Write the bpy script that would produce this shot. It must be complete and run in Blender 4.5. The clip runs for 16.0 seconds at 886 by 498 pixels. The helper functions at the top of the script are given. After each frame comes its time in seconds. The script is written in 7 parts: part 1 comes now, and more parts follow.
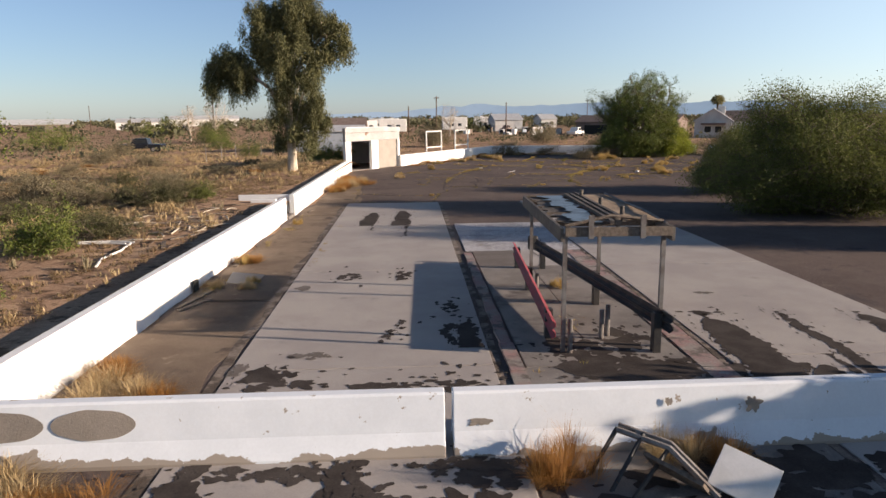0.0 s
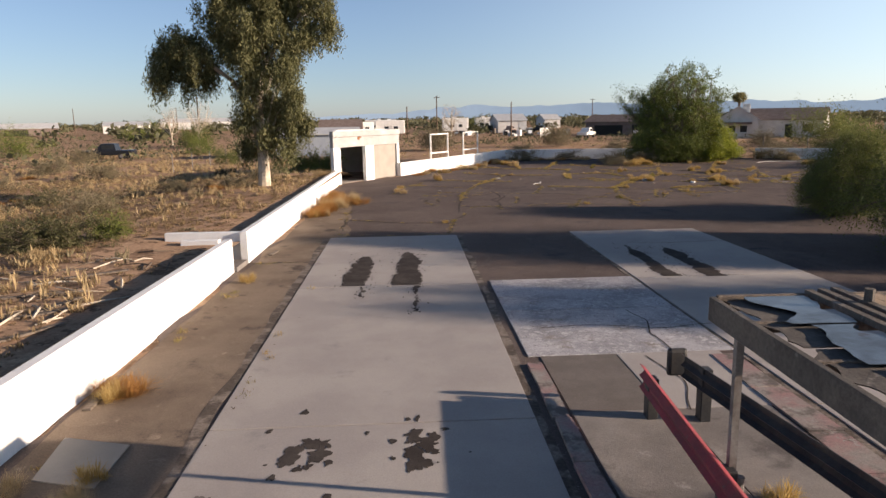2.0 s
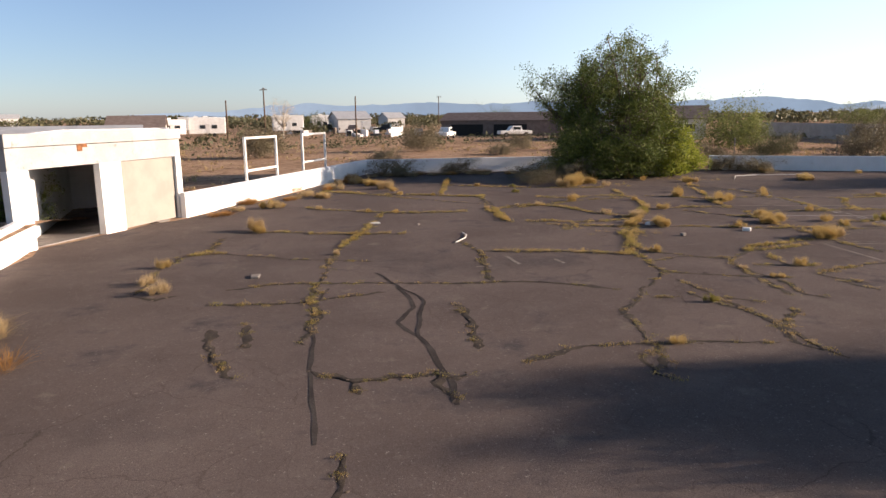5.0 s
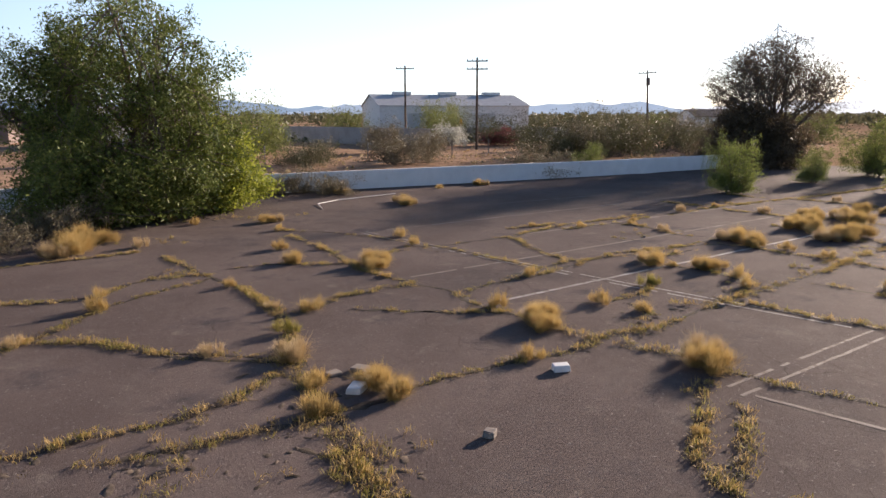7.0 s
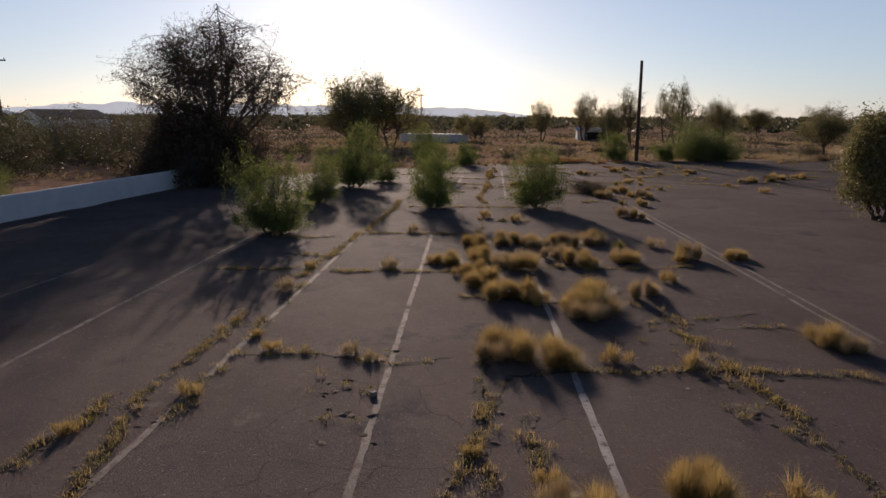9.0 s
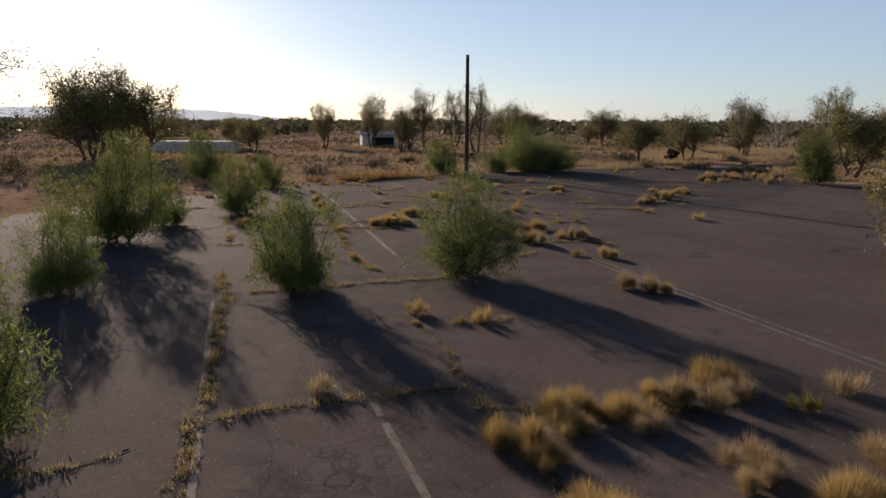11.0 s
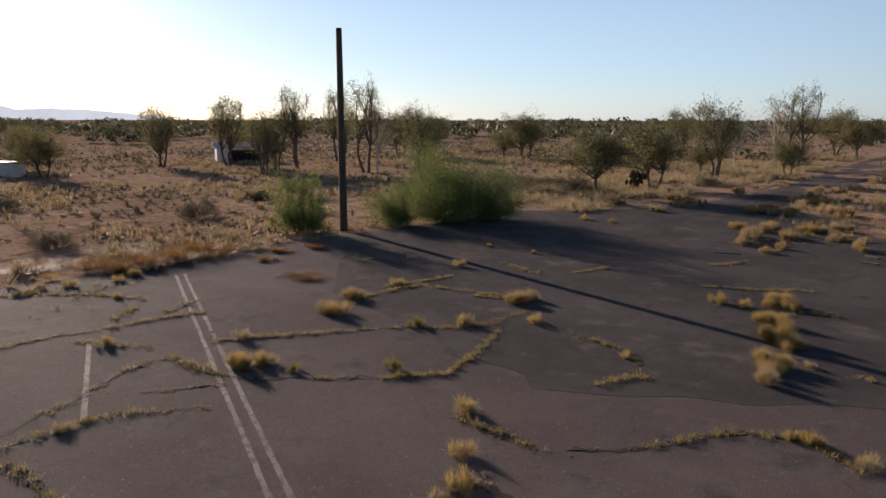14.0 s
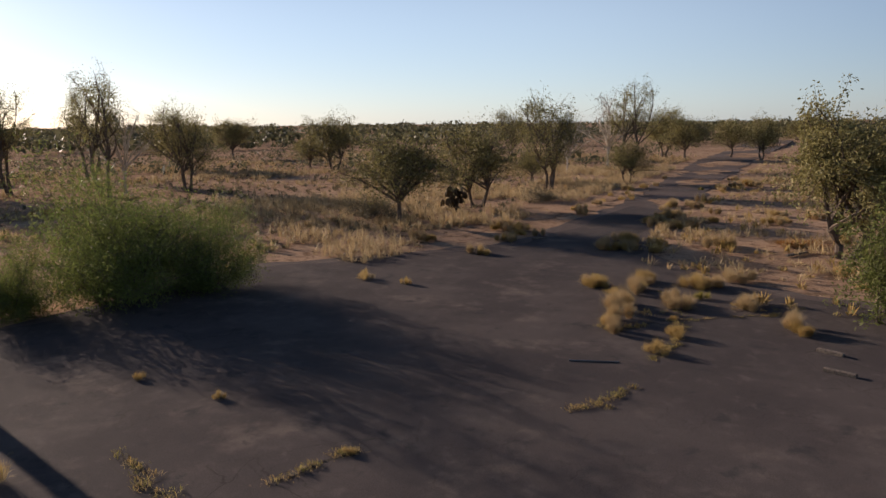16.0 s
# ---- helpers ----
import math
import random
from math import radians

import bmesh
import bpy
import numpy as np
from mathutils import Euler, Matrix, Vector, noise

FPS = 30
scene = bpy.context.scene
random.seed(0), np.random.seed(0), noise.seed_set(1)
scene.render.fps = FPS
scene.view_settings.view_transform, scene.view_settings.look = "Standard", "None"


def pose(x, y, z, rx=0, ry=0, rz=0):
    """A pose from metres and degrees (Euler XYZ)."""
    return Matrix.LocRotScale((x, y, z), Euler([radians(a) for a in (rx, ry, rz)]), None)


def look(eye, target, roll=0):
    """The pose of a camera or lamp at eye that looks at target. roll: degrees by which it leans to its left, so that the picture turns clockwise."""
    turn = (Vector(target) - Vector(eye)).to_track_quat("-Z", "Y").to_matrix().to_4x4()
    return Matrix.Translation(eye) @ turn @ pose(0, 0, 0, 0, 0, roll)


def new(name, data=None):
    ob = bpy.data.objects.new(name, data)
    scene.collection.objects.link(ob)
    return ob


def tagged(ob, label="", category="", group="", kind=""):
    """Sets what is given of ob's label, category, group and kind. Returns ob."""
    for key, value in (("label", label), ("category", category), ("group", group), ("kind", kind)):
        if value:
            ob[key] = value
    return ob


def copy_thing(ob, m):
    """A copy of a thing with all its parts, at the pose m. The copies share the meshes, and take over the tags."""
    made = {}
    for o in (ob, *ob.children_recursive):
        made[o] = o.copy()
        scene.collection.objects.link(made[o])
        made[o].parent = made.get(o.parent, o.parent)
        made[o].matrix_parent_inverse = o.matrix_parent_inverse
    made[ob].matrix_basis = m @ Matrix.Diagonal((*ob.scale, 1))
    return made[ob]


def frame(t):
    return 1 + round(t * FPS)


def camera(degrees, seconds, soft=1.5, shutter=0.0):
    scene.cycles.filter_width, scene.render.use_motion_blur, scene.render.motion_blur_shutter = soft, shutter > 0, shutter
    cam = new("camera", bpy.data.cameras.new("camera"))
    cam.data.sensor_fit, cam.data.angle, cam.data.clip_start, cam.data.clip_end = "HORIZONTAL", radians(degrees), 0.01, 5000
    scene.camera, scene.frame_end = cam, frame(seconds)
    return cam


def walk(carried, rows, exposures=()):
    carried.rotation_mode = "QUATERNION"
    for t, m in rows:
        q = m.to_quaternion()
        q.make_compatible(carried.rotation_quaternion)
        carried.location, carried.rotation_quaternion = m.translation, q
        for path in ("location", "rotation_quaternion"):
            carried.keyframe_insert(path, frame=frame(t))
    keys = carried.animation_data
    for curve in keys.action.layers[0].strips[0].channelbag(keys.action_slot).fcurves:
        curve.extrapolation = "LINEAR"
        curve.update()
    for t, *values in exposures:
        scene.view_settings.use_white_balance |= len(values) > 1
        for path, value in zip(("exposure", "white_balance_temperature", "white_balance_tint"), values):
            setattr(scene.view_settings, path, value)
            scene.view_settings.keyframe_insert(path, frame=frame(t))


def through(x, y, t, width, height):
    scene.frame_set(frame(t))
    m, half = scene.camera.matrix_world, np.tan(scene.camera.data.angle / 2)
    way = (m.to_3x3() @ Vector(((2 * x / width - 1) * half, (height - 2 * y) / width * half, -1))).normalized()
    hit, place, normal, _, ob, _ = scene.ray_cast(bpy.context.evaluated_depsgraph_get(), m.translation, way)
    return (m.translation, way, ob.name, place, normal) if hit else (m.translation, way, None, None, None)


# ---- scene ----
cam = camera(65.8, 16.0, soft=1.5)
PATH = [
    (0, (1.738, -1.034, 4.13), (1.769, 0.928, 3.751), -0.6),
    (0.5, (1.678, 0.761, 4.113), (1.71, 2.724, 3.736), -0.7),
    (1, (1.524, 3.028, 4.118), (1.559, 4.991, 3.74), -0.8),
    (1.5, (1.332, 5.66, 4.085), (1.369, 7.623, 3.708), -0.9),
    (2, (1.133, 8.626, 4.061), (1.17, 10.589, 3.685), -1),
    (2.5, (0.991, 12.009, 4.013), (1.028, 13.972, 3.637), -0.8),
    (3, (0.933, 15.477, 3.969), (0.976, 17.439, 3.591), -0.9),
    (3.2, (0.965, 16.917, 3.935), (1.005, 18.88, 3.558), -1),
    (5.3, (2.437, 32.87, 3.731), (3.101, 34.716, 3.342), -0.7),
    (5.5, (2.803, 34.384, 3.734), (3.591, 36.181, 3.346), -0.8),
    (6, (4.041, 38.193, 3.702), (5.155, 39.809, 3.315), -0.4),
    (6.5, (5.737, 41.838, 3.698), (7.137, 43.213, 3.311), -0.3),
    (7, (7.872, 45.101, 3.713), (9.515, 46.173, 3.326), -0.1),
    (7.5, (10.359, 47.936, 3.699), (12.212, 48.587, 3.319), 0.1),
    (8, (13.338, 50.298, 3.728), (15.291, 50.504, 3.348), 0.2),
    (8.5, (16.582, 51.977, 3.831), (18.532, 51.749, 3.447), -0),
    (9, (19.692, 53.078, 3.775), (21.552, 52.449, 3.394), 0.3),
    (9.5, (23.257, 53.424, 3.75), (25.104, 52.759, 3.368), 0.2),
    (10, (26.49, 53.135, 3.735), (28.264, 52.297, 3.35), 0.4),
    (10.2, (27.662, 53.015, 3.772), (29.365, 52.04, 3.387), 0.6),
    (12.3, (40.985, 45.916, 4.168), (42.445, 44.599, 3.801), 0.2),
    (12.5, (41.994, 44.965, 4.388), (43.453, 43.647, 4.02), 0.2),
    (13, (44.279, 42.464, 4.742), (45.739, 41.148, 4.374), 0.1),
    (13.5, (46.341, 39.704, 4.787), (47.78, 38.365, 4.417), 0),
    (14, (48.266, 36.734, 4.808), (49.59, 35.282, 4.435), 0.1),
    (14.5, (49.936, 33.523, 4.782), (51.259, 32.07, 4.409), 0),
    (15, (51.293, 30.169, 4.713), (52.503, 28.619, 4.345), -0.2),
    (15.5, (52.442, 26.958, 4.683), (53.536, 25.324, 4.322), -0.5),
    (16, (53.386, 24.433, 4.67), (54.343, 22.715, 4.308), -0.6),
]
EXPOSURES = [(0.0, 0.9, 6500, 14), (3.0, 0.98, 6600, 16), (5.5, 1.15, 6500, 17), (7.0, 1.2, 6300, 18), (7.5, 0.72, 6200, 18), (8.0, 0.5, 6200, 19), (9.0, -0.1, 6300, 21), (10.0, -0.03, 6300, 20), (12.5, 0.33, 6150, 16), (14.0, 0.36, 6050, 16), (14.5, 0.45, 6050, 17), (15.0, 0.66, 6000, 28), (15.5, 0.3, 6200, 18), (16.0, 0.4, 6350, 18)]
walk(cam, [(t, look(eye, target, roll)) for t, eye, target, roll in PATH], EXPOSURES)

# ---- light ----
SUN_H, SUN_E = radians(-11.0), radians(14.0)  # heading from +x and height of the low sun
world = bpy.data.worlds.new("sky")
scene.world = world
world.use_nodes = True
wn = world.node_tree.nodes
sky = wn.new("ShaderNodeTexSky")
sky.sky_type, sky.sun_disc = "NISHITA", False
sky.sun_elevation, sky.sun_rotation = SUN_E, radians(90) - SUN_H
sky.air_density, sky.dust_density, sky.ozone_density = 0.85, 0.35, 2.4
wn["Background"].inputs["Strength"].default_value = 0.056
haze = wn.new("ShaderNodeHueSaturation")  # a dusty, paler sky
haze.inputs["Saturation"].default_value = 0.95
world.node_tree.links.new(sky.outputs[0], haze.inputs["Color"])
way = wn.new("ShaderNodeTexCoord")  # thin haze over the whole sky, brighter towards the sun's side
toward = wn.new("ShaderNodeVectorMath")
toward.operation = "DOT_PRODUCT"
toward.inputs[1].default_value = (math.cos(SUN_H), math.sin(SUN_H), 0.0)
world.node_tree.links.new(way.outputs["Generated"], toward.inputs[0])
side = wn.new("ShaderNodeMapRange")
side.interpolation_type = "SMOOTHSTEP"
side.inputs["From Min"].default_value, side.inputs["From Max"].default_value = -0.35, 0.6
world.node_tree.links.new(toward.outputs["Value"], side.inputs["Value"])
tone = wn.new("ShaderNodeMix")
tone.data_type = "RGBA"
tone.inputs["A"].default_value = (0.62, 1.0, 1.75, 1.0)
tone.inputs["B"].default_value = (3.9, 4.7, 5.1, 1.0)
world.node_tree.links.new(side.outputs["Result"], tone.inputs["Factor"])
split = wn.new("ShaderNodeSeparateXYZ")
world.node_tree.links.new(way.outputs["Generated"], split.inputs[0])
low = wn.new("ShaderNodeMapRange")  # the haze lies low and thins out overhead
low.interpolation_type = "SMOOTHSTEP"
low.inputs["From Min"].default_value, low.inputs["From Max"].default_value = 0.12, 0.44
low.inputs["To Min"].default_value, low.inputs["To Max"].default_value = 1.0, 0.0
world.node_tree.links.new(split.outputs["Z"], low.inputs["Value"])
veil = wn.new("ShaderNodeMix")
veil.data_type, veil.blend_type = "RGBA", "ADD"
world.node_tree.links.new(low.outputs["Result"], veil.inputs["Factor"])
world.node_tree.links.new(haze.outputs["Color"], veil.inputs["A"])
world.node_tree.links.new(tone.outputs["Result"], veil.inputs["B"])
world.node_tree.links.new(veil.outputs["Result"], wn["Background"].inputs["Color"])
sun = new("sun", bpy.data.lights.new("sun", "SUN"))
sun.data.energy, sun.data.angle, sun.data.color = 5.0, radians(0.55), (1.0, 0.815, 0.62)
to_sun = Vector((math.cos(SUN_E) * math.cos(SUN_H), math.cos(SUN_E) * math.sin(SUN_H), math.sin(SUN_E)))
sun.matrix_world = look(to_sun * 100, (0, 0, 0))


# ---- materials ----
def tree_of(name):
    m = bpy.data.materials.new(name)
    m.use_nodes = True
    return m, m.node_tree.nodes, m.node_tree.links, m.node_tree.nodes["Principled BSDF"]


def coords(nodes, links, world_space):
    if world_space:
        return nodes.new("ShaderNodeNewGeometry").outputs["Position"]
    return nodes.new("ShaderNodeTexCoord").outputs["Object"]


def noise_node(nodes, links, co, scale, detail=4.0, rough=0.6, stretch=None):
    if stretch:
        mp = nodes.new("ShaderNodeMapping")
        mp.inputs["Scale"].default_value = stretch
        links.new(co, mp.inputs["Vector"])
        co = mp.outputs["Vector"]
    n = nodes.new("ShaderNodeTexNoise")
    n.inputs["Scale"].default_value, n.inputs["Detail"].default_value, n.inputs["Roughness"].default_value = scale, detail, rough
    links.new(co, n.inputs["Vector"])
    return n.outputs["Fac"]


def ramp(nodes, links, fac, lo, hi):
    r = nodes.new("ShaderNodeMapRange")
    r.interpolation_type = "SMOOTHSTEP"
    r.inputs["From Min"].default_value, r.inputs["From Max"].default_value = lo, hi
    links.new(fac, r.inputs["Value"])
    return r.outputs["Result"]


def mix(nodes, links, fac, a, b):
    m = nodes.new("ShaderNodeMix")
    m.data_type = "RGBA"
    for sock, v in ((m.inputs["Factor"], fac), (m.inputs["A"], a), (m.inputs["B"], b)):
        if isinstance(v, (tuple, list)):
            sock.default_value = (*v, 1.0)
        elif isinstance(v, (int, float)):
            sock.default_value = v
        else:
            links.new(v, sock)
    return m.outputs["Result"]


def surface(name, base, second, scale=2.0, rough=0.8, bump=0.2, bump_scale=40.0, layers=(), ground=False, metal=0.0, spread=(0.35, 0.65), random=0.0, spec=0.3, grain=0.25, stretch=None):
    """Two base colours mixed by a broad noise, fine grain over it, and layers (colour, scale, low, high) of stains or wear."""
    m, nodes, links, bsdf = tree_of(name)
    co = coords(nodes, links, ground)
    col = mix(nodes, links, ramp(nodes, links, noise_node(nodes, links, co, scale, stretch=stretch), *spread), base, second)
    for c, s, lo, hi in layers:
        col = mix(nodes, links, ramp(nodes, links, noise_node(nodes, links, co, s, 6.0, 0.65, stretch), lo, hi), col, c)
    fine = noise_node(nodes, links, co, bump_scale, 5.0, 0.7, stretch)
    if grain:
        hsv = nodes.new("ShaderNodeHueSaturation")
        r = nodes.new("ShaderNodeMapRange")
        r.inputs["From Min"].default_value, r.inputs["From Max"].default_value = 0.25, 0.75
        r.inputs["To Min"].default_value, r.inputs["To Max"].default_value = 1 - grain, 1 + grain
        links.new(fine, r.inputs["Value"])
        out = r.outputs["Result"]
        if random:
            info = nodes.new("ShaderNodeObjectInfo")
            rr = nodes.new("ShaderNodeMapRange")
            rr.inputs["To Min"].default_value, rr.inputs["To Max"].default_value = 1 - random, 1 + random
            links.new(info.outputs["Random"], rr.inputs["Value"])
            mul = nodes.new("ShaderNodeMath")
            mul.operation = "MULTIPLY"
            links.new(out, mul.inputs[0])
            links.new(rr.outputs["Result"], mul.inputs[1])
            out = mul.outputs[0]
        links.new(out, hsv.inputs["Value"])
        links.new(col, hsv.inputs["Color"])
        col = hsv.outputs["Color"]
    links.new(col, bsdf.inputs["Base Color"])
    bsdf.inputs["Roughness"].default_value, bsdf.inputs["Metallic"].default_value = rough, metal
    bsdf.inputs["Specular IOR Level"].default_value = spec
    if bump:
        b = nodes.new("ShaderNodeBump")
        b.inputs["Strength"].default_value, b.inputs["Distance"].default_value = bump, 0.02
        links.new(fine, b.inputs["Height"])
        links.new(b.outputs["Normal"], bsdf.inputs["Normal"])
    return m


def leafy(name, dark, light, through=0.35, rough=0.6):
    """Leaves and blades: colour varies leaf by leaf, some light passes through."""
    m, nodes, links, bsdf = tree_of(name)
    geo = nodes.new("ShaderNodeNewGeometry")
    info = nodes.new("ShaderNodeObjectInfo")
    add = nodes.new("ShaderNodeMath")
    add.operation = "MULTIPLY_ADD"
    links.new(geo.outputs["Random Per Island"], add.inputs[0])
    add.inputs[1].default_value = 0.75
    sc = nodes.new("ShaderNodeMath")
    sc.operation = "MULTIPLY"
    links.new(info.outputs["Random"], sc.inputs[0])
    sc.inputs[1].default_value = 0.25
    links.new(sc.outputs[0], add.inputs[2])
    col = mix(nodes, links, add.outputs[0], dark, light)
    links.new(col, bsdf.inputs["Base Color"])
    bsdf.inputs["Roughness"].default_value = rough
    bsdf.inputs["Specular IOR Level"].default_value = 0.2
    tr = nodes.new("ShaderNodeBsdfTranslucent")
    links.new(col, tr.inputs["Color"])
    mx = nodes.new("ShaderNodeMixShader")
    mx.inputs["Fac"].default_value = through
    links.new(bsdf.outputs[0], mx.inputs[1])
    links.new(tr.outputs[0], mx.inputs[2])
    links.new(mx.outputs[0], nodes["Material Output"].inputs["Surface"])
    return m


def plain(name, c, rough=0.6, metal=0.0):
    return surface(name, c, tuple(v * 0.82 for v in c), 3.0, rough, 0.08, 60.0, metal=metal, grain=0.08)


DIRT = surface("desert_soil", (0.324, 0.213, 0.142), (0.437, 0.298, 0.202), 0.12, 1.0, 0.5, 9.0, ground=True, grain=0.4, spec=0.0,
               layers=(((0.492, 0.351, 0.238), 0.35, 0.52, 0.66), ((0.191, 0.126, 0.0858), 0.9, 0.52, 0.64), ((0.147, 0.101, 0.0707), 2.6, 0.55, 0.64), ((0.49, 0.35, 0.239), 6.0, 0.57, 0.66), ((0.135, 0.0941, 0.0656), 9.0, 0.59, 0.68)))
ASPHALT = surface("old_asphalt", (0.114, 0.0909, 0.0828), (0.15, 0.12, 0.108), 0.25, 0.85, 0.5, 55.0, ground=True, grain=0.34, spec=0.03,
                  layers=(((0.0736, 0.0651, 0.0681), 0.5, 0.55, 0.72), ((0.18, 0.15, 0.128), 1.3, 0.58, 0.76), ((0.0862, 0.0741, 0.0729), 0.12, 0.55, 0.7), ((0.247, 0.218, 0.2), 22.0, 0.60, 0.70), ((0.0651, 0.0583, 0.0585), 30.0, 0.62, 0.72)))
# darker sealing, whose colour also stands in for shade on the driveway
SEALED_SHADE = surface("sealed_shaded_asphalt", (0.0767, 0.0657, 0.0643), (0.105, 0.0888, 0.0837), 0.3, 0.85, 0.5, 55.0, ground=True, grain=0.34, spec=0.03,
                 layers=(((0.164, 0.133, 0.115), 0.5, 0.55, 0.72), ((0.0658, 0.06, 0.0605), 1.3, 0.56, 0.7)))
CONCRETE = surface("weathered_concrete", (0.324, 0.295, 0.28), (0.382, 0.353, 0.329), 0.5, 0.8, 0.25, 45.0, ground=True, grain=0.12,
                   layers=(((0.254, 0.239, 0.23), 1.1, 0.6, 0.75),))
DUSTY_ASPHALT = surface("dusty_asphalt", (0.165, 0.128, 0.10), (0.235, 0.187, 0.145), 0.5, 0.9, 0.5, 50.0, ground=True, grain=0.34, spec=0.02,
                        layers=(((0.10, 0.082, 0.07), 0.9, 0.56, 0.7), ((0.30, 0.245, 0.19), 2.6, 0.6, 0.72)))
STAINED = surface("stained_concrete", (0.17, 0.153, 0.143), (0.246, 0.225, 0.208), 0.7, 0.8, 0.35, 40.0, ground=True, grain=0.2,
                  layers=(((0.111, 0.0978, 0.0935), 0.9, 0.52, 0.66), ((0.34, 0.323, 0.306), 1.7, 0.62, 0.75)))
WHITEWALL = surface("white_painted_block", (0.78, 0.79, 0.80), (0.72, 0.73, 0.74), 1.2, 0.75, 0.3, 22.0, ground=True, grain=0.05,
                    layers=(((0.62, 0.58, 0.53), 2.4, 0.64, 0.78),))
CHALKY = surface("chalky_worn_concrete", (0.27, 0.265, 0.28), (0.42, 0.41, 0.43), 0.8, 0.85, 0.4, 40.0, ground=True, grain=0.3, spread=(0.38, 0.62),
                 layers=(((0.24, 0.215, 0.19), 1.3, 0.56, 0.7), ((0.50, 0.49, 0.50), 9.0, 0.52, 0.62), ((0.20, 0.19, 0.19), 14.0, 0.57, 0.66), ((0.12, 0.11, 0.105), 34.0, 0.58, 0.66), ((0.52, 0.51, 0.52), 36.0, 0.6, 0.66)))
PINKISH = surface("faded_pink_curb_paint", (0.30, 0.185, 0.18), (0.26, 0.24, 0.22), 1.6, 0.85, 0.4, 30.0, ground=True, grain=0.25, layers=(((0.13, 0.11, 0.10), 2.2, 0.5, 0.62), ((0.30, 0.28, 0.26), 5.0, 0.58, 0.66)))
RUBBLE = surface("crumbled_edge", (0.204, 0.17, 0.145), (0.085, 0.068, 0.0553), 2.2, 0.95, 0.9, 18.0, ground=True, grain=0.45, spread=(0.42, 0.58))
BARE = surface("bare_concrete", (0.281, 0.246, 0.212), (0.23, 0.204, 0.178), 2.0, 0.9, 0.3, 40.0, ground=True, grain=0.15)
TAR = surface("tar_stain", (0.048, 0.041, 0.038), (0.075, 0.065, 0.06), 1.5, 0.9, 0.3, 40.0, ground=True, grain=0.3, spec=0.05)
PATCH = surface("grey_patch", (0.162, 0.14, 0.128), (0.136, 0.119, 0.106), 2.0, 0.9, 0.3, 40.0, ground=True, grain=0.2)
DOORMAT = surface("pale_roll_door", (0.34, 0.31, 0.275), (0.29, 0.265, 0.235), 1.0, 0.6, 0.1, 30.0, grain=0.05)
# flat black for dark doors, and painted shade of gaps, vents and openings
BLACK = plain("shade_black", (0.02, 0.02, 0.02), 0.8)
RUSTY = surface("rust", (0.26, 0.11, 0.045), (0.15, 0.07, 0.035), 5.0, 0.9, 0.4, 30.0, grain=0.3)
STEEL = surface("weathered_steel", (0.23, 0.22, 0.21), (0.15, 0.13, 0.12), 4.0, 0.6, 0.2, 30.0, metal=0.3, grain=0.2)
DARKSTEEL = surface("dark_painted_steel", (0.030, 0.032, 0.036), (0.06, 0.055, 0.05), 3.0, 0.5, 0.2, 30.0, grain=0.2)
REDPAINT = surface("faded_red_paint", (0.29, 0.045, 0.06), (0.20, 0.05, 0.055), 2.5, 0.6, 0.2, 30.0, grain=0.15, layers=(((0.16, 0.09, 0.08), 5.0, 0.6, 0.7),))
TIMBER = surface("grey_weathered_timber", (0.11, 0.09, 0.075), (0.19, 0.155, 0.125), 3.0, 0.9, 0.5, 25.0, grain=0.3, stretch=(6, 1, 6))
BOARD = surface("tan_roof_board", (0.33, 0.25, 0.17), (0.24, 0.18, 0.13), 2.0, 0.85, 0.4, 25.0, grain=0.2, random=0.2)
SHEETMETAL = surface("torn_zinc_sheet", (0.27, 0.30, 0.33), (0.13, 0.135, 0.14), 2.5, 0.35, 0.2, 20.0, metal=0.8, grain=0.1, layers=(((0.16, 0.12, 0.10), 3.0, 0.6, 0.7),))
WHITEPAINT = surface("white_paint", (0.78, 0.77, 0.75), (0.68, 0.67, 0.64), 2.0, 0.6, 0.1, 30.0, grain=0.05)
POLEWOOD = surface("creosoted_pole", (0.085, 0.055, 0.038), (0.13, 0.09, 0.06), 2.0, 0.9, 0.4, 20.0, grain=0.3, stretch=(5, 5, 0.5))


def barrier_material():
    m = surface("peeling_white_barrier", (0.74, 0.785, 0.84), (0.69, 0.735, 0.79), 1.5, 0.75, 0.06, 25.0, ground=True, grain=0.04)
    nodes, links = m.node_tree.nodes, m.node_tree.links
    bsdf = nodes["Principled BSDF"]
    white = bsdf.inputs["Base Color"].links[0].from_socket
    co = coords(nodes, links, True)
    sep = nodes.new("ShaderNodeSeparateXYZ")
    links.new(co, sep.inputs[0])
    n = noise_node(nodes, links, co, 1.3, 8.0, 0.62)
    add = nodes.new("ShaderNodeMath")
    add.operation = "MULTIPLY_ADD"
    links.new(n, add.inputs[0])
    add.inputs[1].default_value = -0.9
    links.new(sep.outputs["Z"], add.inputs[2])
    low = ramp(nodes, links, add.outputs[0], -0.30, -0.307)
    col = mix(nodes, links, low, white, (0.31, 0.27, 0.23))
    chips = ramp(nodes, links, noise_node(nodes, links, co, 4.0, 8.0, 0.7), 0.655, 0.66)
    col = mix(nodes, links, chips, col, (0.33, 0.29, 0.25))
    links.new(col, bsdf.inputs["Base Color"])
    return m


BARRIER = barrier_material()


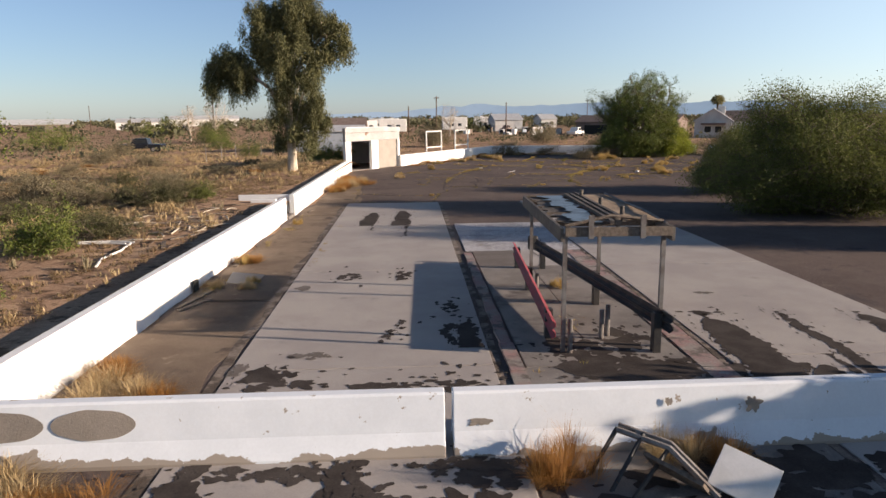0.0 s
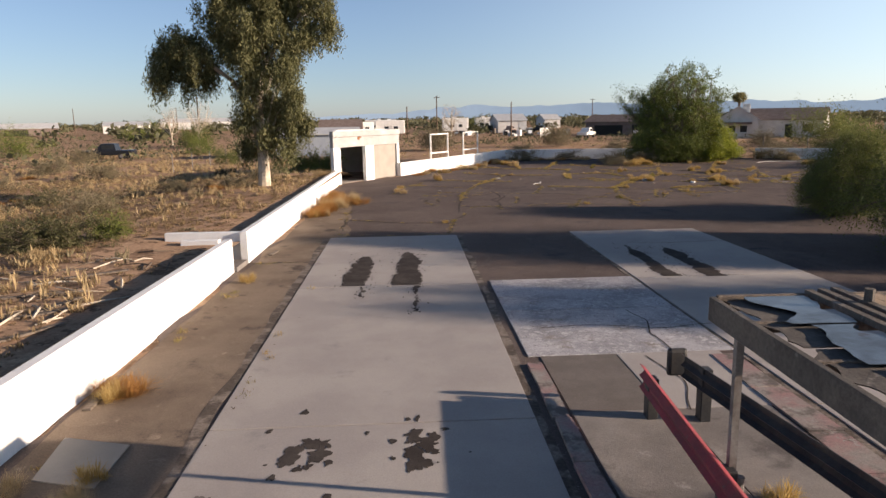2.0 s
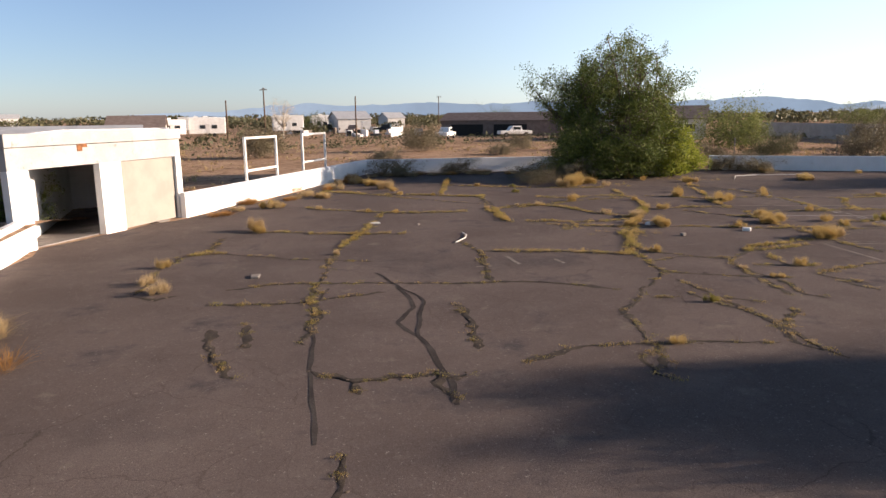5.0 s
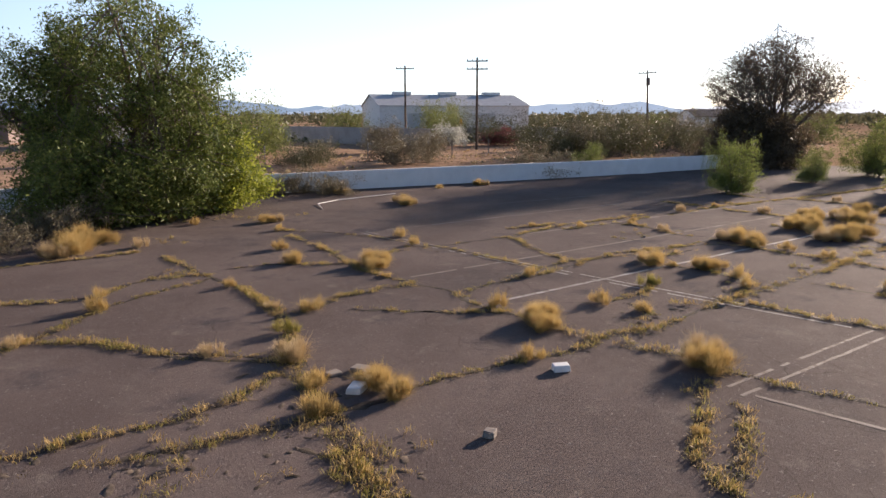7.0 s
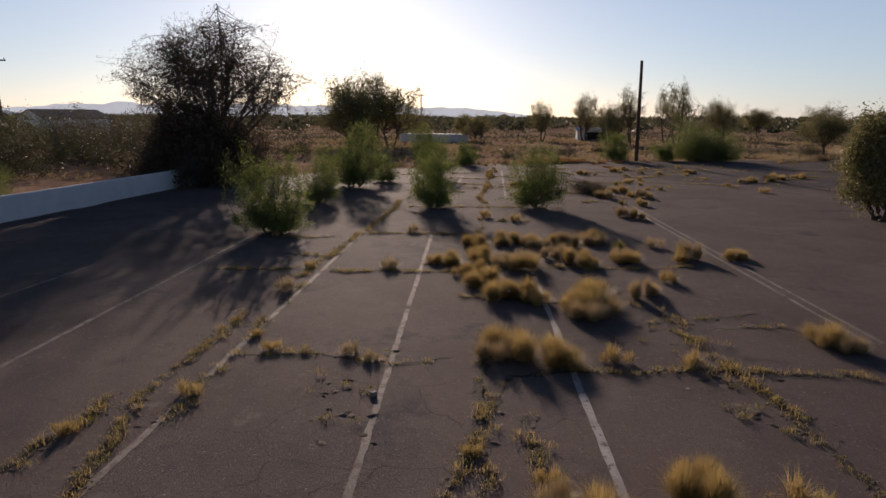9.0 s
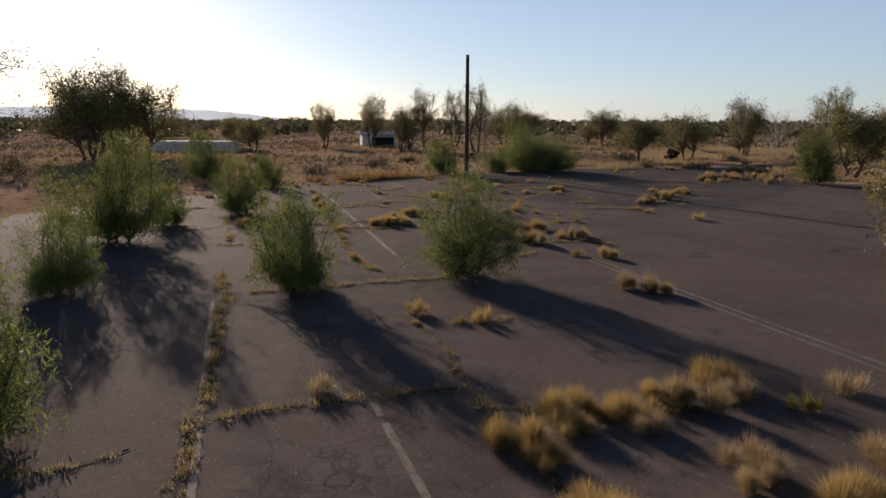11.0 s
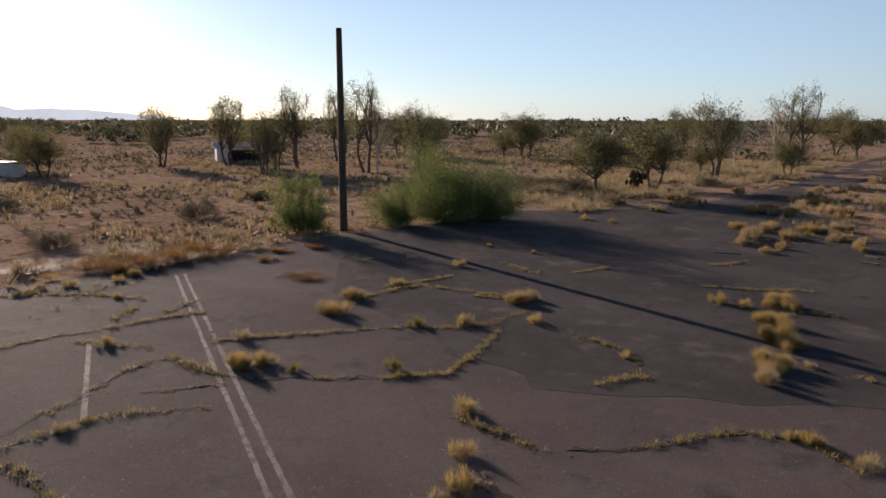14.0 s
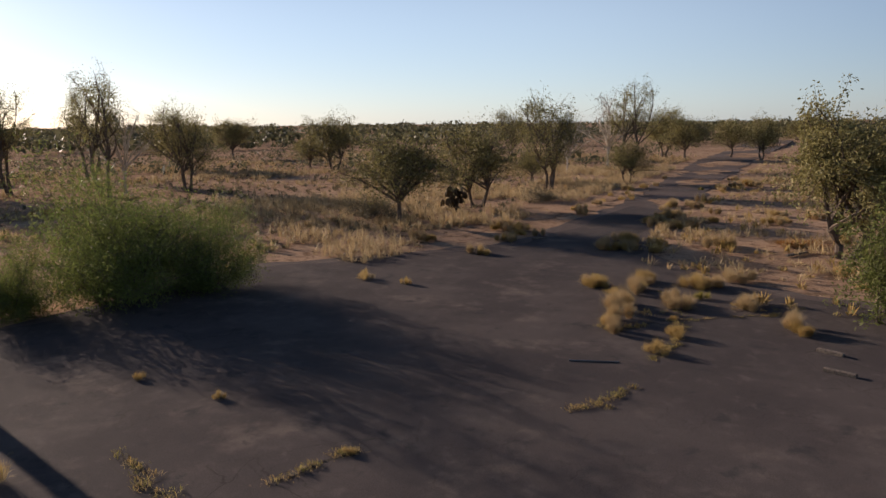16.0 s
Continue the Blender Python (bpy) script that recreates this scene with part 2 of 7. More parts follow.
def weather_asphalt(m):
    """Hairline crazing and pale washed-in dust over old asphalt."""
    nodes, links = m.node_tree.nodes, m.node_tree.links
    bsdf = nodes["Principled BSDF"]
    col = bsdf.inputs["Base Color"].links[0].from_socket
    co = coords(nodes, links, True)
    shift = nodes.new("ShaderNodeMix")
    shift.data_type, shift.blend_type = "RGBA", "ADD"
    shift.inputs["Factor"].default_value = 0.9
    wob = nodes.new("ShaderNodeTexNoise")
    wob.inputs["Scale"].default_value, wob.inputs["Detail"].default_value = 0.9, 5.0
    links.new(co, wob.inputs["Vector"])
    links.new(co, shift.inputs["A"])
    links.new(wob.outputs["Color"], shift.inputs["B"])
    for scale, width, depth in ((0.55, 0.010, 0.45), (1.9, 0.018, 0.3)):
        cell = nodes.new("ShaderNodeTexVoronoi")
        cell.feature = "DISTANCE_TO_EDGE"
        cell.inputs["Scale"].default_value = scale
        links.new(shift.outputs["Result"], cell.inputs["Vector"])
        line = ramp(nodes, links, cell.outputs["Distance"], width, 0.0)
        patchy = ramp(nodes, links, noise_node(nodes, links, co, 0.22 * scale, 3.0), 0.46, 0.6)
        mul = nodes.new("ShaderNodeMath")
        mul.operation = "MULTIPLY"
        links.new(line, mul.inputs[0])
        links.new(patchy, mul.inputs[1])
        part_of = nodes.new("ShaderNodeMath")
        part_of.operation = "MULTIPLY"
        links.new(mul.outputs[0], part_of.inputs[0])
        part_of.inputs[1].default_value = depth
        col = mix(nodes, links, part_of.outputs[0], col, (0.035, 0.028, 0.024))
    for scale, lo, hi, amount in ((0.45, 0.52, 0.75, 0.5), (2.4, 0.55, 0.72, 0.35)):
        dust = ramp(nodes, links, noise_node(nodes, links, co, scale, 7.0, 0.68), lo, hi)
        some = nodes.new("ShaderNodeMath")
        some.operation = "MULTIPLY"
        links.new(dust, some.inputs[0])
        some.inputs[1].default_value = amount
        col = mix(nodes, links, some.outputs[0], col, (0.18, 0.152, 0.135))
    links.new(col, bsdf.inputs["Base Color"])


for m in (ASPHALT, SEALED_SHADE):
    weather_asphalt(m)


# ---- building blocks ----
class Shape:
    """Collects vertices and faces for one mesh."""

    def __init__(self):
        self.v, self.f = [], []

    def add(self, verts, faces):
        n = len(self.v)
        self.v.extend(tuple(p) for p in verts)
        self.f.extend(tuple(i + n for i in f) for f in faces)
        return self

    def box(self, x0, y0, z0, x1, y1, z1, m=None):
        p = [Vector((x, y, z)) for z in (z0, z1) for y in (y0, y1) for x in (x0, x1)]
        if m is not None:
            p = [m @ q for q in p]
        return self.add(p, [(0, 2, 3, 1), (4, 5, 7, 6), (0, 1, 5, 4), (2, 6, 7, 3), (0, 4, 6, 2), (1, 3, 7, 5)])

    def prism(self, outline, z0, z1):
        n = len(outline)
        p = [(x, y, z0) for x, y in outline] + [(x, y, z1) for x, y in outline]
        return self.add(p, [tuple(range(n))[::-1], tuple(range(n, 2 * n))] + [(i, (i + 1) % n, n + (i + 1) % n, n + i) for i in range(n)])

    def loft(self, section, a, b):
        """A section (u across, w up) swept from a to b on the plan."""
        a, b = Vector((a[0], a[1], 0)), Vector((b[0], b[1], 0))
        d = (b - a).normalized()
        side = Vector((d.y, -d.x, 0))
        n = len(section)
        p = [e + side * u + Vector((0, 0, w)) for e in (a, b) for u, w in section]
        return self.add(p, [tuple(range(n)), tuple(range(n, 2 * n))[::-1]] + [(i, n + i, n + (i + 1) % n, (i + 1) % n) for i in range(n)])

    def tube(self, pts, radii, sides=6, cap=True):
        pts = [Vector(p) for p in pts]
        n0, ring = len(self.v), []
        for i, p in enumerate(pts):
            d = (pts[min(i + 1, len(pts) - 1)] - pts[max(i - 1, 0)])
            d = d.normalized() if d.length > 1e-6 else Vector((0, 0, 1))
            a = d.orthogonal().normalized() if abs(d.z) > 0.95 else d.cross(Vector((0, 0, 1))).normalized()
            b = d.cross(a)
            r = radii[i] if hasattr(radii, "__len__") else radii
            ring += [p + (a * math.cos(k * math.tau / sides) + b * math.sin(k * math.tau / sides)) * r for k in range(sides)]
        faces = [(i * sides + k, i * sides + (k + 1) % sides, (i + 1) * sides + (k + 1) % sides, (i + 1) * sides + k)
                 for i in range(len(pts) - 1) for k in range(sides)]
        if cap:
            faces += [tuple(range(sides))[::-1], tuple(range((len(pts) - 1) * sides, len(pts) * sides))]
        return self.add(ring, faces)

    def mesh(self, name, material, smooth=False):
        me = bpy.data.meshes.new(name)
        me.from_pydata(self.v, [], self.f)
        me.materials.append(material)
        if smooth:
            me.polygons.foreach_set("use_smooth", [True] * len(me.polygons))
        me.update()
        return me


def part(name, shape, material, parent=None, label="", smooth=False, bevel=0.0, at=None):
    """One mesh object, under a thing or a part if parent is given."""
    ob = new(name, shape.mesh(name, material, smooth) if isinstance(shape, Shape) else shape)
    if parent is not None:
        ob.parent = parent
    if at is not None:
        ob.matrix_basis = at
    if bevel:
        b = ob.modifiers.new("bevel", "BEVEL")
        b.width, b.segments, b.limit_method = bevel, 2, "ANGLE"
    return tagged(ob, label)


def thing(name, at, label, category, group="", kind=""):
    ob = new(name)
    ob.empty_display_size = 0.3
    ob.matrix_basis = at
    return tagged(ob, label, category, group, kind)


def arrays(name, verts, faces, material, smooth=False):
    """A mesh from numpy arrays of vertices (n,3) and equal faces (m,k)."""
    me = bpy.data.meshes.new(name)
    n, (m, k) = len(verts), faces.shape
    me.vertices.add(n)
    me.vertices.foreach_set("co", np.asarray(verts, dtype=np.float32).ravel())
    me.loops.add(m * k)
    me.loops.foreach_set("vertex_index", faces.astype(np.int32).ravel())
    me.polygons.add(m)
    me.polygons.foreach_set("loop_start", np.arange(0, m * k, k, dtype=np.int32))
    me.update(calc_edges=True)
    me.materials.append(material)
    return me


def plan_noise(x, y, s, seed=0.0):
    return noise.noise(Vector((x * s + seed, y * s - seed, seed * 1.7)))


# ---- ground and pavement ----
def ground_sheet():
    rings = [0, 15, 30, 45, 60, 80, 100, 130, 170, 230, 320, 460, 700, 1100, 1800, 3000]
    s = Shape()
    n = 72
    pts = [(30.0, 40.0, 0.0)]
    for r in rings[1:]:
        for k in range(n):
            a = k * math.tau / n
            pts.append((30 + r * math.cos(a), 40 + r * math.sin(a), 0.0 if r < 150 else -0.3))
    faces = [(0, 1 + k, 1 + (k + 1) % n) for k in range(n)]
    for i in range(len(rings) - 2):
        for k in range(n):
            faces.append((1 + i * n + k, 1 + (i + 1) * n + k, 1 + (i + 1) * n + (k + 1) % n, 1 + i * n + (k + 1) % n))
    s.add(pts, faces)
    return tagged(part("ground", s, DIRT), "dry brown desert soil with sparse grass", "ground", kind="structure")


def sheet(name, outline, z, material, label, category="pavement", thick=0.1):
    return tagged(part(name, Shape().prism(outline, z - thick, z), material), label, category, kind="structure")


def S(x, y, turn=radians(1.75)):
    """Station axes: turned a little from the lot."""
    return (x * math.cos(turn) - (y - 8.5) * math.sin(turn), 8.5 + x * math.sin(turn) + (y - 8.5) * math.cos(turn))


def rough_edge(points, step=1.2, wobble=0.25, seed=1.0):
    out = []
    for (x0, y0), (x1, y1) in zip(points, points[1:] + points[:1]):
        n = max(1, int(math.hypot(x1 - x0, y1 - y0) / step))
        for i in range(n):
            x, y = x0 + (x1 - x0) * i / n, y0 + (y1 - y0) * i / n
            out.append((x + wobble * plan_noise(x, y, 0.6, seed), y + wobble * plan_noise(x, y, 0.6, seed + 9)))
    return out


ground_sheet()


def smooth(u):
    u = max(0.0, min(1.0, u))
    return u * u * (3 - 2 * u)


def field_z(x, y):
    """The soil west of the lot is banked up a little behind the wall."""
    if x > -4.3:
        return 0.0
    fill = smooth((y - 28.3) / 0.4) if x > -6.5 else smooth((y - 26.8) / (1.9 + 0.4 * min(8, -6.5 - x)))  # retained north of the opening
    return (0.66 + 0.12 * fill) * smooth(1 - (-4.3 - x - 4) / 10) * smooth((y - 2) / 4) * smooth((60 - y) / 8)


def west_bank():
    s = Shape()
    xs = [-4.32 - 0.5 * i for i in range(36)]
    ys = [2 + 0.75 * j for j in range(78)]
    for x in xs:
        for y in ys:
            edge = x > -4.5 and not 27.0 < y < 28.2
            s.v.append((x, y, max(0.004, field_z(x, y) + (0.0 if edge else 0.05 * plan_noise(x, y, 0.7) + 0.03 * plan_noise(x, y, 2.0)))))
    n = len(ys)
    s.f = [(i * n + j, i * n + j + 1, (i + 1) * n + j + 1, (i + 1) * n + j) for i in range(len(xs) - 1) for j in range(n - 1)]
    tagged(part("soil_bank", s, DIRT, smooth=True), "banked dry brown soil behind the low wall", "ground", kind="structure")


west_bank()
LOT = [(-4.0, -6.0), (-4.0, 30.0), (-4.3, 52.0), (-0.8, 58.0), (8.6, 75.0), (20.5, 73.2), (29.8, 70.3), (48.2, 59.5), (61.0, 53.2), (66, 46), (70.5, 31), (70.5, 20), (70, 8), (64, 0), (63.5, -10), (64.5, -30), (66.5, -60), (68, -150), (60, -150), (60.5, -60), (60.3, -30), (59.5, -8), (58.5, 0.5), (55.5, 3.6), (51, 4.5), (40, 0)]
sheet("parking_lot", rough_edge(LOT, 0.8, 0.7), 0.03, ASPHALT, "cracked weathered brown-grey asphalt parking lot")
# drawn further north than the sealing, its dark colour painting the shade there
sheet("driveway", rough_edge([(51.5, 5.2), (55.8, 4.0), (59.0, 0.8), (59.9, -5.0), (60.5, -13.0), (62.8, -13.5), (62.8, -6.0), (63.5, 0.5), (69.4, 8.2), (70.0, 19.0), (63.0, 25.0), (55.0, 27.0), (48.5, 23.0)], 0.35, 0.45, 4.0), 0.034, SEALED_SHADE, "darker smooth sealed asphalt driveway, shade painted into its north side", thick=0.01)

sheet("side_strip", rough_edge([(-3.95, 7.3), (-1.85, 7.3), (-1.85, 33.5), (-2.6, 41.0), (-4.0, 44.0)], 0.3, 0.25, 9.0), 0.0345, DUSTY_ASPHALT, "dusty brown strip of old asphalt beside the wall", thick=0.01)


def panel(parent, x0, y0, x1, y1, z, material):
    part("concrete_panel", Shape().prism([S(x0, y0), S(x1, y0), S(x1, y1), S(x0, y1)], z - 0.1, z), material, parent, bevel=0.008)


lane_west = thing("concrete_lane", pose(0, 0, 0), "pale concrete driving lane with dark tar stains", "pavement", kind="structure")
lane_east = thing("concrete_lane", pose(0, 0, 0), "pale concrete driving lane, partly in shade", "pavement", kind="structure")
for y0, y1 in ((2.0, 9.74), (9.77, 17.185), (17.215, 24.925), (24.955, 32.1)):
    panel(lane_west, -1.58, y0, 2.78, y1, 0.05, CONCRETE)
    panel(lane_east, 6.78, y0 + 0.1, 11.2, y1 + 0.1, 0.05, CONCRETE)
island = thing("pump_island", pose(0, 0, 0), "stained cracked concrete pump island with pink curbs", "pavement", kind="structure")
for x0, y0, x1, y1, z, m in ((3.3, 9.6, 6.1, 13.4, 0.055, STAINED), (3.3, 13.42, 4.7, 17.3, 0.06, STAINED), (4.72, 13.42, 6.1, 17.3, 0.052, STAINED), (3.3, 17.32, 4.6, 19.6, 0.045, PATCH), (4.62, 17.32, 6.4, 19.6, 0.052, CONCRETE),
                             (3.1, 19.62, 6.7, 22.38, 0.05, CHALKY), (3.1, 22.44, 6.7, 25.2, 0.05, CHALKY), (3.1, 4.0, 6.6, 9.58, 0.05, STAINED)):
    panel(island, x0, y0, x1, y1, z, m)
curb_rng = random.Random(4)
for x0, x1, top in ((2.98, 3.27, 0.085), (6.13, 6.62, 0.075)):
    y = 8.6
    while y < 18.4:
        ln = curb_rng.uniform(0.5, 1.6)
        part("curb_piece", Shape().prism([S(x0 + curb_rng.uniform(0, 0.05), y), S(x1 - curb_rng.uniform(0, 0.06), y + curb_rng.uniform(-0.05, 0.05)), S(x1 - curb_rng.uniform(0, 0.06), y + ln), S(x0 + curb_rng.uniform(0, 0.05), y + ln)], 0.0, top - curb_rng.uniform(0, 0.02)), PINKISH, island)
        y += ln + 0.03
for x0, x1 in ((-1.8, -1.6), (2.8, 2.96), (6.66, 6.76)):
    tagged(part("broken_edge", Shape().prism(rough_edge([S(x0, 4.0), S(x1, 4.0), S(x1, 32.0), S(x0, 32.0)], 0.3, 0.12, x0), -0.05, 0.038), RUBBLE), "crumbled concrete edge beside the lane", "pavement", kind="structure")

# ---- walls ----
CAP = [(-0.1, 0.0), (0.1, 0.0), (0.1, 0.92), (0.085, 0.95), (-0.085, 0.95), (-0.1, 0.92)]


def low_wall(name, points, material=None, label="low white-painted masonry wall"):
    for a, b in zip(points, points[1:]):
        s = Shape()
        n = max(1, int(math.hypot(b[0] - a[0], b[1] - a[1]) / 2.4))
        ends = [(a[0] + (b[0] - a[0]) * i / n, a[1] + (b[1] - a[1]) * i / n) for i in range(n + 1)]
        s.loft(CAP, a, b)
        tagged(part(name, s, material or WHITEWALL), label, "wall", kind="structure")


low_wall("wall_west", [(-4.12, 7.4), (-4.3, 26.9)])
low_wall("wall_west", [(-4.22, 28.1), (-4.66, 52.0)])
tagged(part("wall_west", Shape().box(-6.5, 28.2, 0.0, -4.34, 28.4, 0.93), WHITEWALL, bevel=0.01), "low white-painted masonry wall", "wall", kind="structure")
low_wall("wall_north", [(-0.95, 58.0), (8.5, 74.8), (20.5, 73.3), (29.4, 70.6)])
low_wall("wall_north", [(30.3, 69.7), (48.2, 59.6), (60.5, 53.6)])
step = thing("entry_step", pose(-4.25, 27.45, 0), "worn concrete step in the wall opening", "step")
part("tread", Shape().box(-0.3, -0.5, 0, 0.12, 0.6, 0.16).box(-0.6, -0.5, 0, -0.3, 0.6, 0.32), STAINED, step, bevel=0.01)
tagged(part("concrete_beam", Shape().box(-5.85, 27.62, 0, -4.8, 27.86, 0.8), WHITEWALL, bevel=0.01), "short white-painted concrete beam by the wall opening", "beam")

KRAIL = [(-0.3, 0.0), (0.3, 0.0), (0.3, 0.08), (0.18, 0.33), (0.1, 0.78), (0.075, 0.81), (-0.075, 0.81), (-0.1, 0.78), (-0.18, 0.33), (-0.3, 0.08)]


def barrier(a, b, label):
    ob = part("concrete_barrier", Shape().loft(KRAIL, a, b), BARRIER, bevel=0.012)
    return tagged(ob, label, "barrier", "road barriers")


near_barrier = barrier((-4.2, 6.78), (1.86, 6.98), "white-painted concrete road barrier with bare oval patches")
far_barrier = barrier((1.96, 6.98), (7.9, 7.22), "white-painted concrete road barrier, paint peeling low down")
# bare ovals where signs were once painted round
d = Vector((6.06, 0.2, 0)).normalized()
up_face = Vector((-0.2 * 0.0, 0.08, 0.45)).normalized()
for along, wide in ((0.75, 0.52), (1.85, 0.50)):
    c = Vector((-4.2, 6.78, 0)) + d * along + Vector((0, -0.146, 0.545))
    ring = [c + d * (wide * math.cos(t)) + up_face * (0.185 * math.sin(t) * (1 + 0.03 * math.cos(7 * t))) + Vector((0, -0.008, 0)) for t in [i * math.tau / 40 for i in range(40)]]
    part("bare_patch", Shape().add(ring, [tuple(range(40))]), BARE, near_barrier, "bare concrete oval patch")

for along, up, wide, tall, seed in ((3.78, 0.56, 0.13, 0.12, 2), (0.35, 0.44, 0.2, 0.06, 5), (2.7, 0.62, 0.07, 0.06, 8)):
    c = Vector((1.96, 6.98, 0)) + d * along + Vector((0, -0.146 + (up - 0.545) * 0.178, up))
    ring = [c + d * (wide * math.cos(t) * k) + up_face * (tall * math.sin(t) * k) + Vector((0, -0.005, 0)) for t, k in [(i * math.tau / 40, 0.75 + 0.6 * noise.noise(Vector((2 * math.cos(i * math.tau / 40), 2 * math.sin(i * math.tau / 40), seed)))) for i in range(40)]]
    part("bare_patch", Shape().add(ring, [tuple(range(40))]), BARE, far_barrier, "brown bare patch under peeled paint")

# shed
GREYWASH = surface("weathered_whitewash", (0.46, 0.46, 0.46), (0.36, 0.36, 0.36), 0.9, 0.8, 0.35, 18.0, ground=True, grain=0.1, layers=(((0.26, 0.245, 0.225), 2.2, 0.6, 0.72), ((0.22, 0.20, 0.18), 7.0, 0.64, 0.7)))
P0, P1 = Vector((-4.78, 51.9, 0)), Vector((-0.95, 58.35, 0))
shed = thing("shed", pose(P0.x, P0.y, 0, 0, 0, math.degrees(math.atan2(P1.y - P0.y, P1.x - P0.x))), "white block shed, one bay open and one roll door shut", "shed")
W = (P1 - P0).length
TO = shed.matrix_basis.inverted()
back_a, back_b = TO @ Vector((-5.9, 62.0, 0)), TO @ Vector((-2.0, 64.0, 0))


def slab_wall(p, q, z0, z1, t=0.2):
    v = Vector((q[0] - p[0], q[1] - p[1], 0)).normalized()
    n = Vector((-v.y, v.x, 0)) * t
    return Shape().prism([(p[0], p[1]), (q[0], q[1]), (q[0] + n.x, q[1] + n.y), (p[0] + n.x, p[1] + n.y)], z0, z1)


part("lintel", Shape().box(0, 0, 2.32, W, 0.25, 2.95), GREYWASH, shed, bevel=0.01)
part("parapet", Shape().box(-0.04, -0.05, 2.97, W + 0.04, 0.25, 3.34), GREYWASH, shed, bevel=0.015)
for x0, x1 in ((0, 0.7), (3.4, 4.35), (7.2, W)):
    part("pier", Shape().box(x0, 0, 0, x1, 0.25, 2.32), WHITEWALL, shed)
part("side_wall", slab_wall((back_a.x, back_a.y), (0.0, 0.25), 0, 3.3), WHITEWALL, shed)
part("side_wall", slab_wall((W, 0.25), (back_b.x, back_b.y), 0, 3.3), WHITEWALL, shed)
part("back_wall", slab_wall((back_b.x, back_b.y), (back_a.x, back_a.y), 0, 3.3), WHITEWALL, shed)
part("roof", Shape().prism([(0.05, 0.2), (W - 0.05, 0.2), (back_b.x, back_b.y), (back_a.x, back_a.y)], 3.0, 3.08), STAINED, shed)
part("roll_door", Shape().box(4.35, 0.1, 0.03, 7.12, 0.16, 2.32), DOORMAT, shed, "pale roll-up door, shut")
part("door_gap", Shape().box(7.13, 0.12, 0.03, 7.2, 0.2, 2.32), BLACK, shed, "dark gap beside the door")
part("rust_plate", Shape().box(2.55, -0.02, 2.75, 2.75, 0.0, 3.05).box(2.75, -0.02, 2.86, 2.95, 0.0, 3.0), RUSTY, shed, "rusty torn metal plate")
part("floor_slab", Shape().prism([(0.3, 0.25), (W - 0.3, 0.25), (back_b.x, back_b.y), (back_a.x, back_a.y)], 0.0, 0.04), STAINED, shed)


# ---- plants ----
BARK = surface("grey_brown_bark", (0.10, 0.075, 0.057), (0.155, 0.12, 0.092), 6.0, 0.9, 0.6, 30.0, grain=0.3)
PALE_BARK = surface("pale_eucalyptus_bark", (0.55, 0.49, 0.40), (0.40, 0.34, 0.27), 3.0, 0.8, 0.3, 20.0, grain=0.2)
GREEN_LEAF = leafy("palo_verde_leaf", (0.055, 0.08, 0.018), (0.225, 0.255, 0.06), 0.22)
BRIGHT_LEAF = leafy("yellow_green_leaf", (0.13, 0.17, 0.02), (0.42, 0.44, 0.07), 0.5)
BUSH_LEAF = leafy("creosote_leaf", (0.075, 0.092, 0.026), (0.215, 0.235, 0.075), 0.42)
CREOSOTE_LEAF = leafy("bright_creosote_leaf", (0.095, 0.125, 0.03), (0.28, 0.32, 0.09), 0.42)
EUC_LEAF = leafy("eucalyptus_leaf", (0.045, 0.052, 0.022), (0.19, 0.185, 0.085), 0.2)
DUSTY_LEAF = leafy("dusty_mesquite_leaf", (0.12, 0.112, 0.04), (0.38, 0.335, 0.14), 0.3)
GREY_LEAF = leafy("grey_dry_leaf", (0.117, 0.1, 0.0624), (0.26, 0.221, 0.137), 0.2)
DARK_LEAF = leafy("dark_ironwood_leaf", (0.07, 0.055, 0.038), (0.18, 0.14, 0.09), 0.4)
STRAW = leafy("straw_grass", (0.33, 0.235, 0.12), (0.60, 0.47, 0.27), 0.3)
GOLD = leafy("golden_bunchgrass", (0.30, 0.20, 0.065), (0.60, 0.45, 0.19), 0.45)
GREENISH = leafy("green_yellow_weed", (0.13, 0.12, 0.025), (0.40, 0.34, 0.095), 0.4)
DEAD = leafy("dead_brown_weed", (0.12, 0.085, 0.05), (0.32, 0.235, 0.13), 0.35)
RUST = leafy("rusty_tumbleweed", (0.26, 0.12, 0.035), (0.48, 0.27, 0.09), 0.35)


def leaves(rng, points, spread, size, aspect, droop):
    """Little four-cornered leaves round the given points."""
    n = len(points)
    c = points + rng.normal(0, 1, (n, 3)) * spread
    d = rng.normal(0, 1, (n, 3))
    d[:, 2] -= droop
    d /= np.linalg.norm(d, axis=1)[:, None]
    o = np.cross(d, rng.normal(0, 1, (n, 3)))
    o /= np.linalg.norm(o, axis=1)[:, None] + 1e-9
    s = size * rng.uniform(0.6, 1.4, (n, 1))
    a, b = d * s * 0.5, o * s * 0.5 * aspect
    v = np.stack([c - a, c + b, c + a, c - b], axis=1).reshape(-1, 3)
    v[:, 2] = np.maximum(v[:, 2], 0.02)
    return v, np.arange(n * 4).reshape(n, 4)


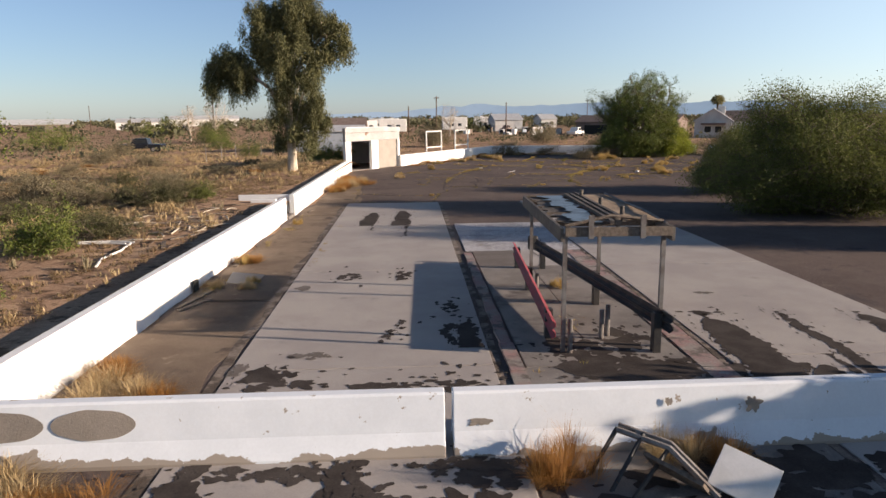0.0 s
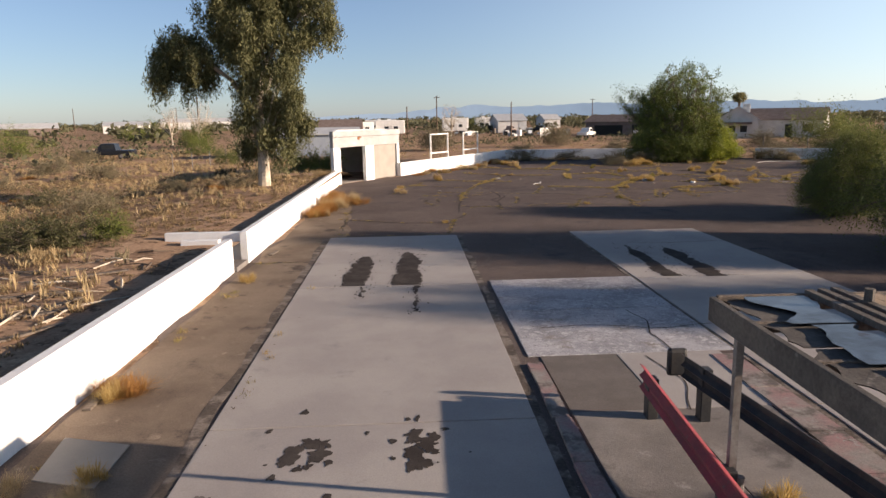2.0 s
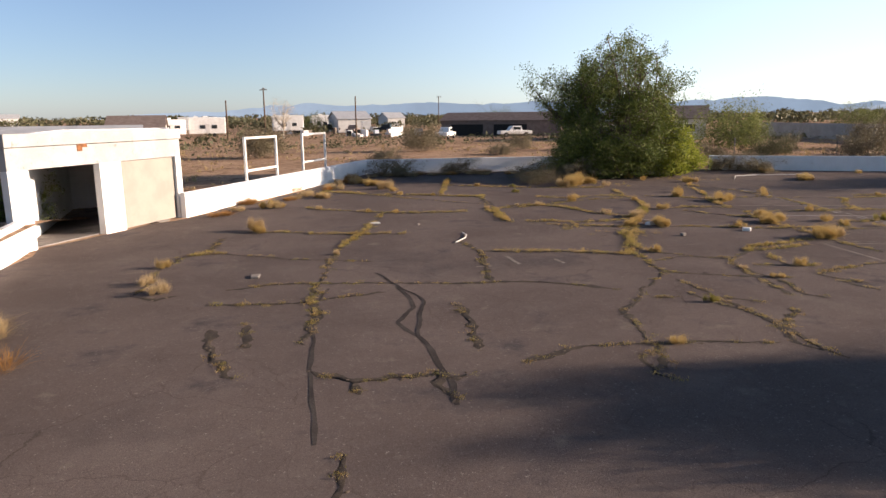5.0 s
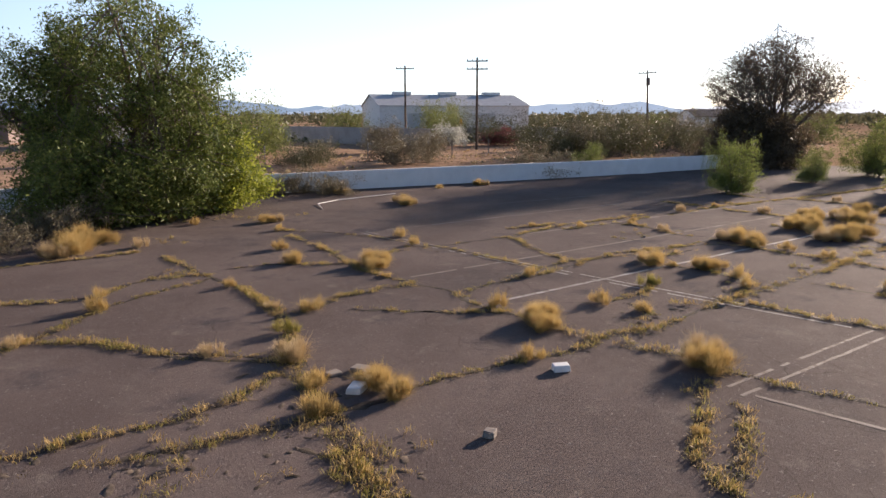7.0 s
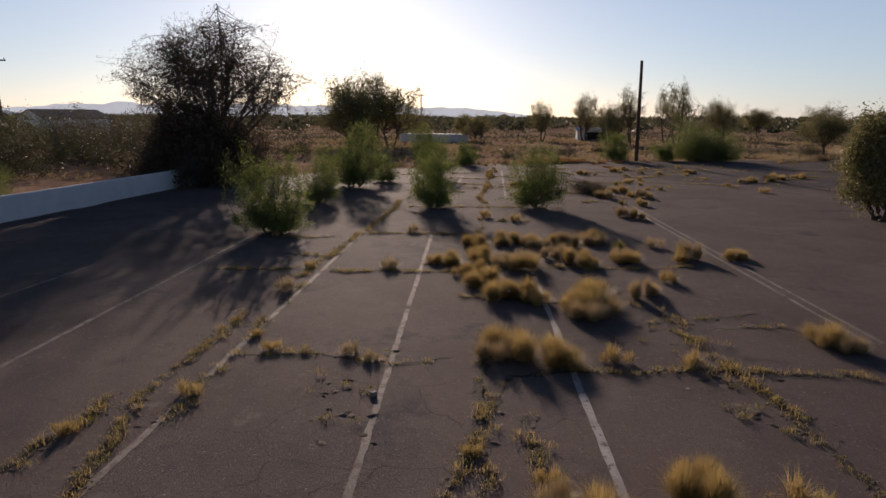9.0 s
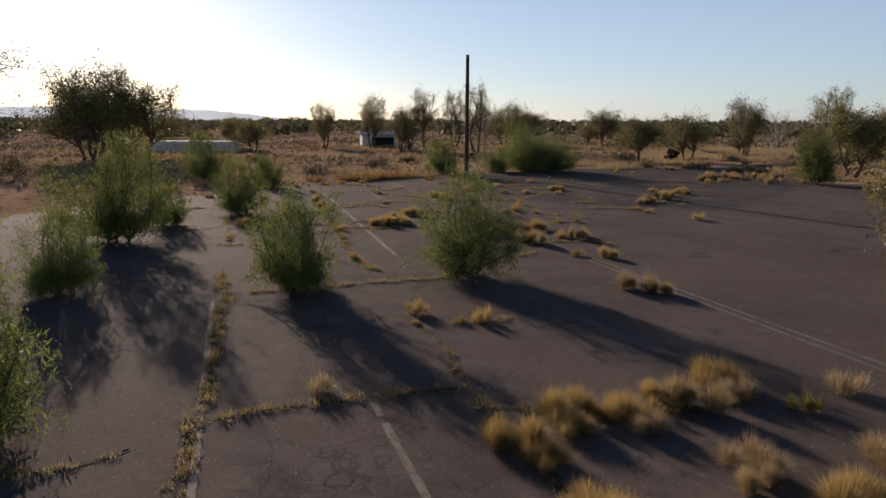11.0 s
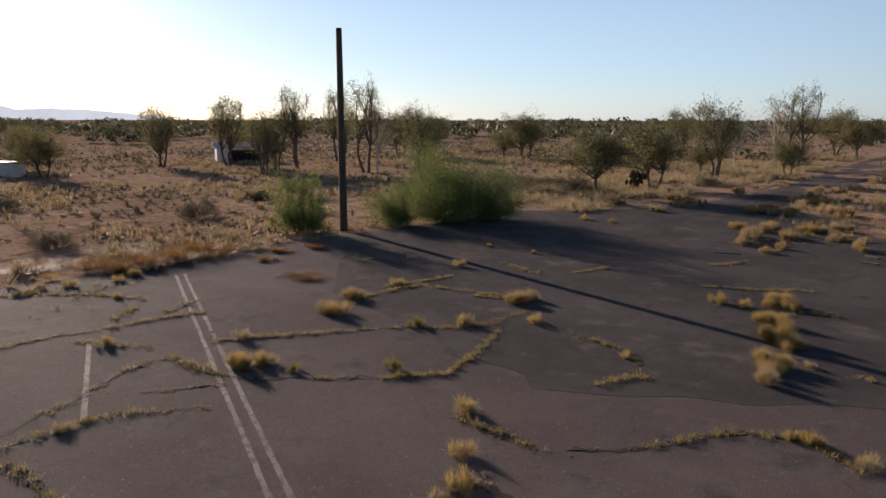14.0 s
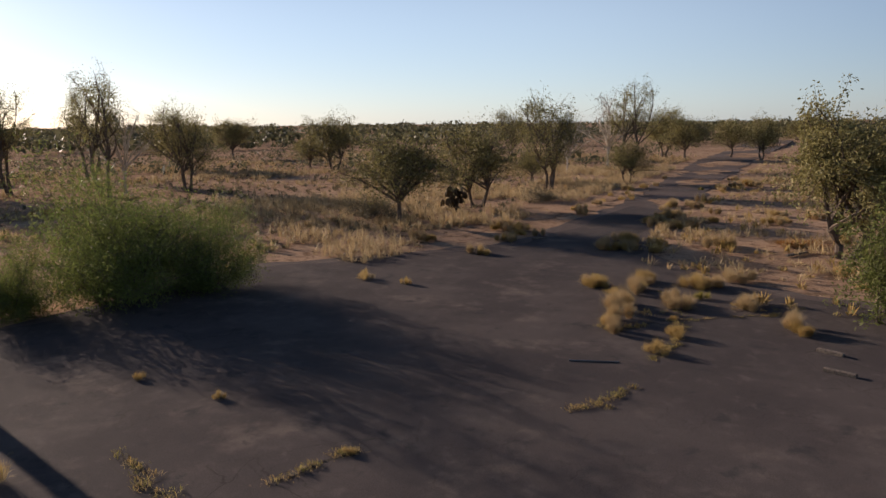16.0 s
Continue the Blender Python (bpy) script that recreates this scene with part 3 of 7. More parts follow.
def plant_parts(seed, height, rx, ry, trunk_h, trunk_r, limbs, twigs, count, size, aspect=0.5, droop=0.0, spread=0.12, low=0.15, ragged=0.3, stems=1, inner=0.35, lean=(0, 0), fill=0.5, centre=None, lowest=None, flat=1.0):
    """Wood and leaves of a tree or bush: limbs run out to an uneven envelope, twigs leave them, leaves sit along the twigs."""
    rng = np.random.default_rng(seed)
    zc = trunk_h + (height - trunk_h) * 0.42 if trunk_h > 0.3 else height * low
    if centre is not None:
        zc = height * centre
    z_low = lowest if lowest is not None else (-0.55 if trunk_h > 0.3 else 0.02)
    up, down = height - zc, zc - low * height
    wood = Shape()
    tips = []

    def envelope(d):
        k = 1 + ragged * noise.noise(Vector(d) * 1.7 + Vector((seed, 0, 0))) * 1.6
        zz = max(d[2], 0.0) ** flat * up if d[2] > 0 else d[2] * down
        return Vector((d[0] * rx + lean[0] * max(d[2], 0), d[1] * ry + lean[1] * max(d[2], 0), zz)) * k + Vector((0, 0, zc))

    def bend(p, q, sag, n=5):
        w = Vector(rng.normal(0, 1, 3)) * (q - p).length * 0.09
        return [p.lerp(q, i / n) + w * math.sin(math.pi * i / n) + Vector((0, 0, sag * math.sin(math.pi * i / n))) for i in range(n + 1)]

    roots = []
    for k in range(stems):
        a = k * math.tau / stems + rng.uniform(0, 1)
        base = Vector((math.cos(a), math.sin(a), 0)) * (0.0 if stems == 1 else min(0.35, rx * 0.12))
        top = base * 2.2 + Vector((rng.normal(0, 0.08), rng.normal(0, 0.08), max(trunk_h, 0.12)))
        line = bend(base, top, 0.0, 4)
        wood.tube(line, [trunk_r * (1.25, 1.0, 0.9, 0.85, 0.8)[i] for i in range(5)], 8)
        roots.append((top, line))
    for i in range(limbs):
        z = rng.uniform(z_low, 1.0)
        a = i * 2.39996 + rng.uniform(-0.5, 0.5)
        r = math.sqrt(max(0.02, 1 - z * z))
        d = (r * math.cos(a), r * math.sin(a), z)
        end = envelope(d)
        top, line = roots[i % stems]
        q = Vector((0, 0, zc)).lerp(end, rng.uniform(0.7, 0.95))
        pts = bend(line[3 + int(rng.integers(0, 2))], q, 0.08 * height * rng.uniform(0.2, 1))
        wood.tube(pts, [trunk_r * 0.55 * (1 - 0.16 * j) for j in range(6)], 5, cap=False)
        for _ in range(twigs):
            u = rng.uniform(inner, 1.0) * 5
            j = min(4, int(u))
            p = pts[j].lerp(pts[j + 1], u - j)
            dd = Vector(d) + Vector(rng.normal(0, 0.55, 3))
            dd.normalize()
            q2 = p.lerp(envelope(dd), rng.uniform(0.35, 1.0))
            tw = bend(p, q2, 0.0, 3)
            wood.tube(tw, [trunk_r * 0.13, trunk_r * 0.1, trunk_r * 0.06, 0.004], 3, cap=False)
            tips.append(np.array([tuple(v) for v in tw]))
    tips = np.array(tips)
    pick = rng.integers(0, len(tips), count)
    u = rng.uniform(fill * 0.4, 1.0, count) ** 0.8 * 3
    j = np.minimum(2, u.astype(int))
    f = (u - j)[:, None]
    pts = tips[pick, j] * (1 - f) + tips[pick, j + 1] * f
    return wood, leaves(rng, pts, spread, size, aspect, droop)


def plant(name, label, category, wood_mat, leaf_mat, at=None, group="", **kw):
    """A tree or bush as a thing with trunk and crown."""
    wood, (v, f) = plant_parts(**kw)
    ob = thing(name, at if at is not None else pose(0, 0, 0), label, category, group)
    part("trunk" if category == "tree" else "woody_base", wood, wood_mat, ob)
    part("crown" if category == "tree" else "foliage", arrays("crown", v, f, leaf_mat), leaf_mat, ob)
    return ob


def at(x, y, z=0.0, turn=0.0, s=1.0, sz=None):
    return pose(x, y, z + field_z(x, y), 0, 0, turn) @ Matrix.Diagonal((s, s, sz or s, 1))


def kites(roots, mids, tips, width):
    """Bent grass blades, each one narrow four-cornered leaf widest at its bend."""
    d = tips - roots
    side = np.cross(d, np.array([0, 0, 1.0])) + 1e-6
    side /= np.linalg.norm(side, axis=1)[:, None]
    v = np.stack([roots, mids + side * width, tips, mids - side * width], axis=1).reshape(-1, 3)
    return v, np.arange(len(roots) * 4).reshape(-1, 4)


def blades(rng, roots, lean_dirs, heights, width, curve=0.5):
    """Blades that stand at their roots and lean over."""
    h, up = heights[:, None], np.array([0, 0, 1.0])
    mids = roots + up * h * 0.55 + lean_dirs * h * 0.22 * curve
    tips = roots + up * h * (1 - 0.12 * curve) + lean_dirs * h * 0.85 * curve
    return kites(roots, mids, tips, width * 1.5)


def tuft_mesh(seed, count, height, radius, material, cores=4, width=0.0055):
    """A fuzzy tuft: blades fan out from a few cores of unequal vigour, with some long wisps."""
    rng = np.random.default_rng(seed)
    ca, cr = rng.uniform(0, math.tau, cores), radius * 0.55 * np.sqrt(rng.uniform(0, 1, cores))
    cs = rng.uniform(0.55, 1.0, cores)
    k = rng.choice(cores, count, p=cs / cs.sum())
    a = rng.uniform(0, math.tau, count)
    th = rng.uniform(0, 1, count) ** 0.75 * 1.4
    r0 = radius * 0.16 * np.sqrt(rng.uniform(0, 1, count))
    b = rng.uniform(0, math.tau, count)
    roots = np.stack([cr[k] * np.cos(ca[k]) + r0 * np.cos(b), cr[k] * np.sin(ca[k]) + r0 * np.sin(b), np.zeros(count)], axis=1)
    ln = cs[k] * rng.uniform(0.68, 1.0, count) * np.where(rng.uniform(0, 1, count) < 0.04, 1.3, 1.0)
    d = np.stack([np.sin(th) * np.cos(a) * radius * 0.75, np.sin(th) * np.sin(a) * radius * 0.75, np.cos(th) * height + 0.03], axis=1) * ln[:, None]
    mids = roots + d * 0.5 + np.array([0, 0, 1.0]) * (0.14 * height * np.sin(th) * ln)[:, None]
    v, f = kites(roots, mids, roots + d, width)
    v[:, 2] = np.maximum(v[:, 2], 0.0)
    return arrays("tuft", v, f, material)


TUFT = [tuft_mesh(11, 2800, 0.85, 0.95, GOLD, 5, 0.0032), tuft_mesh(12, 2800, 0.75, 1.0, GOLD, 7, 0.0032), tuft_mesh(13, 2000, 0.8, 0.9, STRAW, 5, 0.0038), tuft_mesh(14, 1800, 0.95, 0.8, STRAW, 3, 0.0038), tuft_mesh(15, 1800, 0.85, 0.8, GREENISH, 5, 0.0038)]
SMALL_TUFT = [tuft_mesh(16, 420, 0.9, 0.85, GOLD, 4, 0.009), tuft_mesh(17, 420, 0.8, 0.9, GOLD, 6, 0.009), tuft_mesh(18, 400, 0.8, 0.9, STRAW, 5, 0.009), tuft_mesh(19, 380, 0.95, 0.8, STRAW, 3, 0.009), tuft_mesh(20, 400, 0.85, 0.8, GREENISH, 5, 0.009)]
TUFT_LABEL = ("golden bunchgrass tuft growing from a pavement crack",) * 2 + ("dry straw-coloured grass tuft on old asphalt",) * 2 + ("green-yellow weed tuft growing from a pavement crack",)
tuft_rng = random.Random(7)


low_tufts = []


def tufts(*places):
    for x, y, h in places:
        if h <= 0.4:
            low_tufts.append((tuft_rng.choice((0, 0, 1, 1, 2, 4)), at(x, y, 0.03, tuft_rng.uniform(0, 360), h * tuft_rng.uniform(1.0, 1.25), h * tuft_rng.uniform(1.0, 1.3))))
            continue
        k = tuft_rng.choice((2, 3, 3, 1) if x > 50 and y < 14 else (0, 0, 0, 1, 1, 1, 2, 3))
        m = at(x, y, 0.03, tuft_rng.uniform(0, 360), h * tuft_rng.uniform(1.0, 1.25), h * tuft_rng.uniform(1.0, 1.3))
        if h > 0.48:
            twin = new("grass_tuft", TUFT[(k + 1) % 4])
            a = tuft_rng.uniform(0, math.tau)
            twin.matrix_basis = at(x + 0.75 * h * math.cos(a), y + 0.75 * h * math.sin(a), 0.03, math.degrees(a), h * 0.85, h * 0.9)
            tagged(twin, TUFT_LABEL[(k + 1) % 4], "grass", "grass tufts in the pavement")
        ob = new("grass_tuft", TUFT[k])
        ob.matrix_basis = m
        tagged(ob, TUFT_LABEL[k], "grass", "grass tufts in the pavement")


CREOSOTE = dict(trunk_h=0.0, trunk_r=0.035, stems=5, inner=0.1, low=0.1, ragged=0.75, flat=0.8)


def bushes():
    """Green bushes and trees along the walk, nearest and largest first."""
    plant("palo_verde_tree", "dense green palo verde tree before the low wall", "tree", BARK, GREEN_LEAF, at(22.7, 69.0),
          seed=3, height=7.8, rx=5.1, ry=4.9, trunk_h=0.9, trunk_r=0.2, limbs=36, twigs=20, count=105000, size=0.14, aspect=0.32, spread=0.16, ragged=0.45, flat=0.62, stems=4, low=0.0, centre=0.46, lowest=-0.9, inner=0.3)
    plant("palo_verde_bush", "bright yellow-green bush under the palo verde tree", "bush", BARK, BRIGHT_LEAF, at(25.6, 66.9), "",
          seed=6, height=3.6, rx=2.0, ry=1.8, trunk_h=0.0, trunk_r=0.05, limbs=30, twigs=16, count=22000, size=0.13, aspect=0.4, spread=0.16, ragged=0.5, stems=5, low=0.0, inner=0.1, centre=0.4, lowest=-0.8)
    for x, y, turn, size, tall in ((20.0, 67.8, 40, 1.15, 1.0), (22.6, 66.9, 160, 1.25, 0.85)):
        plant("palo_verde_bush", "dark green skirt bush under the palo verde tree", "bush", BARK, GREEN_LEAF, at(x, y, 0, turn, size, tall), "",
              seed=7 + turn, height=3.2, rx=2.0, ry=1.8, trunk_h=0.0, trunk_r=0.05, limbs=30, twigs=16, count=22000, size=0.12, aspect=0.36, spread=0.16, ragged=0.5, stems=5, low=0.0, inner=0.1, centre=0.4, lowest=-0.8)
    big = plant("palo_verde_bush", "large dense green desert bush beside the lot", "bush", BARK, BUSH_LEAF, at(18.3, 27.5), "bushes beside the lot",
                seed=5, height=5.0, rx=4.6, ry=3.3, trunk_h=0.0, trunk_r=0.1, limbs=64, twigs=28, count=260000, size=0.085, aspect=0.36, spread=0.24, ragged=0.5, stems=6, low=0.0, inner=0.2, centre=0.36, lowest=-0.8)
    copy_thing(big, at(21.6, 19.9, 0, 130, 0.66, 1.05))
    copy_thing(big, at(17.9, 35.4, 0, 250, 0.56, 0.68))
    plant("ironwood_tree", "dark bare-branched ironwood tree at the wall end", "tree", BARK, DARK_LEAF, at(62.5, 52.6),
          seed=8, height=9.2, rx=5.0, ry=4.8, trunk_h=2.0, trunk_r=0.15, limbs=40, twigs=34, count=48000, size=0.1, aspect=0.34, spread=0.13, ragged=0.45, stems=3, low=0.05, centre=0.55, lowest=-0.15, inner=0.4)
    plant("ironwood_bush", "dense dark thicket at the wall end", "bush", BARK, DARK_LEAF, at(61.5, 53.6),
          seed=9, height=4.5, rx=5.0, ry=4.2, trunk_h=0.0, trunk_r=0.05, limbs=40, twigs=20, count=85000, size=0.16, aspect=0.4, spread=0.2, stems=5, low=0.0, ragged=0.3)
    a = plant("creosote_bush", "upright green creosote bush rooted in cracked asphalt", "bush", BARK, CREOSOTE_LEAF, at(46.7, 44.3, 0.03), "creosote bushes",
              seed=21, height=2.2, rx=1.15, ry=1.1, limbs=26, twigs=14, count=24000, size=0.08, aspect=0.2, spread=0.075, droop=-1.2, **CREOSOTE)
    b = plant("creosote_bush", "rounded green creosote bush rooted in cracked asphalt", "bush", BARK, CREOSOTE_LEAF, at(45.6, 40.2, 0.03), "creosote bushes",
              seed=22, height=2.1, rx=1.35, ry=1.3, limbs=28, twigs=15, count=27000, size=0.08, aspect=0.2, spread=0.08, droop=-1.2, **CREOSOTE)
    for o, x, y, s, turn in ((a, 42.3, 51.2, 1.12, 70), (b, 60.0, 40.1, 0.85, 20), (a, 69.8, 34.3, 0.8, 130), (b, 76.3, 35.4, 1.2, 60), 
                             (b, 55.6, 45.9, 1.3, 250), (b, 49.8, 48.6, 0.75, 10), (a, 72.3, 19.3, 1.15, 40), (a, 58.5, 43.5, 0.7, 100), (b, 48.9, 61.0, 0.75, 300)):
        copy_thing(o, at(x, y, 0.0, turn, s))
    c = plant("creosote_thicket", "wide feathery green thicket beside the bare utility pole", "bush", BARK, CREOSOTE_LEAF, at(69.8, 13.0, 0, 0, 0.84, 0.86), "thicket by the pole",
              seed=31, height=3.3, rx=2.3, ry=2.2, limbs=40, twigs=20, count=36000, size=0.13, aspect=0.18, spread=0.2, droop=-0.8, **{**CREOSOTE, "ragged": 1.0})
    for x, y, turn, size in ((68.6, 10.9, 100, 0.7), (70.8, 15.3, 200, 0.56), (71.6, 11.2, 290, 0.9)):
        copy_thing(c, at(x, y, 0, turn, size))
    # dusty field trees
    d = plant("mesquite_tree", "small round dusty-green mesquite tree in dry grass", "tree", BARK, DUSTY_LEAF, at(70.8, -2.6), "field trees",
              seed=41, height=4.5, rx=2.3, ry=2.2, trunk_h=1.2, trunk_r=0.11, limbs=30, twigs=16, count=13000, size=0.115, aspect=0.45, spread=0.17, low=0.22, ragged=0.8, lowest=-0.6, centre=0.6)
    e = plant("mesquite_tree", "upright dusty-green mesquite tree in dry grass", "tree", BARK, DUSTY_LEAF, at(70.3, -10.0), "field trees",
              seed=42, height=5.0, rx=2.3, ry=2.2, trunk_h=1.2, trunk_r=0.1, limbs=30, twigs=16, count=13000, size=0.115, aspect=0.45, spread=0.17, low=0.18, stems=2, ragged=0.85, lowest=-0.6, centre=0.58)
    f = plant("eucalyptus_sapling", "tall thin open-crowned eucalyptus in dry grass", "tree", BARK, DUSTY_LEAF, at(70.0, -20.6), "field trees",
              seed=43, height=7.0, rx=2.2, ry=2.0, trunk_h=1.8, trunk_r=0.11, limbs=26, twigs=13, count=9500, size=0.125, aspect=0.4, spread=0.2, low=0.12, stems=3, ragged=0.6, lowest=-0.7, centre=0.6)
    g = plant("eucalyptus_sapling", "tall thin half-bare eucalyptus in dry grass", "tree", BARK, DUSTY_LEAF, at(95.6, -4.8), "field trees",
              seed=44, height=8.6, rx=2.4, ry=2.2, trunk_h=3.2, trunk_r=0.13, limbs=18, twigs=10, count=6500, size=0.125, aspect=0.4, spread=0.2, low=0.3, stems=2, ragged=0.6)
    for o, x, y, s, turn in ((g, 69.5, -40.5, 1.0, 40), (f, 93.5, -9.8, 0.95, 90), (e, 97.0, -31.5, 1.2, 30), (d, 101.0, -32.5, 0.85, 150), (e, 71.0, -64.0, 1.35, 100), (d, 68.0, -61.0, 1.2, 10),
                             (e, 60.0, -64.0, 1.1, 220), (d, 64.0, -70.0, 1.1, 280), (d, 56.0, -85.0, 1.2, 60), (f, 116.0, 4.6, 0.95, 10), (f, 111.7, -0.5, 1.1, 160), (f, 104.0, -1.0, 0.95, 240),
                             (g, 103.0, -2.6, 0.95, 310), (g, 110.5, -13.8, 1.0, 200), (e, 111.0, 17.0, 0.85, 45), (f, 100.0, 3.0, 0.8, 120), (e, 113.0, -26.0, 1.25, 33),
                             (d, 73.0, -25.0, 0.6, 12), (e, 66.5, -28.0, 0.7, 190), (e, 121.0, 15.5, 0.9, 140), (d, 125.0, -45.0, 1.3, 70), (f, 90.0, -60.0, 1.0, 20), (g, 108.0, 32.5, 1.15, 20), (e, 107.0, 35.0, 1.9, 95), (e, 104.0, 31.5, 1.6, 215), (e, 101.0, 37.0, 1.5, 15)):
        copy_thing(o, at(x, y, 0.0, turn, s))
    plant("mesquite_tree", "leaning dusty mesquite tree at the pavement edge", "tree", BARK, DUSTY_LEAF, at(52.6, -2.2), "field trees",
          seed=47, height=5.4, rx=2.4, ry=2.3, trunk_h=1.0, trunk_r=0.14, limbs=24, twigs=16, count=24000, size=0.12, aspect=0.45, spread=0.16, low=0.12, stems=2, ragged=0.45)
    plant("oleander_bush", "green oleander bush beside the cracked pavement", "bush", BARK, BUSH_LEAF, at(51.6, 6.2), "",
          seed=48, height=3.0, rx=1.5, ry=1.5, limbs=26, twigs=14, count=18000, size=0.1, aspect=0.35, spread=0.1, **CREOSOTE)
    plant("oleander_tree", "bushy oleander tree with pale seed heads", "tree", BARK, DUSTY_LEAF, at(38.4, 29.6), "",
          seed=49, height=4.4, rx=1.6, ry=1.6, trunk_h=0.6, trunk_r=0.1, limbs=28, twigs=16, count=26000, size=0.12, aspect=0.4, spread=0.16, low=0.02, stems=4, ragged=0.4)
    plant("roadside_bush", "dense bush casting shade over the barrier", "bush", BARK, BUSH_LEAF, at(13.8, 5.2), "",
          seed=50, height=2.4, rx=1.8, ry=3.4, trunk_h=0.0, trunk_r=0.05, limbs=50, twigs=18, count=46000, size=0.26, aspect=0.5, spread=0.2, stems=6, low=0.0, ragged=0.15, inner=0.1, centre=0.35, lowest=-0.8)
    # prickly pear by the field trees
    pear = thing("prickly_pear", at(70.6, -7.6), "dark green prickly pear cactus in dry grass", "cactus")
    prng = random.Random(3)
    for k in range(30):
        a, r, z = prng.uniform(0, math.tau), prng.uniform(0.1, 0.7), prng.uniform(0.18, 1.2)
        m = pose(r * math.cos(a), r * math.sin(a), z, prng.uniform(-25, 25), prng.uniform(-25, 25), prng.uniform(0, 180))
        pts = [m @ Vector((0.17 * math.cos(t) * (1 - 0.2 * math.sin(t)), y, 0.21 * math.sin(t))) for y in (-0.04, 0.04) for t in [i * math.tau / 10 for i in range(10)]]
        part("pad", Shape().add(pts, [tuple(range(10)), tuple(range(10, 20))[::-1]] + [(i, 10 + i, 10 + (i + 1) % 10, (i + 1) % 10) for i in range(10)]), DARK_LEAF, pear)


def eucalyptus():
    """The big eucalyptus: drooping leaf masses hung from pale limbs."""
    rng = np.random.default_rng(77)
    ob = thing("eucalyptus_tree", at(-7.3, 44.0), "large drooping eucalyptus tree with a pale trunk", "tree")
    wood, pts = Shape(), []
    trunk = [Vector(p) for p in ((0, 0, 0), (0.02, 0.0, 1.5), (-0.1, 0.1, 3.4), (0.05, 0.0, 5.6), (0.2, 0.1, 7.2), (0.5, 0, 9.2), (0.6, 0, 10.6))]
    wood.tube(trunk, [0.33, 0.27, 0.24, 0.21, 0.16, 0.1, 0.05], 10)
    west = [trunk[2], Vector((-1.3, 0.1, 5.3)), Vector((-2.6, 0.0, 6.3)), Vector((-3.7, 0.1, 6.9))]
    east = [trunk[3], Vector((1.2, -0.1, 7.2)), Vector((2.2, 0.0, 8.3)), Vector((3.0, 0.1, 8.8))]
    wood.tube(west, [0.15, 0.12, 0.09, 0.04], 7)
    wood.tube(east, [0.14, 0.11, 0.08, 0.04], 7)
    for x, z, r in ((-4.4, 6.7, 1.0), (-3.4, 7.2, 1.0), (-3.2, 5.6, 0.8), (-4.7, 5.5, 0.6), (-2.5, 6.5, 0.9), (-5.1, 6.2, 0.5), (-1.6, 8.6, 1.1), (-0.6, 9.7, 1.1), (-1.8, 9.8, 0.8), (0.4, 10.5, 1.1),
                    (1.5, 10.6, 0.9), (1.0, 9.3, 1.2), (2.3, 9.5, 0.9), (3.2, 9.0, 0.8), (3.7, 7.9, 0.6), (2.9, 7.7, 0.7), (0.2, 8.1, 1.3), (-1.0, 7.3, 1.1), (1.4, 7.5, 1.0), (0.2, 6.3, 1.1), (1.3, 5.9, 0.9), (-0.6, 5.3, 0.9),
                    (1.9, 4.7, 0.7), (0.4, 4.3, 1.0), (-0.8, 3.7, 0.8), (1.5, 3.3, 0.8), (0.3, 2.7, 0.7), (-0.9, 2.2, 0.6), (1.3, 2.0, 0.6), (2.2, 3.4, 0.5)):
        for depth in (-0.9, 0.9):
            c = Vector((x + rng.normal(0, 0.2), depth * r * rng.uniform(0.5, 1.3) + rng.normal(0, 0.3), z))
            root = west[3] if x < -3.3 else west[2] if x < -2 else east[2] if x > 1.8 and z > 6.5 else trunk[min(5, max(1, int(z / 2.0) - 1))]
            mid = root.lerp(c, 0.5) + Vector((0, 0, 0.5))
            wood.tube([root, mid, c], [0.07, 0.045, 0.015], 5, cap=False)
            n = int(2900 * r * r)
            strands = max(12, int(30 * r * r))
            d = rng.normal(0, 1, (strands, 3))
            d /= np.linalg.norm(d, axis=1)[:, None]
            top = np.array(c) + d * r * rng.uniform(0.3, 0.95, (strands, 1)) * np.array([1, 1, 0.9])
            k = rng.integers(0, strands, n)
            fall = rng.uniform(0, 1, n) ** 1.3 * rng.uniform(0.5, 1.5, strands)[k] * (0.5 + 0.5 * r)
            p = top[k] + rng.normal(0, 0.12, (n, 3))
            p[:, 2] -= fall
            pts.append(p)
    pts = np.concatenate(pts)
    pts = pts[pts[:, 2] > 0.7]
    v, f = leaves(rng, pts, 0.04, 0.17, 0.26, 1.6)
    part("trunk", wood, PALE_BARK, ob, "pale smooth bark")
    part("crown", arrays("crown", v, f, EUC_LEAF), EUC_LEAF, ob)


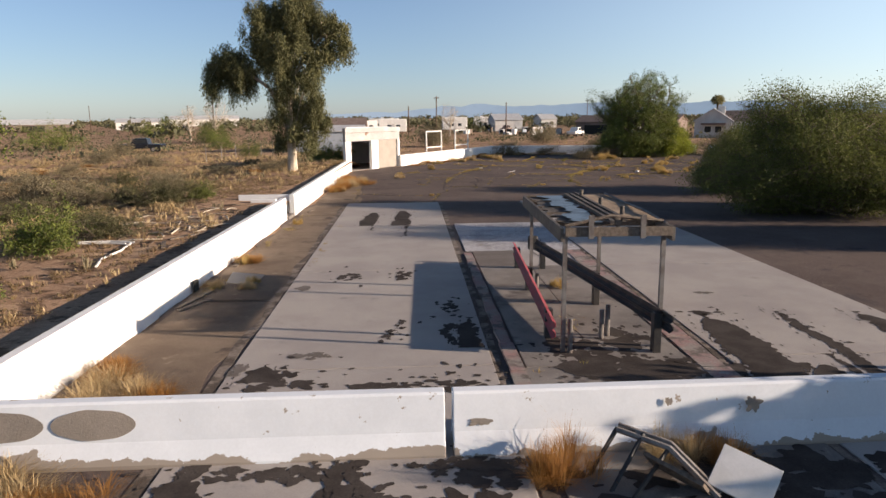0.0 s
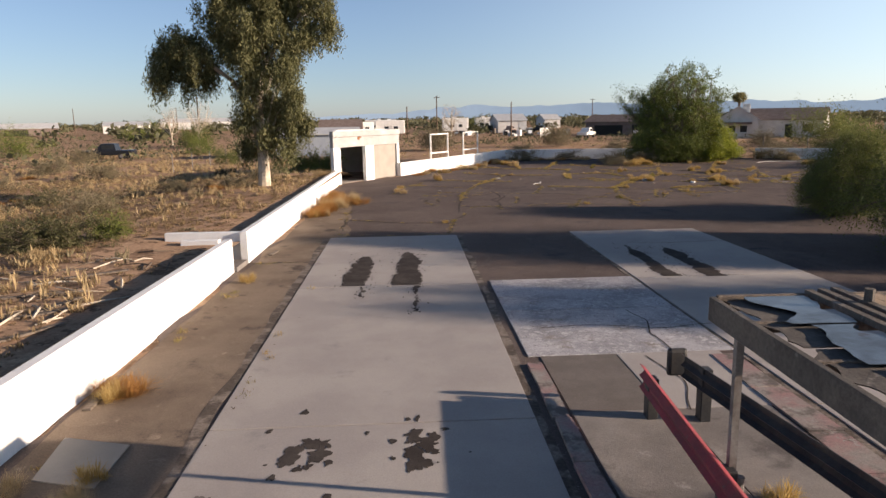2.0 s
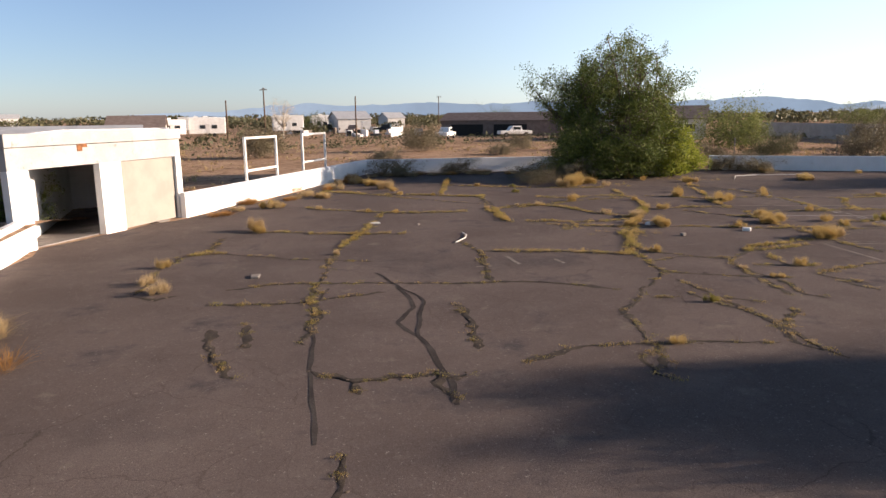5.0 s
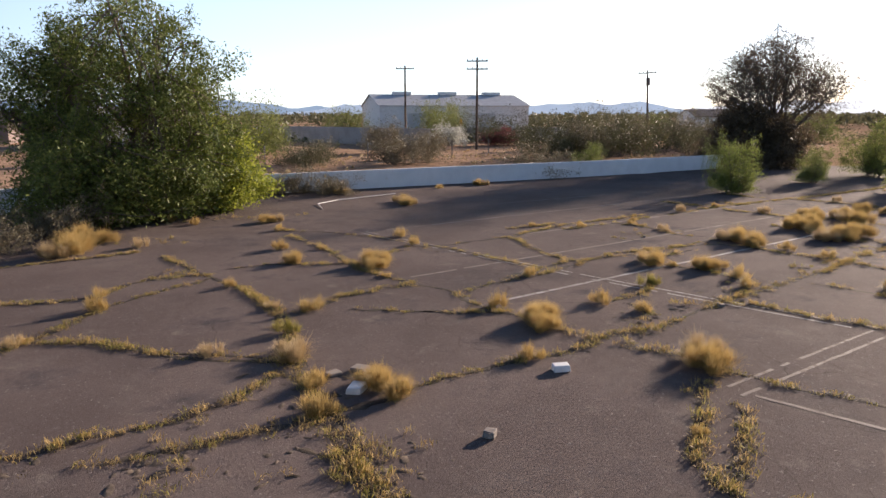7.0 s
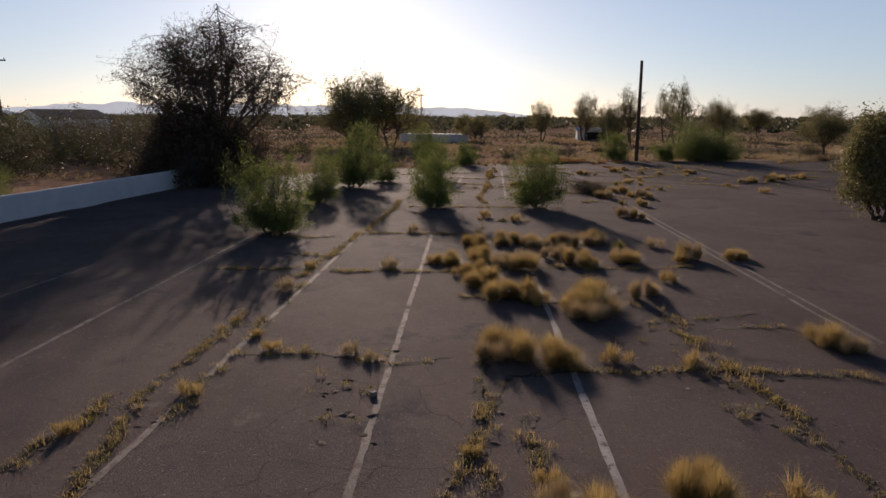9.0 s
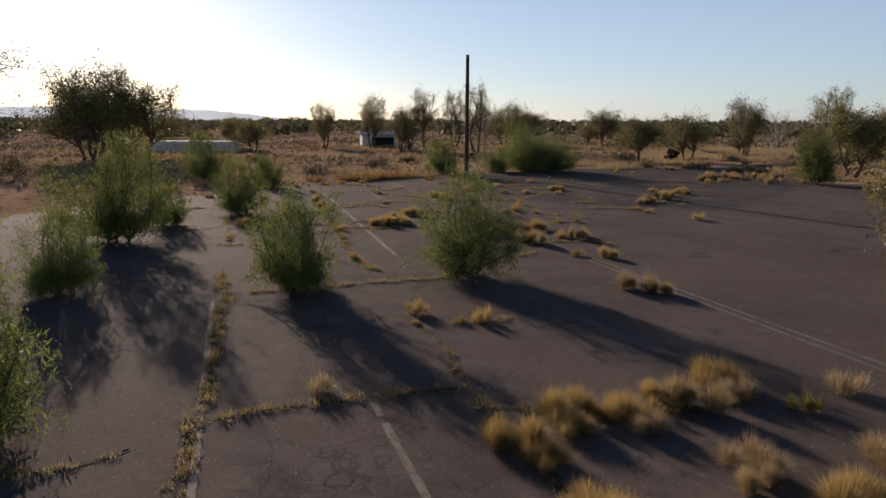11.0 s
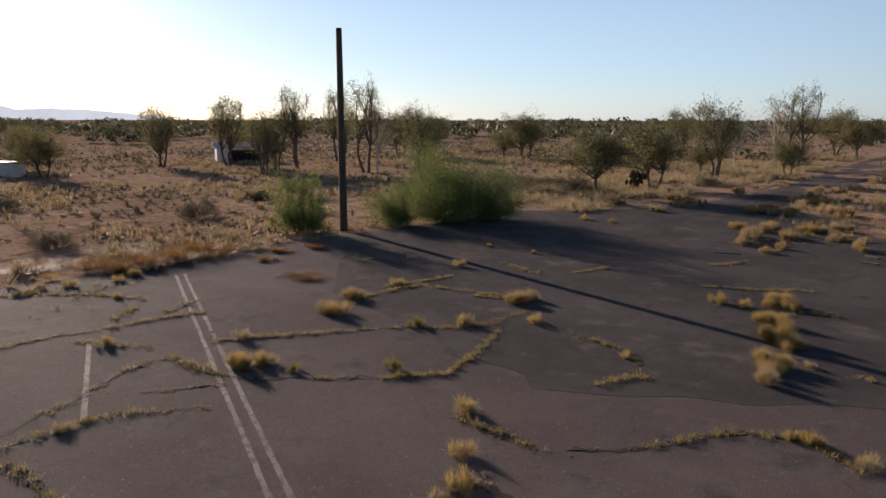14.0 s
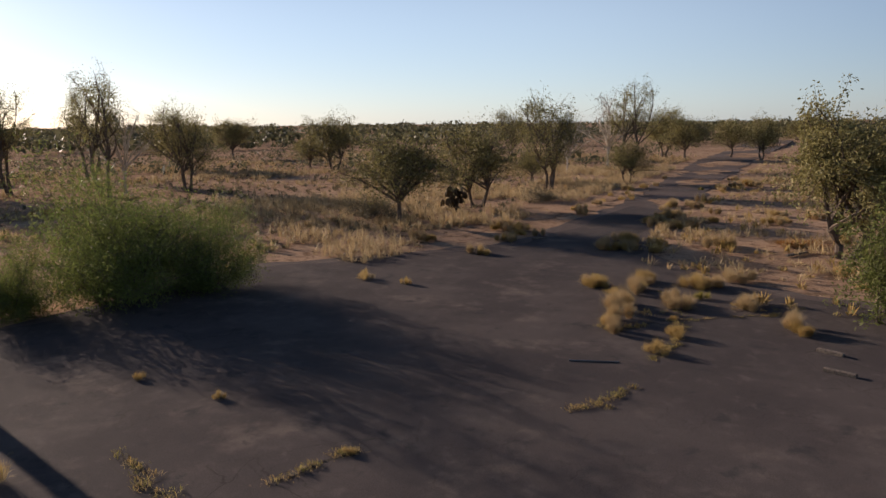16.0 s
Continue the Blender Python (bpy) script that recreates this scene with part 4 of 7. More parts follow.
def far_grass(name, label, seed, count, region, material, height, keep, bare=0.05, wide=0.026):
    """Dry bunchgrass over a field, thick in patches with bare soil between; each clump a fan of blades."""
    rng = np.random.default_rng(seed)
    x0, x1, y0, y1 = region
    xy = np.stack([rng.uniform(x0, x1, count), rng.uniform(y0, y1, count)], axis=1)
    ok = np.array([keep(x, y) and plan_noise(x, y, 0.13, seed) + 0.7 * plan_noise(x, y, 0.55, seed + 3) > rng.uniform(bare - 0.25, bare + 0.3) for x, y in xy])
    xy = xy[ok]
    per = 14
    size = np.repeat(rng.uniform(0.3, 1.0, len(xy)) ** 1.5, per)
    z = np.repeat(np.array([field_z(x, y) for x, y in xy]), per)
    n = len(size)
    a, th = rng.uniform(0, math.tau, n), rng.uniform(0, 1.35, n)
    roots = np.concatenate([np.repeat(xy, per, axis=0) + rng.normal(0, 0.05, (n, 2)), z[:, None]], axis=1)
    d = np.stack([np.sin(th) * np.cos(a), np.sin(th) * np.sin(a), np.cos(th) + 0.05], axis=1) * (size * height * rng.uniform(0.6, 1.1, n))[:, None]
    mids = roots + d * 0.5 + np.array([0, 0, 1.0]) * (0.12 * height * np.sin(th) * size)[:, None]
    v, f = kites(roots, mids, roots + d, wide)
    return tagged(part(name, arrays(name, v, f, material), material), label, "grass", kind="stuff")


def west_field(x, y):
    return x < -5.2 - max(0, y - 60) * 0 and not (-8 < x and 26 < y < 28.6)


def lot_east(y):
    return 69.5 if y > 0 else 66.5


far_grass("dry_grass", "sparse dry straw grass on the desert soil", 61, 20000, (-45, -5, 4, 110), STRAW, 0.42, west_field, -0.05, 0.014)
far_grass("dry_grass", "dry pale grass beyond the pavement edge", 62, 24000, (67, 125, -70, 45), STRAW, 0.55, lambda x, y: x > lot_east(y) + 1 and not (x > 68 and y < -10 and x < 66))
far_grass("dry_grass", "dry pale grass along the old driveway", 63, 7000, (46, 60, -70, 4), STRAW, 0.5, lambda x, y: y < 2.5 and x < 59.5, -0.05, 0.014)
far_grass("dry_grass", "dry grass behind the low wall", 64, 4500, (-14, 75, 58, 125), STRAW, 0.4, lambda x, y: (y > 76.5 if x > 8 else y > 60 + 1.9 * (x + 1)) if x < 31 else y > 72.5 - 0.58 * (x - 30))
far_grass("desert_scrub", "low grey-brown scrub on the desert soil", 65, 3500, (-60, -6, 10, 130), GREY_LEAF, 0.5, west_field)
far_grass("desert_scrub", "low brown scrub beyond the pavement edge", 66, 12000, (67, 150, -80, 60), GREY_LEAF, 0.45, lambda x, y: x > lot_east(y) + 1.5)
far_grass("golden_grass", "pale golden dry grass under the field trees", 67, 15000, (64.5, 84, -45, 8), STRAW, 0.65, lambda x, y: x > 66 + 0.1 * y * (y > 0) and y < 7 - 0.3 * (x - 64), -0.05, 0.011)
far_grass("golden_grass", "golden dry grass over the broken driveway edge", 68, 260, (52, 60, -28, 9), GOLD, 0.5, lambda x, y: x < 59.3 and y < 7.5)
far_grass("ground_litter", "dead grass and twig litter on the banked soil", 69, 15000, (-26, -4.9, 9, 62), DEAD, 0.16, west_field, -0.25, 0.012)
eucalyptus()
bushes()


# ---- cracks, paint and weeds on the lot ----
SOIL_SHADE = surface("crack_soil", (0.0315, 0.0245, 0.0196), (0.0665, 0.0504, 0.0364), 2.5, 0.95, 0.6, 30.0, ground=True, grain=0.4)
PAINT = surface("worn_white_paint", (0.383, 0.365, 0.348), (0.255, 0.23, 0.212), 1.1, 0.85, 0.3, 30.0, ground=True, grain=0.25,
                layers=(((0.153, 0.123, 0.106), 9.0, 0.54, 0.62),))
FAINT = surface("faded_white_paint", (0.23, 0.2, 0.178), (0.17, 0.14, 0.123), 0.9, 0.85, 0.3, 30.0, ground=True, grain=0.25,
                layers=(((0.132, 0.102, 0.085), 6.0, 0.48, 0.60),))
DEBRIS = surface("crumbled_crack_debris", (0.075, 0.058, 0.044), (0.15, 0.115, 0.085), 6.0, 0.95, 0.4, 30.0, ground=True, grain=0.4)
crack_v, crack_f, weed_roots, clod_v, clod_f, crack_tufts = [], [], [], [], [], []
crack_rng = random.Random(19)


def clod(x, y, size):
    """A small irregular lump of soil and broken asphalt."""
    r = crack_rng
    k, n = len(clod_v), 6
    turn, long = r.uniform(0, math.tau), r.uniform(1.2, 2.8)
    for i in range(n):
        a, q = i * math.tau / n, size * r.uniform(0.6, 1.2)
        u, w = q * math.cos(a) * long, q * math.sin(a)
        clod_v.append((x + u * math.cos(turn) - w * math.sin(turn), y + u * math.sin(turn) + w * math.cos(turn), 0.031))
    clod_v.append((x + r.gauss(0, size * 0.3), y + r.gauss(0, size * 0.3), 0.034 + size * r.uniform(0.2, 0.5)))
    clod_f.extend([(k + i, k + (i + 1) % n, k + n) for i in range(n)])


def crack(*xy):
    """A crack through the given plan points: a thin line of soil with edge shade painted in, crumbled lumps along it,
    and weeds rooted in it.
    """
    pts = [Vector((xy[i], xy[i + 1], 0)) for i in range(0, len(xy), 2)]
    line = []
    for a, b in zip(pts, pts[1:]):
        n = max(2, int((b - a).length / 0.13))
        side = Vector((a.y - b.y, b.x - a.x, 0)).normalized()
        for i in range(n):
            p = a.lerp(b, i / n)
            line.append((p + side * (0.13 * plan_noise(p.x, p.y, 0.9, 4) + 0.08 * plan_noise(p.x, p.y, 3.0, 8)), side))
    line.append((pts[-1], side))
    base = len(crack_v)
    for i, (p, side) in enumerate(line):
        vigour = (plan_noise(p.x, p.y, 0.35, 33) + 0.6 * plan_noise(p.x, p.y, 1.6, 35) + (0.45 if p.x > 44 else 0.4)) * (0.15 if p.x < 8 and p.y < 50 or p.x < 14.5 and p.y < 46.5 else 1.0)
        vigour = min(vigour, 0.5)
        w = 0.02 + 0.04 * max(0, plan_noise(p.x, p.y, 0.5, 21) + 0.3) + 0.03 * crack_rng.random() ** 2
        # widened, so the dark strip also stands in for shadow along raised edges
        w = min(w * (1.9 if p.x > 44 else 1.5), 0.085)
        if i in (0, len(line) - 1):
            w *= 0.3
        top = 0.0335 + 0.004 * crack_rng.random()
        for u, z in ((-1, 0.031), (-0.45, top), (0.45, top), (1, 0.031)):
            q = p + side * (u * w * crack_rng.uniform(0.25, 1.75))
            crack_v.append((q.x, q.y, z))
        if i:
            k = base + 4 * i
            crack_f.extend([(k - 4 + j, k + j, k + j + 1, k - 3 + j) for j in range(3)])
        for _ in range(int(crack_rng.uniform(0, 2.0) + 4.0 * max(0, vigour))):
            clod(p.x + crack_rng.gauss(0, 0.05 + 0.05 * max(0, vigour)), p.y + crack_rng.gauss(0, 0.05 + 0.05 * max(0, vigour)), crack_rng.uniform(0.012, 0.042))
        for _ in range(int(crack_rng.uniform(0.0, 1.1) ** 2 * 1.8 + 5.0 * max(0, vigour + 0.04))):
            weed_roots.append((p.x + crack_rng.gauss(0, 0.06), p.y + crack_rng.gauss(0, 0.06), 0.25 + max(0, vigour) * crack_rng.uniform(0.3, 1.1)))
        if crack_rng.random() < 0.05 * max(0, vigour) + 0.004:
            crack_tufts.append((p.x, p.y, crack_rng.uniform(0.14, 0.34)))


def weed_mat(x, y, rx, ry, turn, lumps, weeds):
    """A patch of crumbled pavement with weeds."""
    c, s = math.cos(radians(turn)), math.sin(radians(turn))
    for i in range(lumps + weeds):
        u, w = crack_rng.gauss(0, rx * 0.5), crack_rng.gauss(0, ry * 0.5)
        px, py = x + u * c - w * s, y + u * s + w * c
        if plan_noise(px, py, 1.3, 51) < -0.12:
            continue
        if i < lumps:
            clod(px, py, crack_rng.uniform(0.015, 0.06))
        else:
            weed_roots.append((px, py, crack_rng.uniform(0.3, 1.0)))


def paint(x0, y0, x1, y1, width=0.1, worn=0.12, material=None):
    """A parking line in short strokes: ragged width, bits worn away."""
    a, b = Vector((x0, y0, 0)), Vector((x1, y1, 0))
    s = Shape()
    n = max(1, int((b - a).length / 0.22))
    side = Vector((a.y - b.y, b.x - a.x, 0)).normalized() * width * 0.5
    up = Vector((0, 0, 0.0345))
    left = [1 + crack_rng.uniform(-0.25, 0.12) for _ in range(n + 1)]
    right = [1 + crack_rng.uniform(-0.25, 0.12) for _ in range(n + 1)]
    for i in range(n):
        p, q = a.lerp(b, i / n), a.lerp(b, (i + 1.0) / n)
        if crack_rng.random() < worn * (1.0 + 1.5 * plan_noise(p.x, p.y, 0.6, 17)):
            continue
        s.add([p - side * left[i] + up, q - side * left[i + 1] + up, q + side * right[i + 1] + up, p + side * right[i] + up], [(0, 1, 2, 3)])
    if s.f:
        tagged(part("parking_line", s, material or PAINT), "worn white parking line on asphalt", "road marking", kind="structure")


paint(19.6, 51.4, 34.5, 45.75, 0.11, 0.02)
for line in ((20.3, 54.1, 40.3, 46.5), (26.2, 54.75, 47.0, 46.2), (25.2, 58.6, 42.0, 51.9), (33.0, 58.7, 38.6, 56.0), (59.5, 33.0, 63.5, 31.4)):
    paint(*line, 0.1, 0.03, FAINT)
for line in ((48.7, 40.2, 64.5, 33.6), (52.8, 41.3, 61.0, 37.8)):
    paint(*line, 0.12, 0.02, FAINT)
for off in (0.0, 0.24):
    paint(27.8 + off * 0.4, 42.45 + off, 51.8 + off * 0.4, 33.45 + off, 0.09, 0.03, FAINT)
    paint(51.8 + off * 0.4, 33.45 + off, 68.3 + off * 0.4, 26.75 + off, 0.09, 0.01, FAINT)
    paint(24.3 + off, 58.9, 22.3 + off, 50.3, 0.06, 0.22)
    paint(22.3 + off, 50.3, 21.4 + off, 45.4, 0.06, 0.22)
for off in (0.0, 0.22):
    paint(17.2 + off, 46.45 + off, 21.2 + off, 44.85 + off, 0.06, 0.12, FAINT)
paint(17.3, 46.3, 16.8, 43.2, 0.08, 0.1, FAINT)
for x0, y0, x1, y1 in ((8.15, 47.4, 8.13, 46.35), (7.0, 46.41, 7.4, 46.37), (9.2, 46.7, 9.26, 46.15), (-3.65, 14.2, -1.8, 14.25), (2.9, 17.0, 3.9, 17.0)):
    paint(x0, y0, x1, y1, 0.1, 0.0, FAINT if y0 > 30 else PAINT)

crack(-0.0, 50.1, 0.8, 50.1, 1.8, 49.4, 2.6, 48.7, 3.5, 48.4, 4.6, 47.8)
crack(1.9, 53.4, 3.1, 52.9, 4.6, 52.1, 6.2, 51.7)
crack(0.8, 44.6, 1.8, 44.4, 2.6, 44.3, 3.3, 44.5, 4.4, 44.6)
crack(1.1, 45.8, 2.0, 46.1, 3.0, 45.9, 4.0, 45.6, 4.7, 45.3)
crack(4.7, 45.3, 6.0, 45.0, 6.9, 44.8, 8.0, 44.4, 8.8, 43.9, 9.2, 43.4)
crack(3.0, 45.7, 3.3, 46.5, 3.6, 48.1, 4.2, 50.3, 5.0, 52.3, 6.4, 56.4)
crack(3.0, 45.3, 2.8, 43.9, 2.7, 42.4, 2.5, 41.6)
crack(5.3, 64.7, 6.9, 62.8, 9.2, 61.9, 11.7, 60.5)
crack(3.7, 59.0, 5.2, 57.6, 6.5, 56.6, 7.9, 56.1, 9.5, 55.9)
crack(11.9, 61.0, 10.7, 56.6, 10.2, 53.2)
crack(7.6, 49.9, 7.7, 48.3, 8.9, 47.8, 10.1, 47.4, 11.3, 46.7)
crack(11.3, 57.0, 13.0, 56.8, 13.8, 55.6, 14.1, 53.8, 14.9, 52.3)
crack(14.9, 52.3, 13.2, 50.1, 12.2, 48.2, 11.6, 46.9, 11.4, 45.9, 11.1, 44.8, 10.7, 44.1, 9.7, 43.2, 9.0, 42.4, 8.6, 42.0, 8.3, 41.1, 8.1, 40.4, 8.0, 40.1)
crack(8.0, 40.1, 8.8, 39.9, 9.5, 39.6, 10.0, 39.5)
crack(8.0, 40.1, 7.3, 40.1, 6.6, 40.2, 6.1, 40.0, 5.7, 39.8)
crack(11.3, 45.7, 12.7, 46.0, 13.4, 45.4, 12.8, 43.7, 12.7, 43.0, 12.4, 41.9)
crack(13.4, 45.4, 14.6, 46.0, 16.8, 46.4)
crack(10.5, 42.7, 10.6, 41.6, 10.7, 40.8, 10.6, 40.2, 10.3, 39.5, 10.4, 39.0)
crack(14.3, 42.6, 14.4, 41.7)
crack(9.6, 42.6, 10.1, 42.5)
crack(7.7, 48.3, 7.1, 45.9, 6.9, 44.9)
crack(5.6, 43.3, 5.5, 42.2, 5.4, 41.6, 5.2, 40.6)
crack(11.5, 52.0, 13.2, 50.9, 14.7, 50.3)
crack(11.4, 40.8, 10.8, 40.3, 10.3, 39.5)
crack(1.6, 43.0, 1.6, 41.7)
crack(8.0, 40.0, 7.6, 39.0)
crack(11.4, 65.9, 10.2, 62.0)
crack(-0.8, 45.7, -0.3, 45.3, 0.1, 45.6)
crack(-0.7, 45.9, -0.6, 48.2, -0.3, 49.8, 0.4, 50.4, 0.8, 52.7)
crack(0.9, 42.9, 1.1, 41.5, 1.4, 40.4)
crack(3.0, 45.9, 2.8, 43.4, 2.6, 42.0)
crack(2.5, 40.4, 3.1, 39.8, 3.9, 39.8, 4.3, 39.8)
crack(3.1, 39.8, 3.1, 39.3)
crack(4.4, 39.9, 4.3, 39.3, 4.3, 38.7)
crack(7.6, 39.7, 7.4, 38.9, 7.5, 38.6)
crack(4.3, 39.7, 4.7, 39.6)
crack(10.8, 42.2, 10.8, 41.4, 10.7, 40.3, 10.5, 39.4, 10.5, 38.6)
crack(10.7, 40.3, 11.7, 41.0)
crack(14.0, 59.5, 14.6, 58.9, 15.4, 58.5, 16.4, 59.0, 17.6, 58.6, 17.9, 58.2, 17.5, 56.5, 16.5, 54.5, 15.7, 53.2, 14.7, 52.4)
crack(13.6, 56.3, 13.9, 55.2, 14.2, 54.1, 14.8, 52.8)
crack(14.5, 52.3, 13.5, 52.0, 12.6, 52.2, 11.9, 52.5, 11.0, 52.9)
crack(14.5, 52.3, 14.3, 51.5, 14.3, 50.9)
crack(16.8, 54.1, 18.1, 54.3, 19.8, 53.8)
crack(19.8, 53.8, 20.3, 55.5, 21.9, 58.3, 22.7, 60.4)
crack(19.8, 53.8, 19.7, 52.6, 19.0, 51.3, 18.7, 50.1, 18.5, 49.2)
crack(14.8, 50.4, 15.7, 50.0, 16.3, 49.7, 17.5, 49.0, 18.4, 48.9)
crack(18.4, 48.9, 19.6, 48.3, 22.1, 47.6, 23.1, 47.2, 26.4, 46.1, 30.4, 45.0)
crack(18.3, 48.5, 18.3, 47.5, 18.0, 46.7, 17.9, 45.9, 17.8, 44.8)
crack(22.1, 47.1, 21.9, 46.1, 21.6, 44.9)
crack(17.4, 47.0, 15.7, 46.6, 15.0, 46.5, 14.6, 46.1)
crack(19.9, 52.3, 21.8, 52.1, 23.8, 51.8, 26.0, 50.4)
crack(18.5, 58.3, 19.7, 57.6, 20.8, 56.0)
crack(23.3, 61.4, 23.9, 59.5, 23.9, 56.8)
crack(23.2, 56.3, 24.2, 55.4, 26.3, 54.7, 29.2, 54.1, 33.4, 52.5)
crack(26.3, 54.7, 24.5, 52.7, 23.9, 51.7)
crack(20.8, 49.2, 20.3, 48.5)
crack(12.9, 50.4, 13.0, 49.8, 12.9, 49.0)
crack(4.9, 65.3, 6.7, 63.5, 8.6, 62.5, 10.1, 61.4, 11.6, 60.5)
crack(11.6, 60.5, 11.4, 58.4, 11.0, 56.4, 10.4, 54.2, 10.3, 52.9)
crack(11.1, 56.4, 12.7, 56.5, 14.0, 57.1, 15.4, 57.7, 17.8, 57.9)
crack(17.8, 57.9, 17.6, 56.8, 16.4, 54.1, 14.6, 51.9, 13.6, 50.3, 12.3, 48.3, 11.4, 46.8)
crack(12.3, 48.3, 12.0, 47.1, 12.3, 46.5, 13.6, 45.5)
crack(11.4, 46.8, 11.5, 46.1, 11.2, 45.3, 11.1, 44.5)
crack(13.6, 45.5, 13.2, 44.8, 13.0, 43.8, 13.1, 43.1, 12.9, 42.4, 12.7, 41.9, 12.9, 41.5)
crack(11.1, 44.5, 11.7, 44.1, 12.4, 43.8, 13.4, 43.2)
crack(14.3, 43.3, 15.2, 43.6, 16.3, 43.8, 17.4, 43.8)
crack(14.3, 43.3, 14.5, 42.7, 14.7, 42.3)
crack(12.8, 70.2, 10.8, 64.0)
crack(11.6, 65.9, 13.8, 64.2, 16.1, 62.9, 18.6, 62.0)
crack(18.6, 61.0, 17.8, 57.9)
crack(11.0, 43.8, 10.9, 43.0, 10.8, 42.3, 11.5, 41.6)
crack(23.8, 56.0, 23.6, 54.9, 23.2, 53.7, 22.9, 52.4, 22.9, 51.8)
crack(20.9, 52.1, 22.2, 51.7, 25.5, 51.1, 27.2, 50.0, 29.4, 49.1)
crack(30.6, 52.9, 30.4, 51.9, 29.4, 50.4, 29.4, 49.6)
crack(24.7, 49.4, 24.7, 48.5, 24.1, 47.7, 23.8, 47.4)
crack(28.3, 49.1, 28.2, 48.1, 27.9, 46.8, 27.5, 45.8)
crack(24.6, 46.3, 24.5, 45.5, 24.2, 44.5)
crack(27.4, 45.5, 26.7, 44.1)
crack(30.0, 44.6, 29.9, 43.1)
crack(23.4, 49.5, 22.5, 49.2, 21.6, 49.2, 20.8, 49.5)
crack(27.2, 50.0, 28.3, 49.1)
crack(36.1, 50.4, 35.9, 49.9, 35.8, 49.1, 35.3, 48.5, 35.2, 47.8, 35.0, 47.1)
crack(41.2, 48.7, 41.0, 47.7, 40.5, 46.3, 39.9, 45.1)
crack(47.2, 45.3, 46.7, 43.8, 45.8, 41.5, 45.1, 39.3)
crack(35.6, 51.3, 37.3, 50.5, 40.6, 48.9, 43.3, 47.6, 49.7, 44.9)
crack(33.1, 47.6, 34.0, 47.7, 36.3, 46.5, 38.1, 45.9, 43.6, 43.4)
crack(36.2, 48.0, 35.9, 47.5, 35.5, 46.3, 35.0, 45.2, 34.5, 44.2, 33.9, 43.1, 33.8, 41.7)
crack(32.7, 48.2, 32.5, 47.2, 31.8, 46.8, 31.5, 45.6)
crack(34.5, 44.3, 33.3, 44.5, 32.1, 44.8)
crack(39.3, 45.5, 38.0, 44.3, 37.4, 43.3, 37.2, 42.0)
crack(41.6, 51.2, 41.0, 50.4, 40.9, 49.5)
crack(38.6, 51.3, 38.2, 50.6, 37.9, 50.2)
crack(42.5, 43.2, 42.1, 42.2)
crack(48.3, 35.6, 47.5, 33.9)
crack(37.1, 53.1, 36.7, 51.9, 36.7, 51.2)
crack(57.0, 43.6, 56.7, 42.8, 57.4, 41.8, 58.8, 41.0)
crack(53.9, 43.1, 55.8, 42.3, 58.8, 41.0, 59.7, 40.2)
crack(59.7, 39.9, 59.0, 38.7, 58.2, 37.3)
crack(62.8, 38.0, 62.5, 36.6, 61.7, 35.6)
crack(56.6, 41.6, 55.8, 40.2, 55.1, 38.8)
crack(61.7, 35.6, 57.0, 37.7, 54.4, 38.8, 52.5, 39.7, 50.8, 40.5, 48.8, 41.4, 47.3, 41.8)
crack(59.7, 36.3, 59.0, 35.7, 58.7, 34.3, 56.3, 34.1, 54.5, 34.8)
crack(54.9, 37.8, 54.9, 36.6, 54.6, 36.3)
crack(54.2, 38.9, 53.2, 38.0, 52.7, 36.8, 52.0, 36.4)
crack(53.5, 43.6, 52.9, 42.9, 52.3, 42.0, 51.8, 41.2)
crack(62.7, 41.6, 62.4, 40.8)
crack(64.6, 33.2, 64.3, 30.6, 63.9, 28.6)
crack(46.4, 37.6, 46.5, 36.8)
crack(61.5, 29.5, 60.8, 28.1, 59.5, 26.3, 58.2, 25.1, 57.8, 22.7)
crack(61.3, 30.6, 59.9, 30.6, 58.8, 30.0, 57.7, 28.9, 56.5, 27.5, 56.9, 26.2, 57.5, 24.8)
crack(61.0, 36.2, 60.1, 35.2, 59.8, 34.4, 60.3, 33.3, 61.3, 31.3, 61.3, 30.6)
crack(59.4, 34.9, 59.3, 33.5, 59.4, 32.7, 58.6, 31.4)
crack(56.6, 34.0, 55.4, 34.0, 54.8, 32.9, 54.0, 31.5, 53.5, 30.1)
crack(53.5, 30.2, 52.5, 30.3, 52.0, 30.2, 51.7, 29.9)
crack(51.7, 29.9, 51.2, 30.7, 50.8, 30.8, 50.5, 31.2, 50.1, 31.8)
crack(51.6, 29.0, 51.1, 29.6, 50.5, 29.8, 49.8, 29.7)
crack(53.2, 28.6, 52.6, 28.0, 51.6, 26.5, 50.7, 25.8, 49.9, 26.4)
crack(53.6, 18.2, 52.2, 21.9, 51.5, 22.6, 50.3, 22.5)
crack(62.5, 23.5, 62.0, 21.4)
crack(59.9, 22.7, 58.9, 22.3)
crack(50.2, 32.0, 50.3, 31.5, 50.0, 31.1, 49.1, 30.8)
crack(54.6, 19.2, 54.3, 17.8)
crack(62.0, 22.8, 60.8, 22.6, 59.4, 22.2, 58.6, 21.8)
crack(61.2, 26.5, 61.5, 25.9, 62.1, 24.4, 61.9, 23.1)
crack(56.0, 23.7, 55.1, 23.9, 54.4, 24.3, 53.7, 25.2)
crack(53.2, 19.2, 52.8, 18.4, 52.1, 18.2)
crack(54.2, 26.2, 53.7, 25.2)
crack(55.6, 17.3, 54.2, 16.6, 53.2, 16.0)
crack(59.5, 18.3, 59.2, 17.7, 58.9, 17.0)
crack(59.2, 4.3, 58.0, 6.7, 57.3, 9.7)
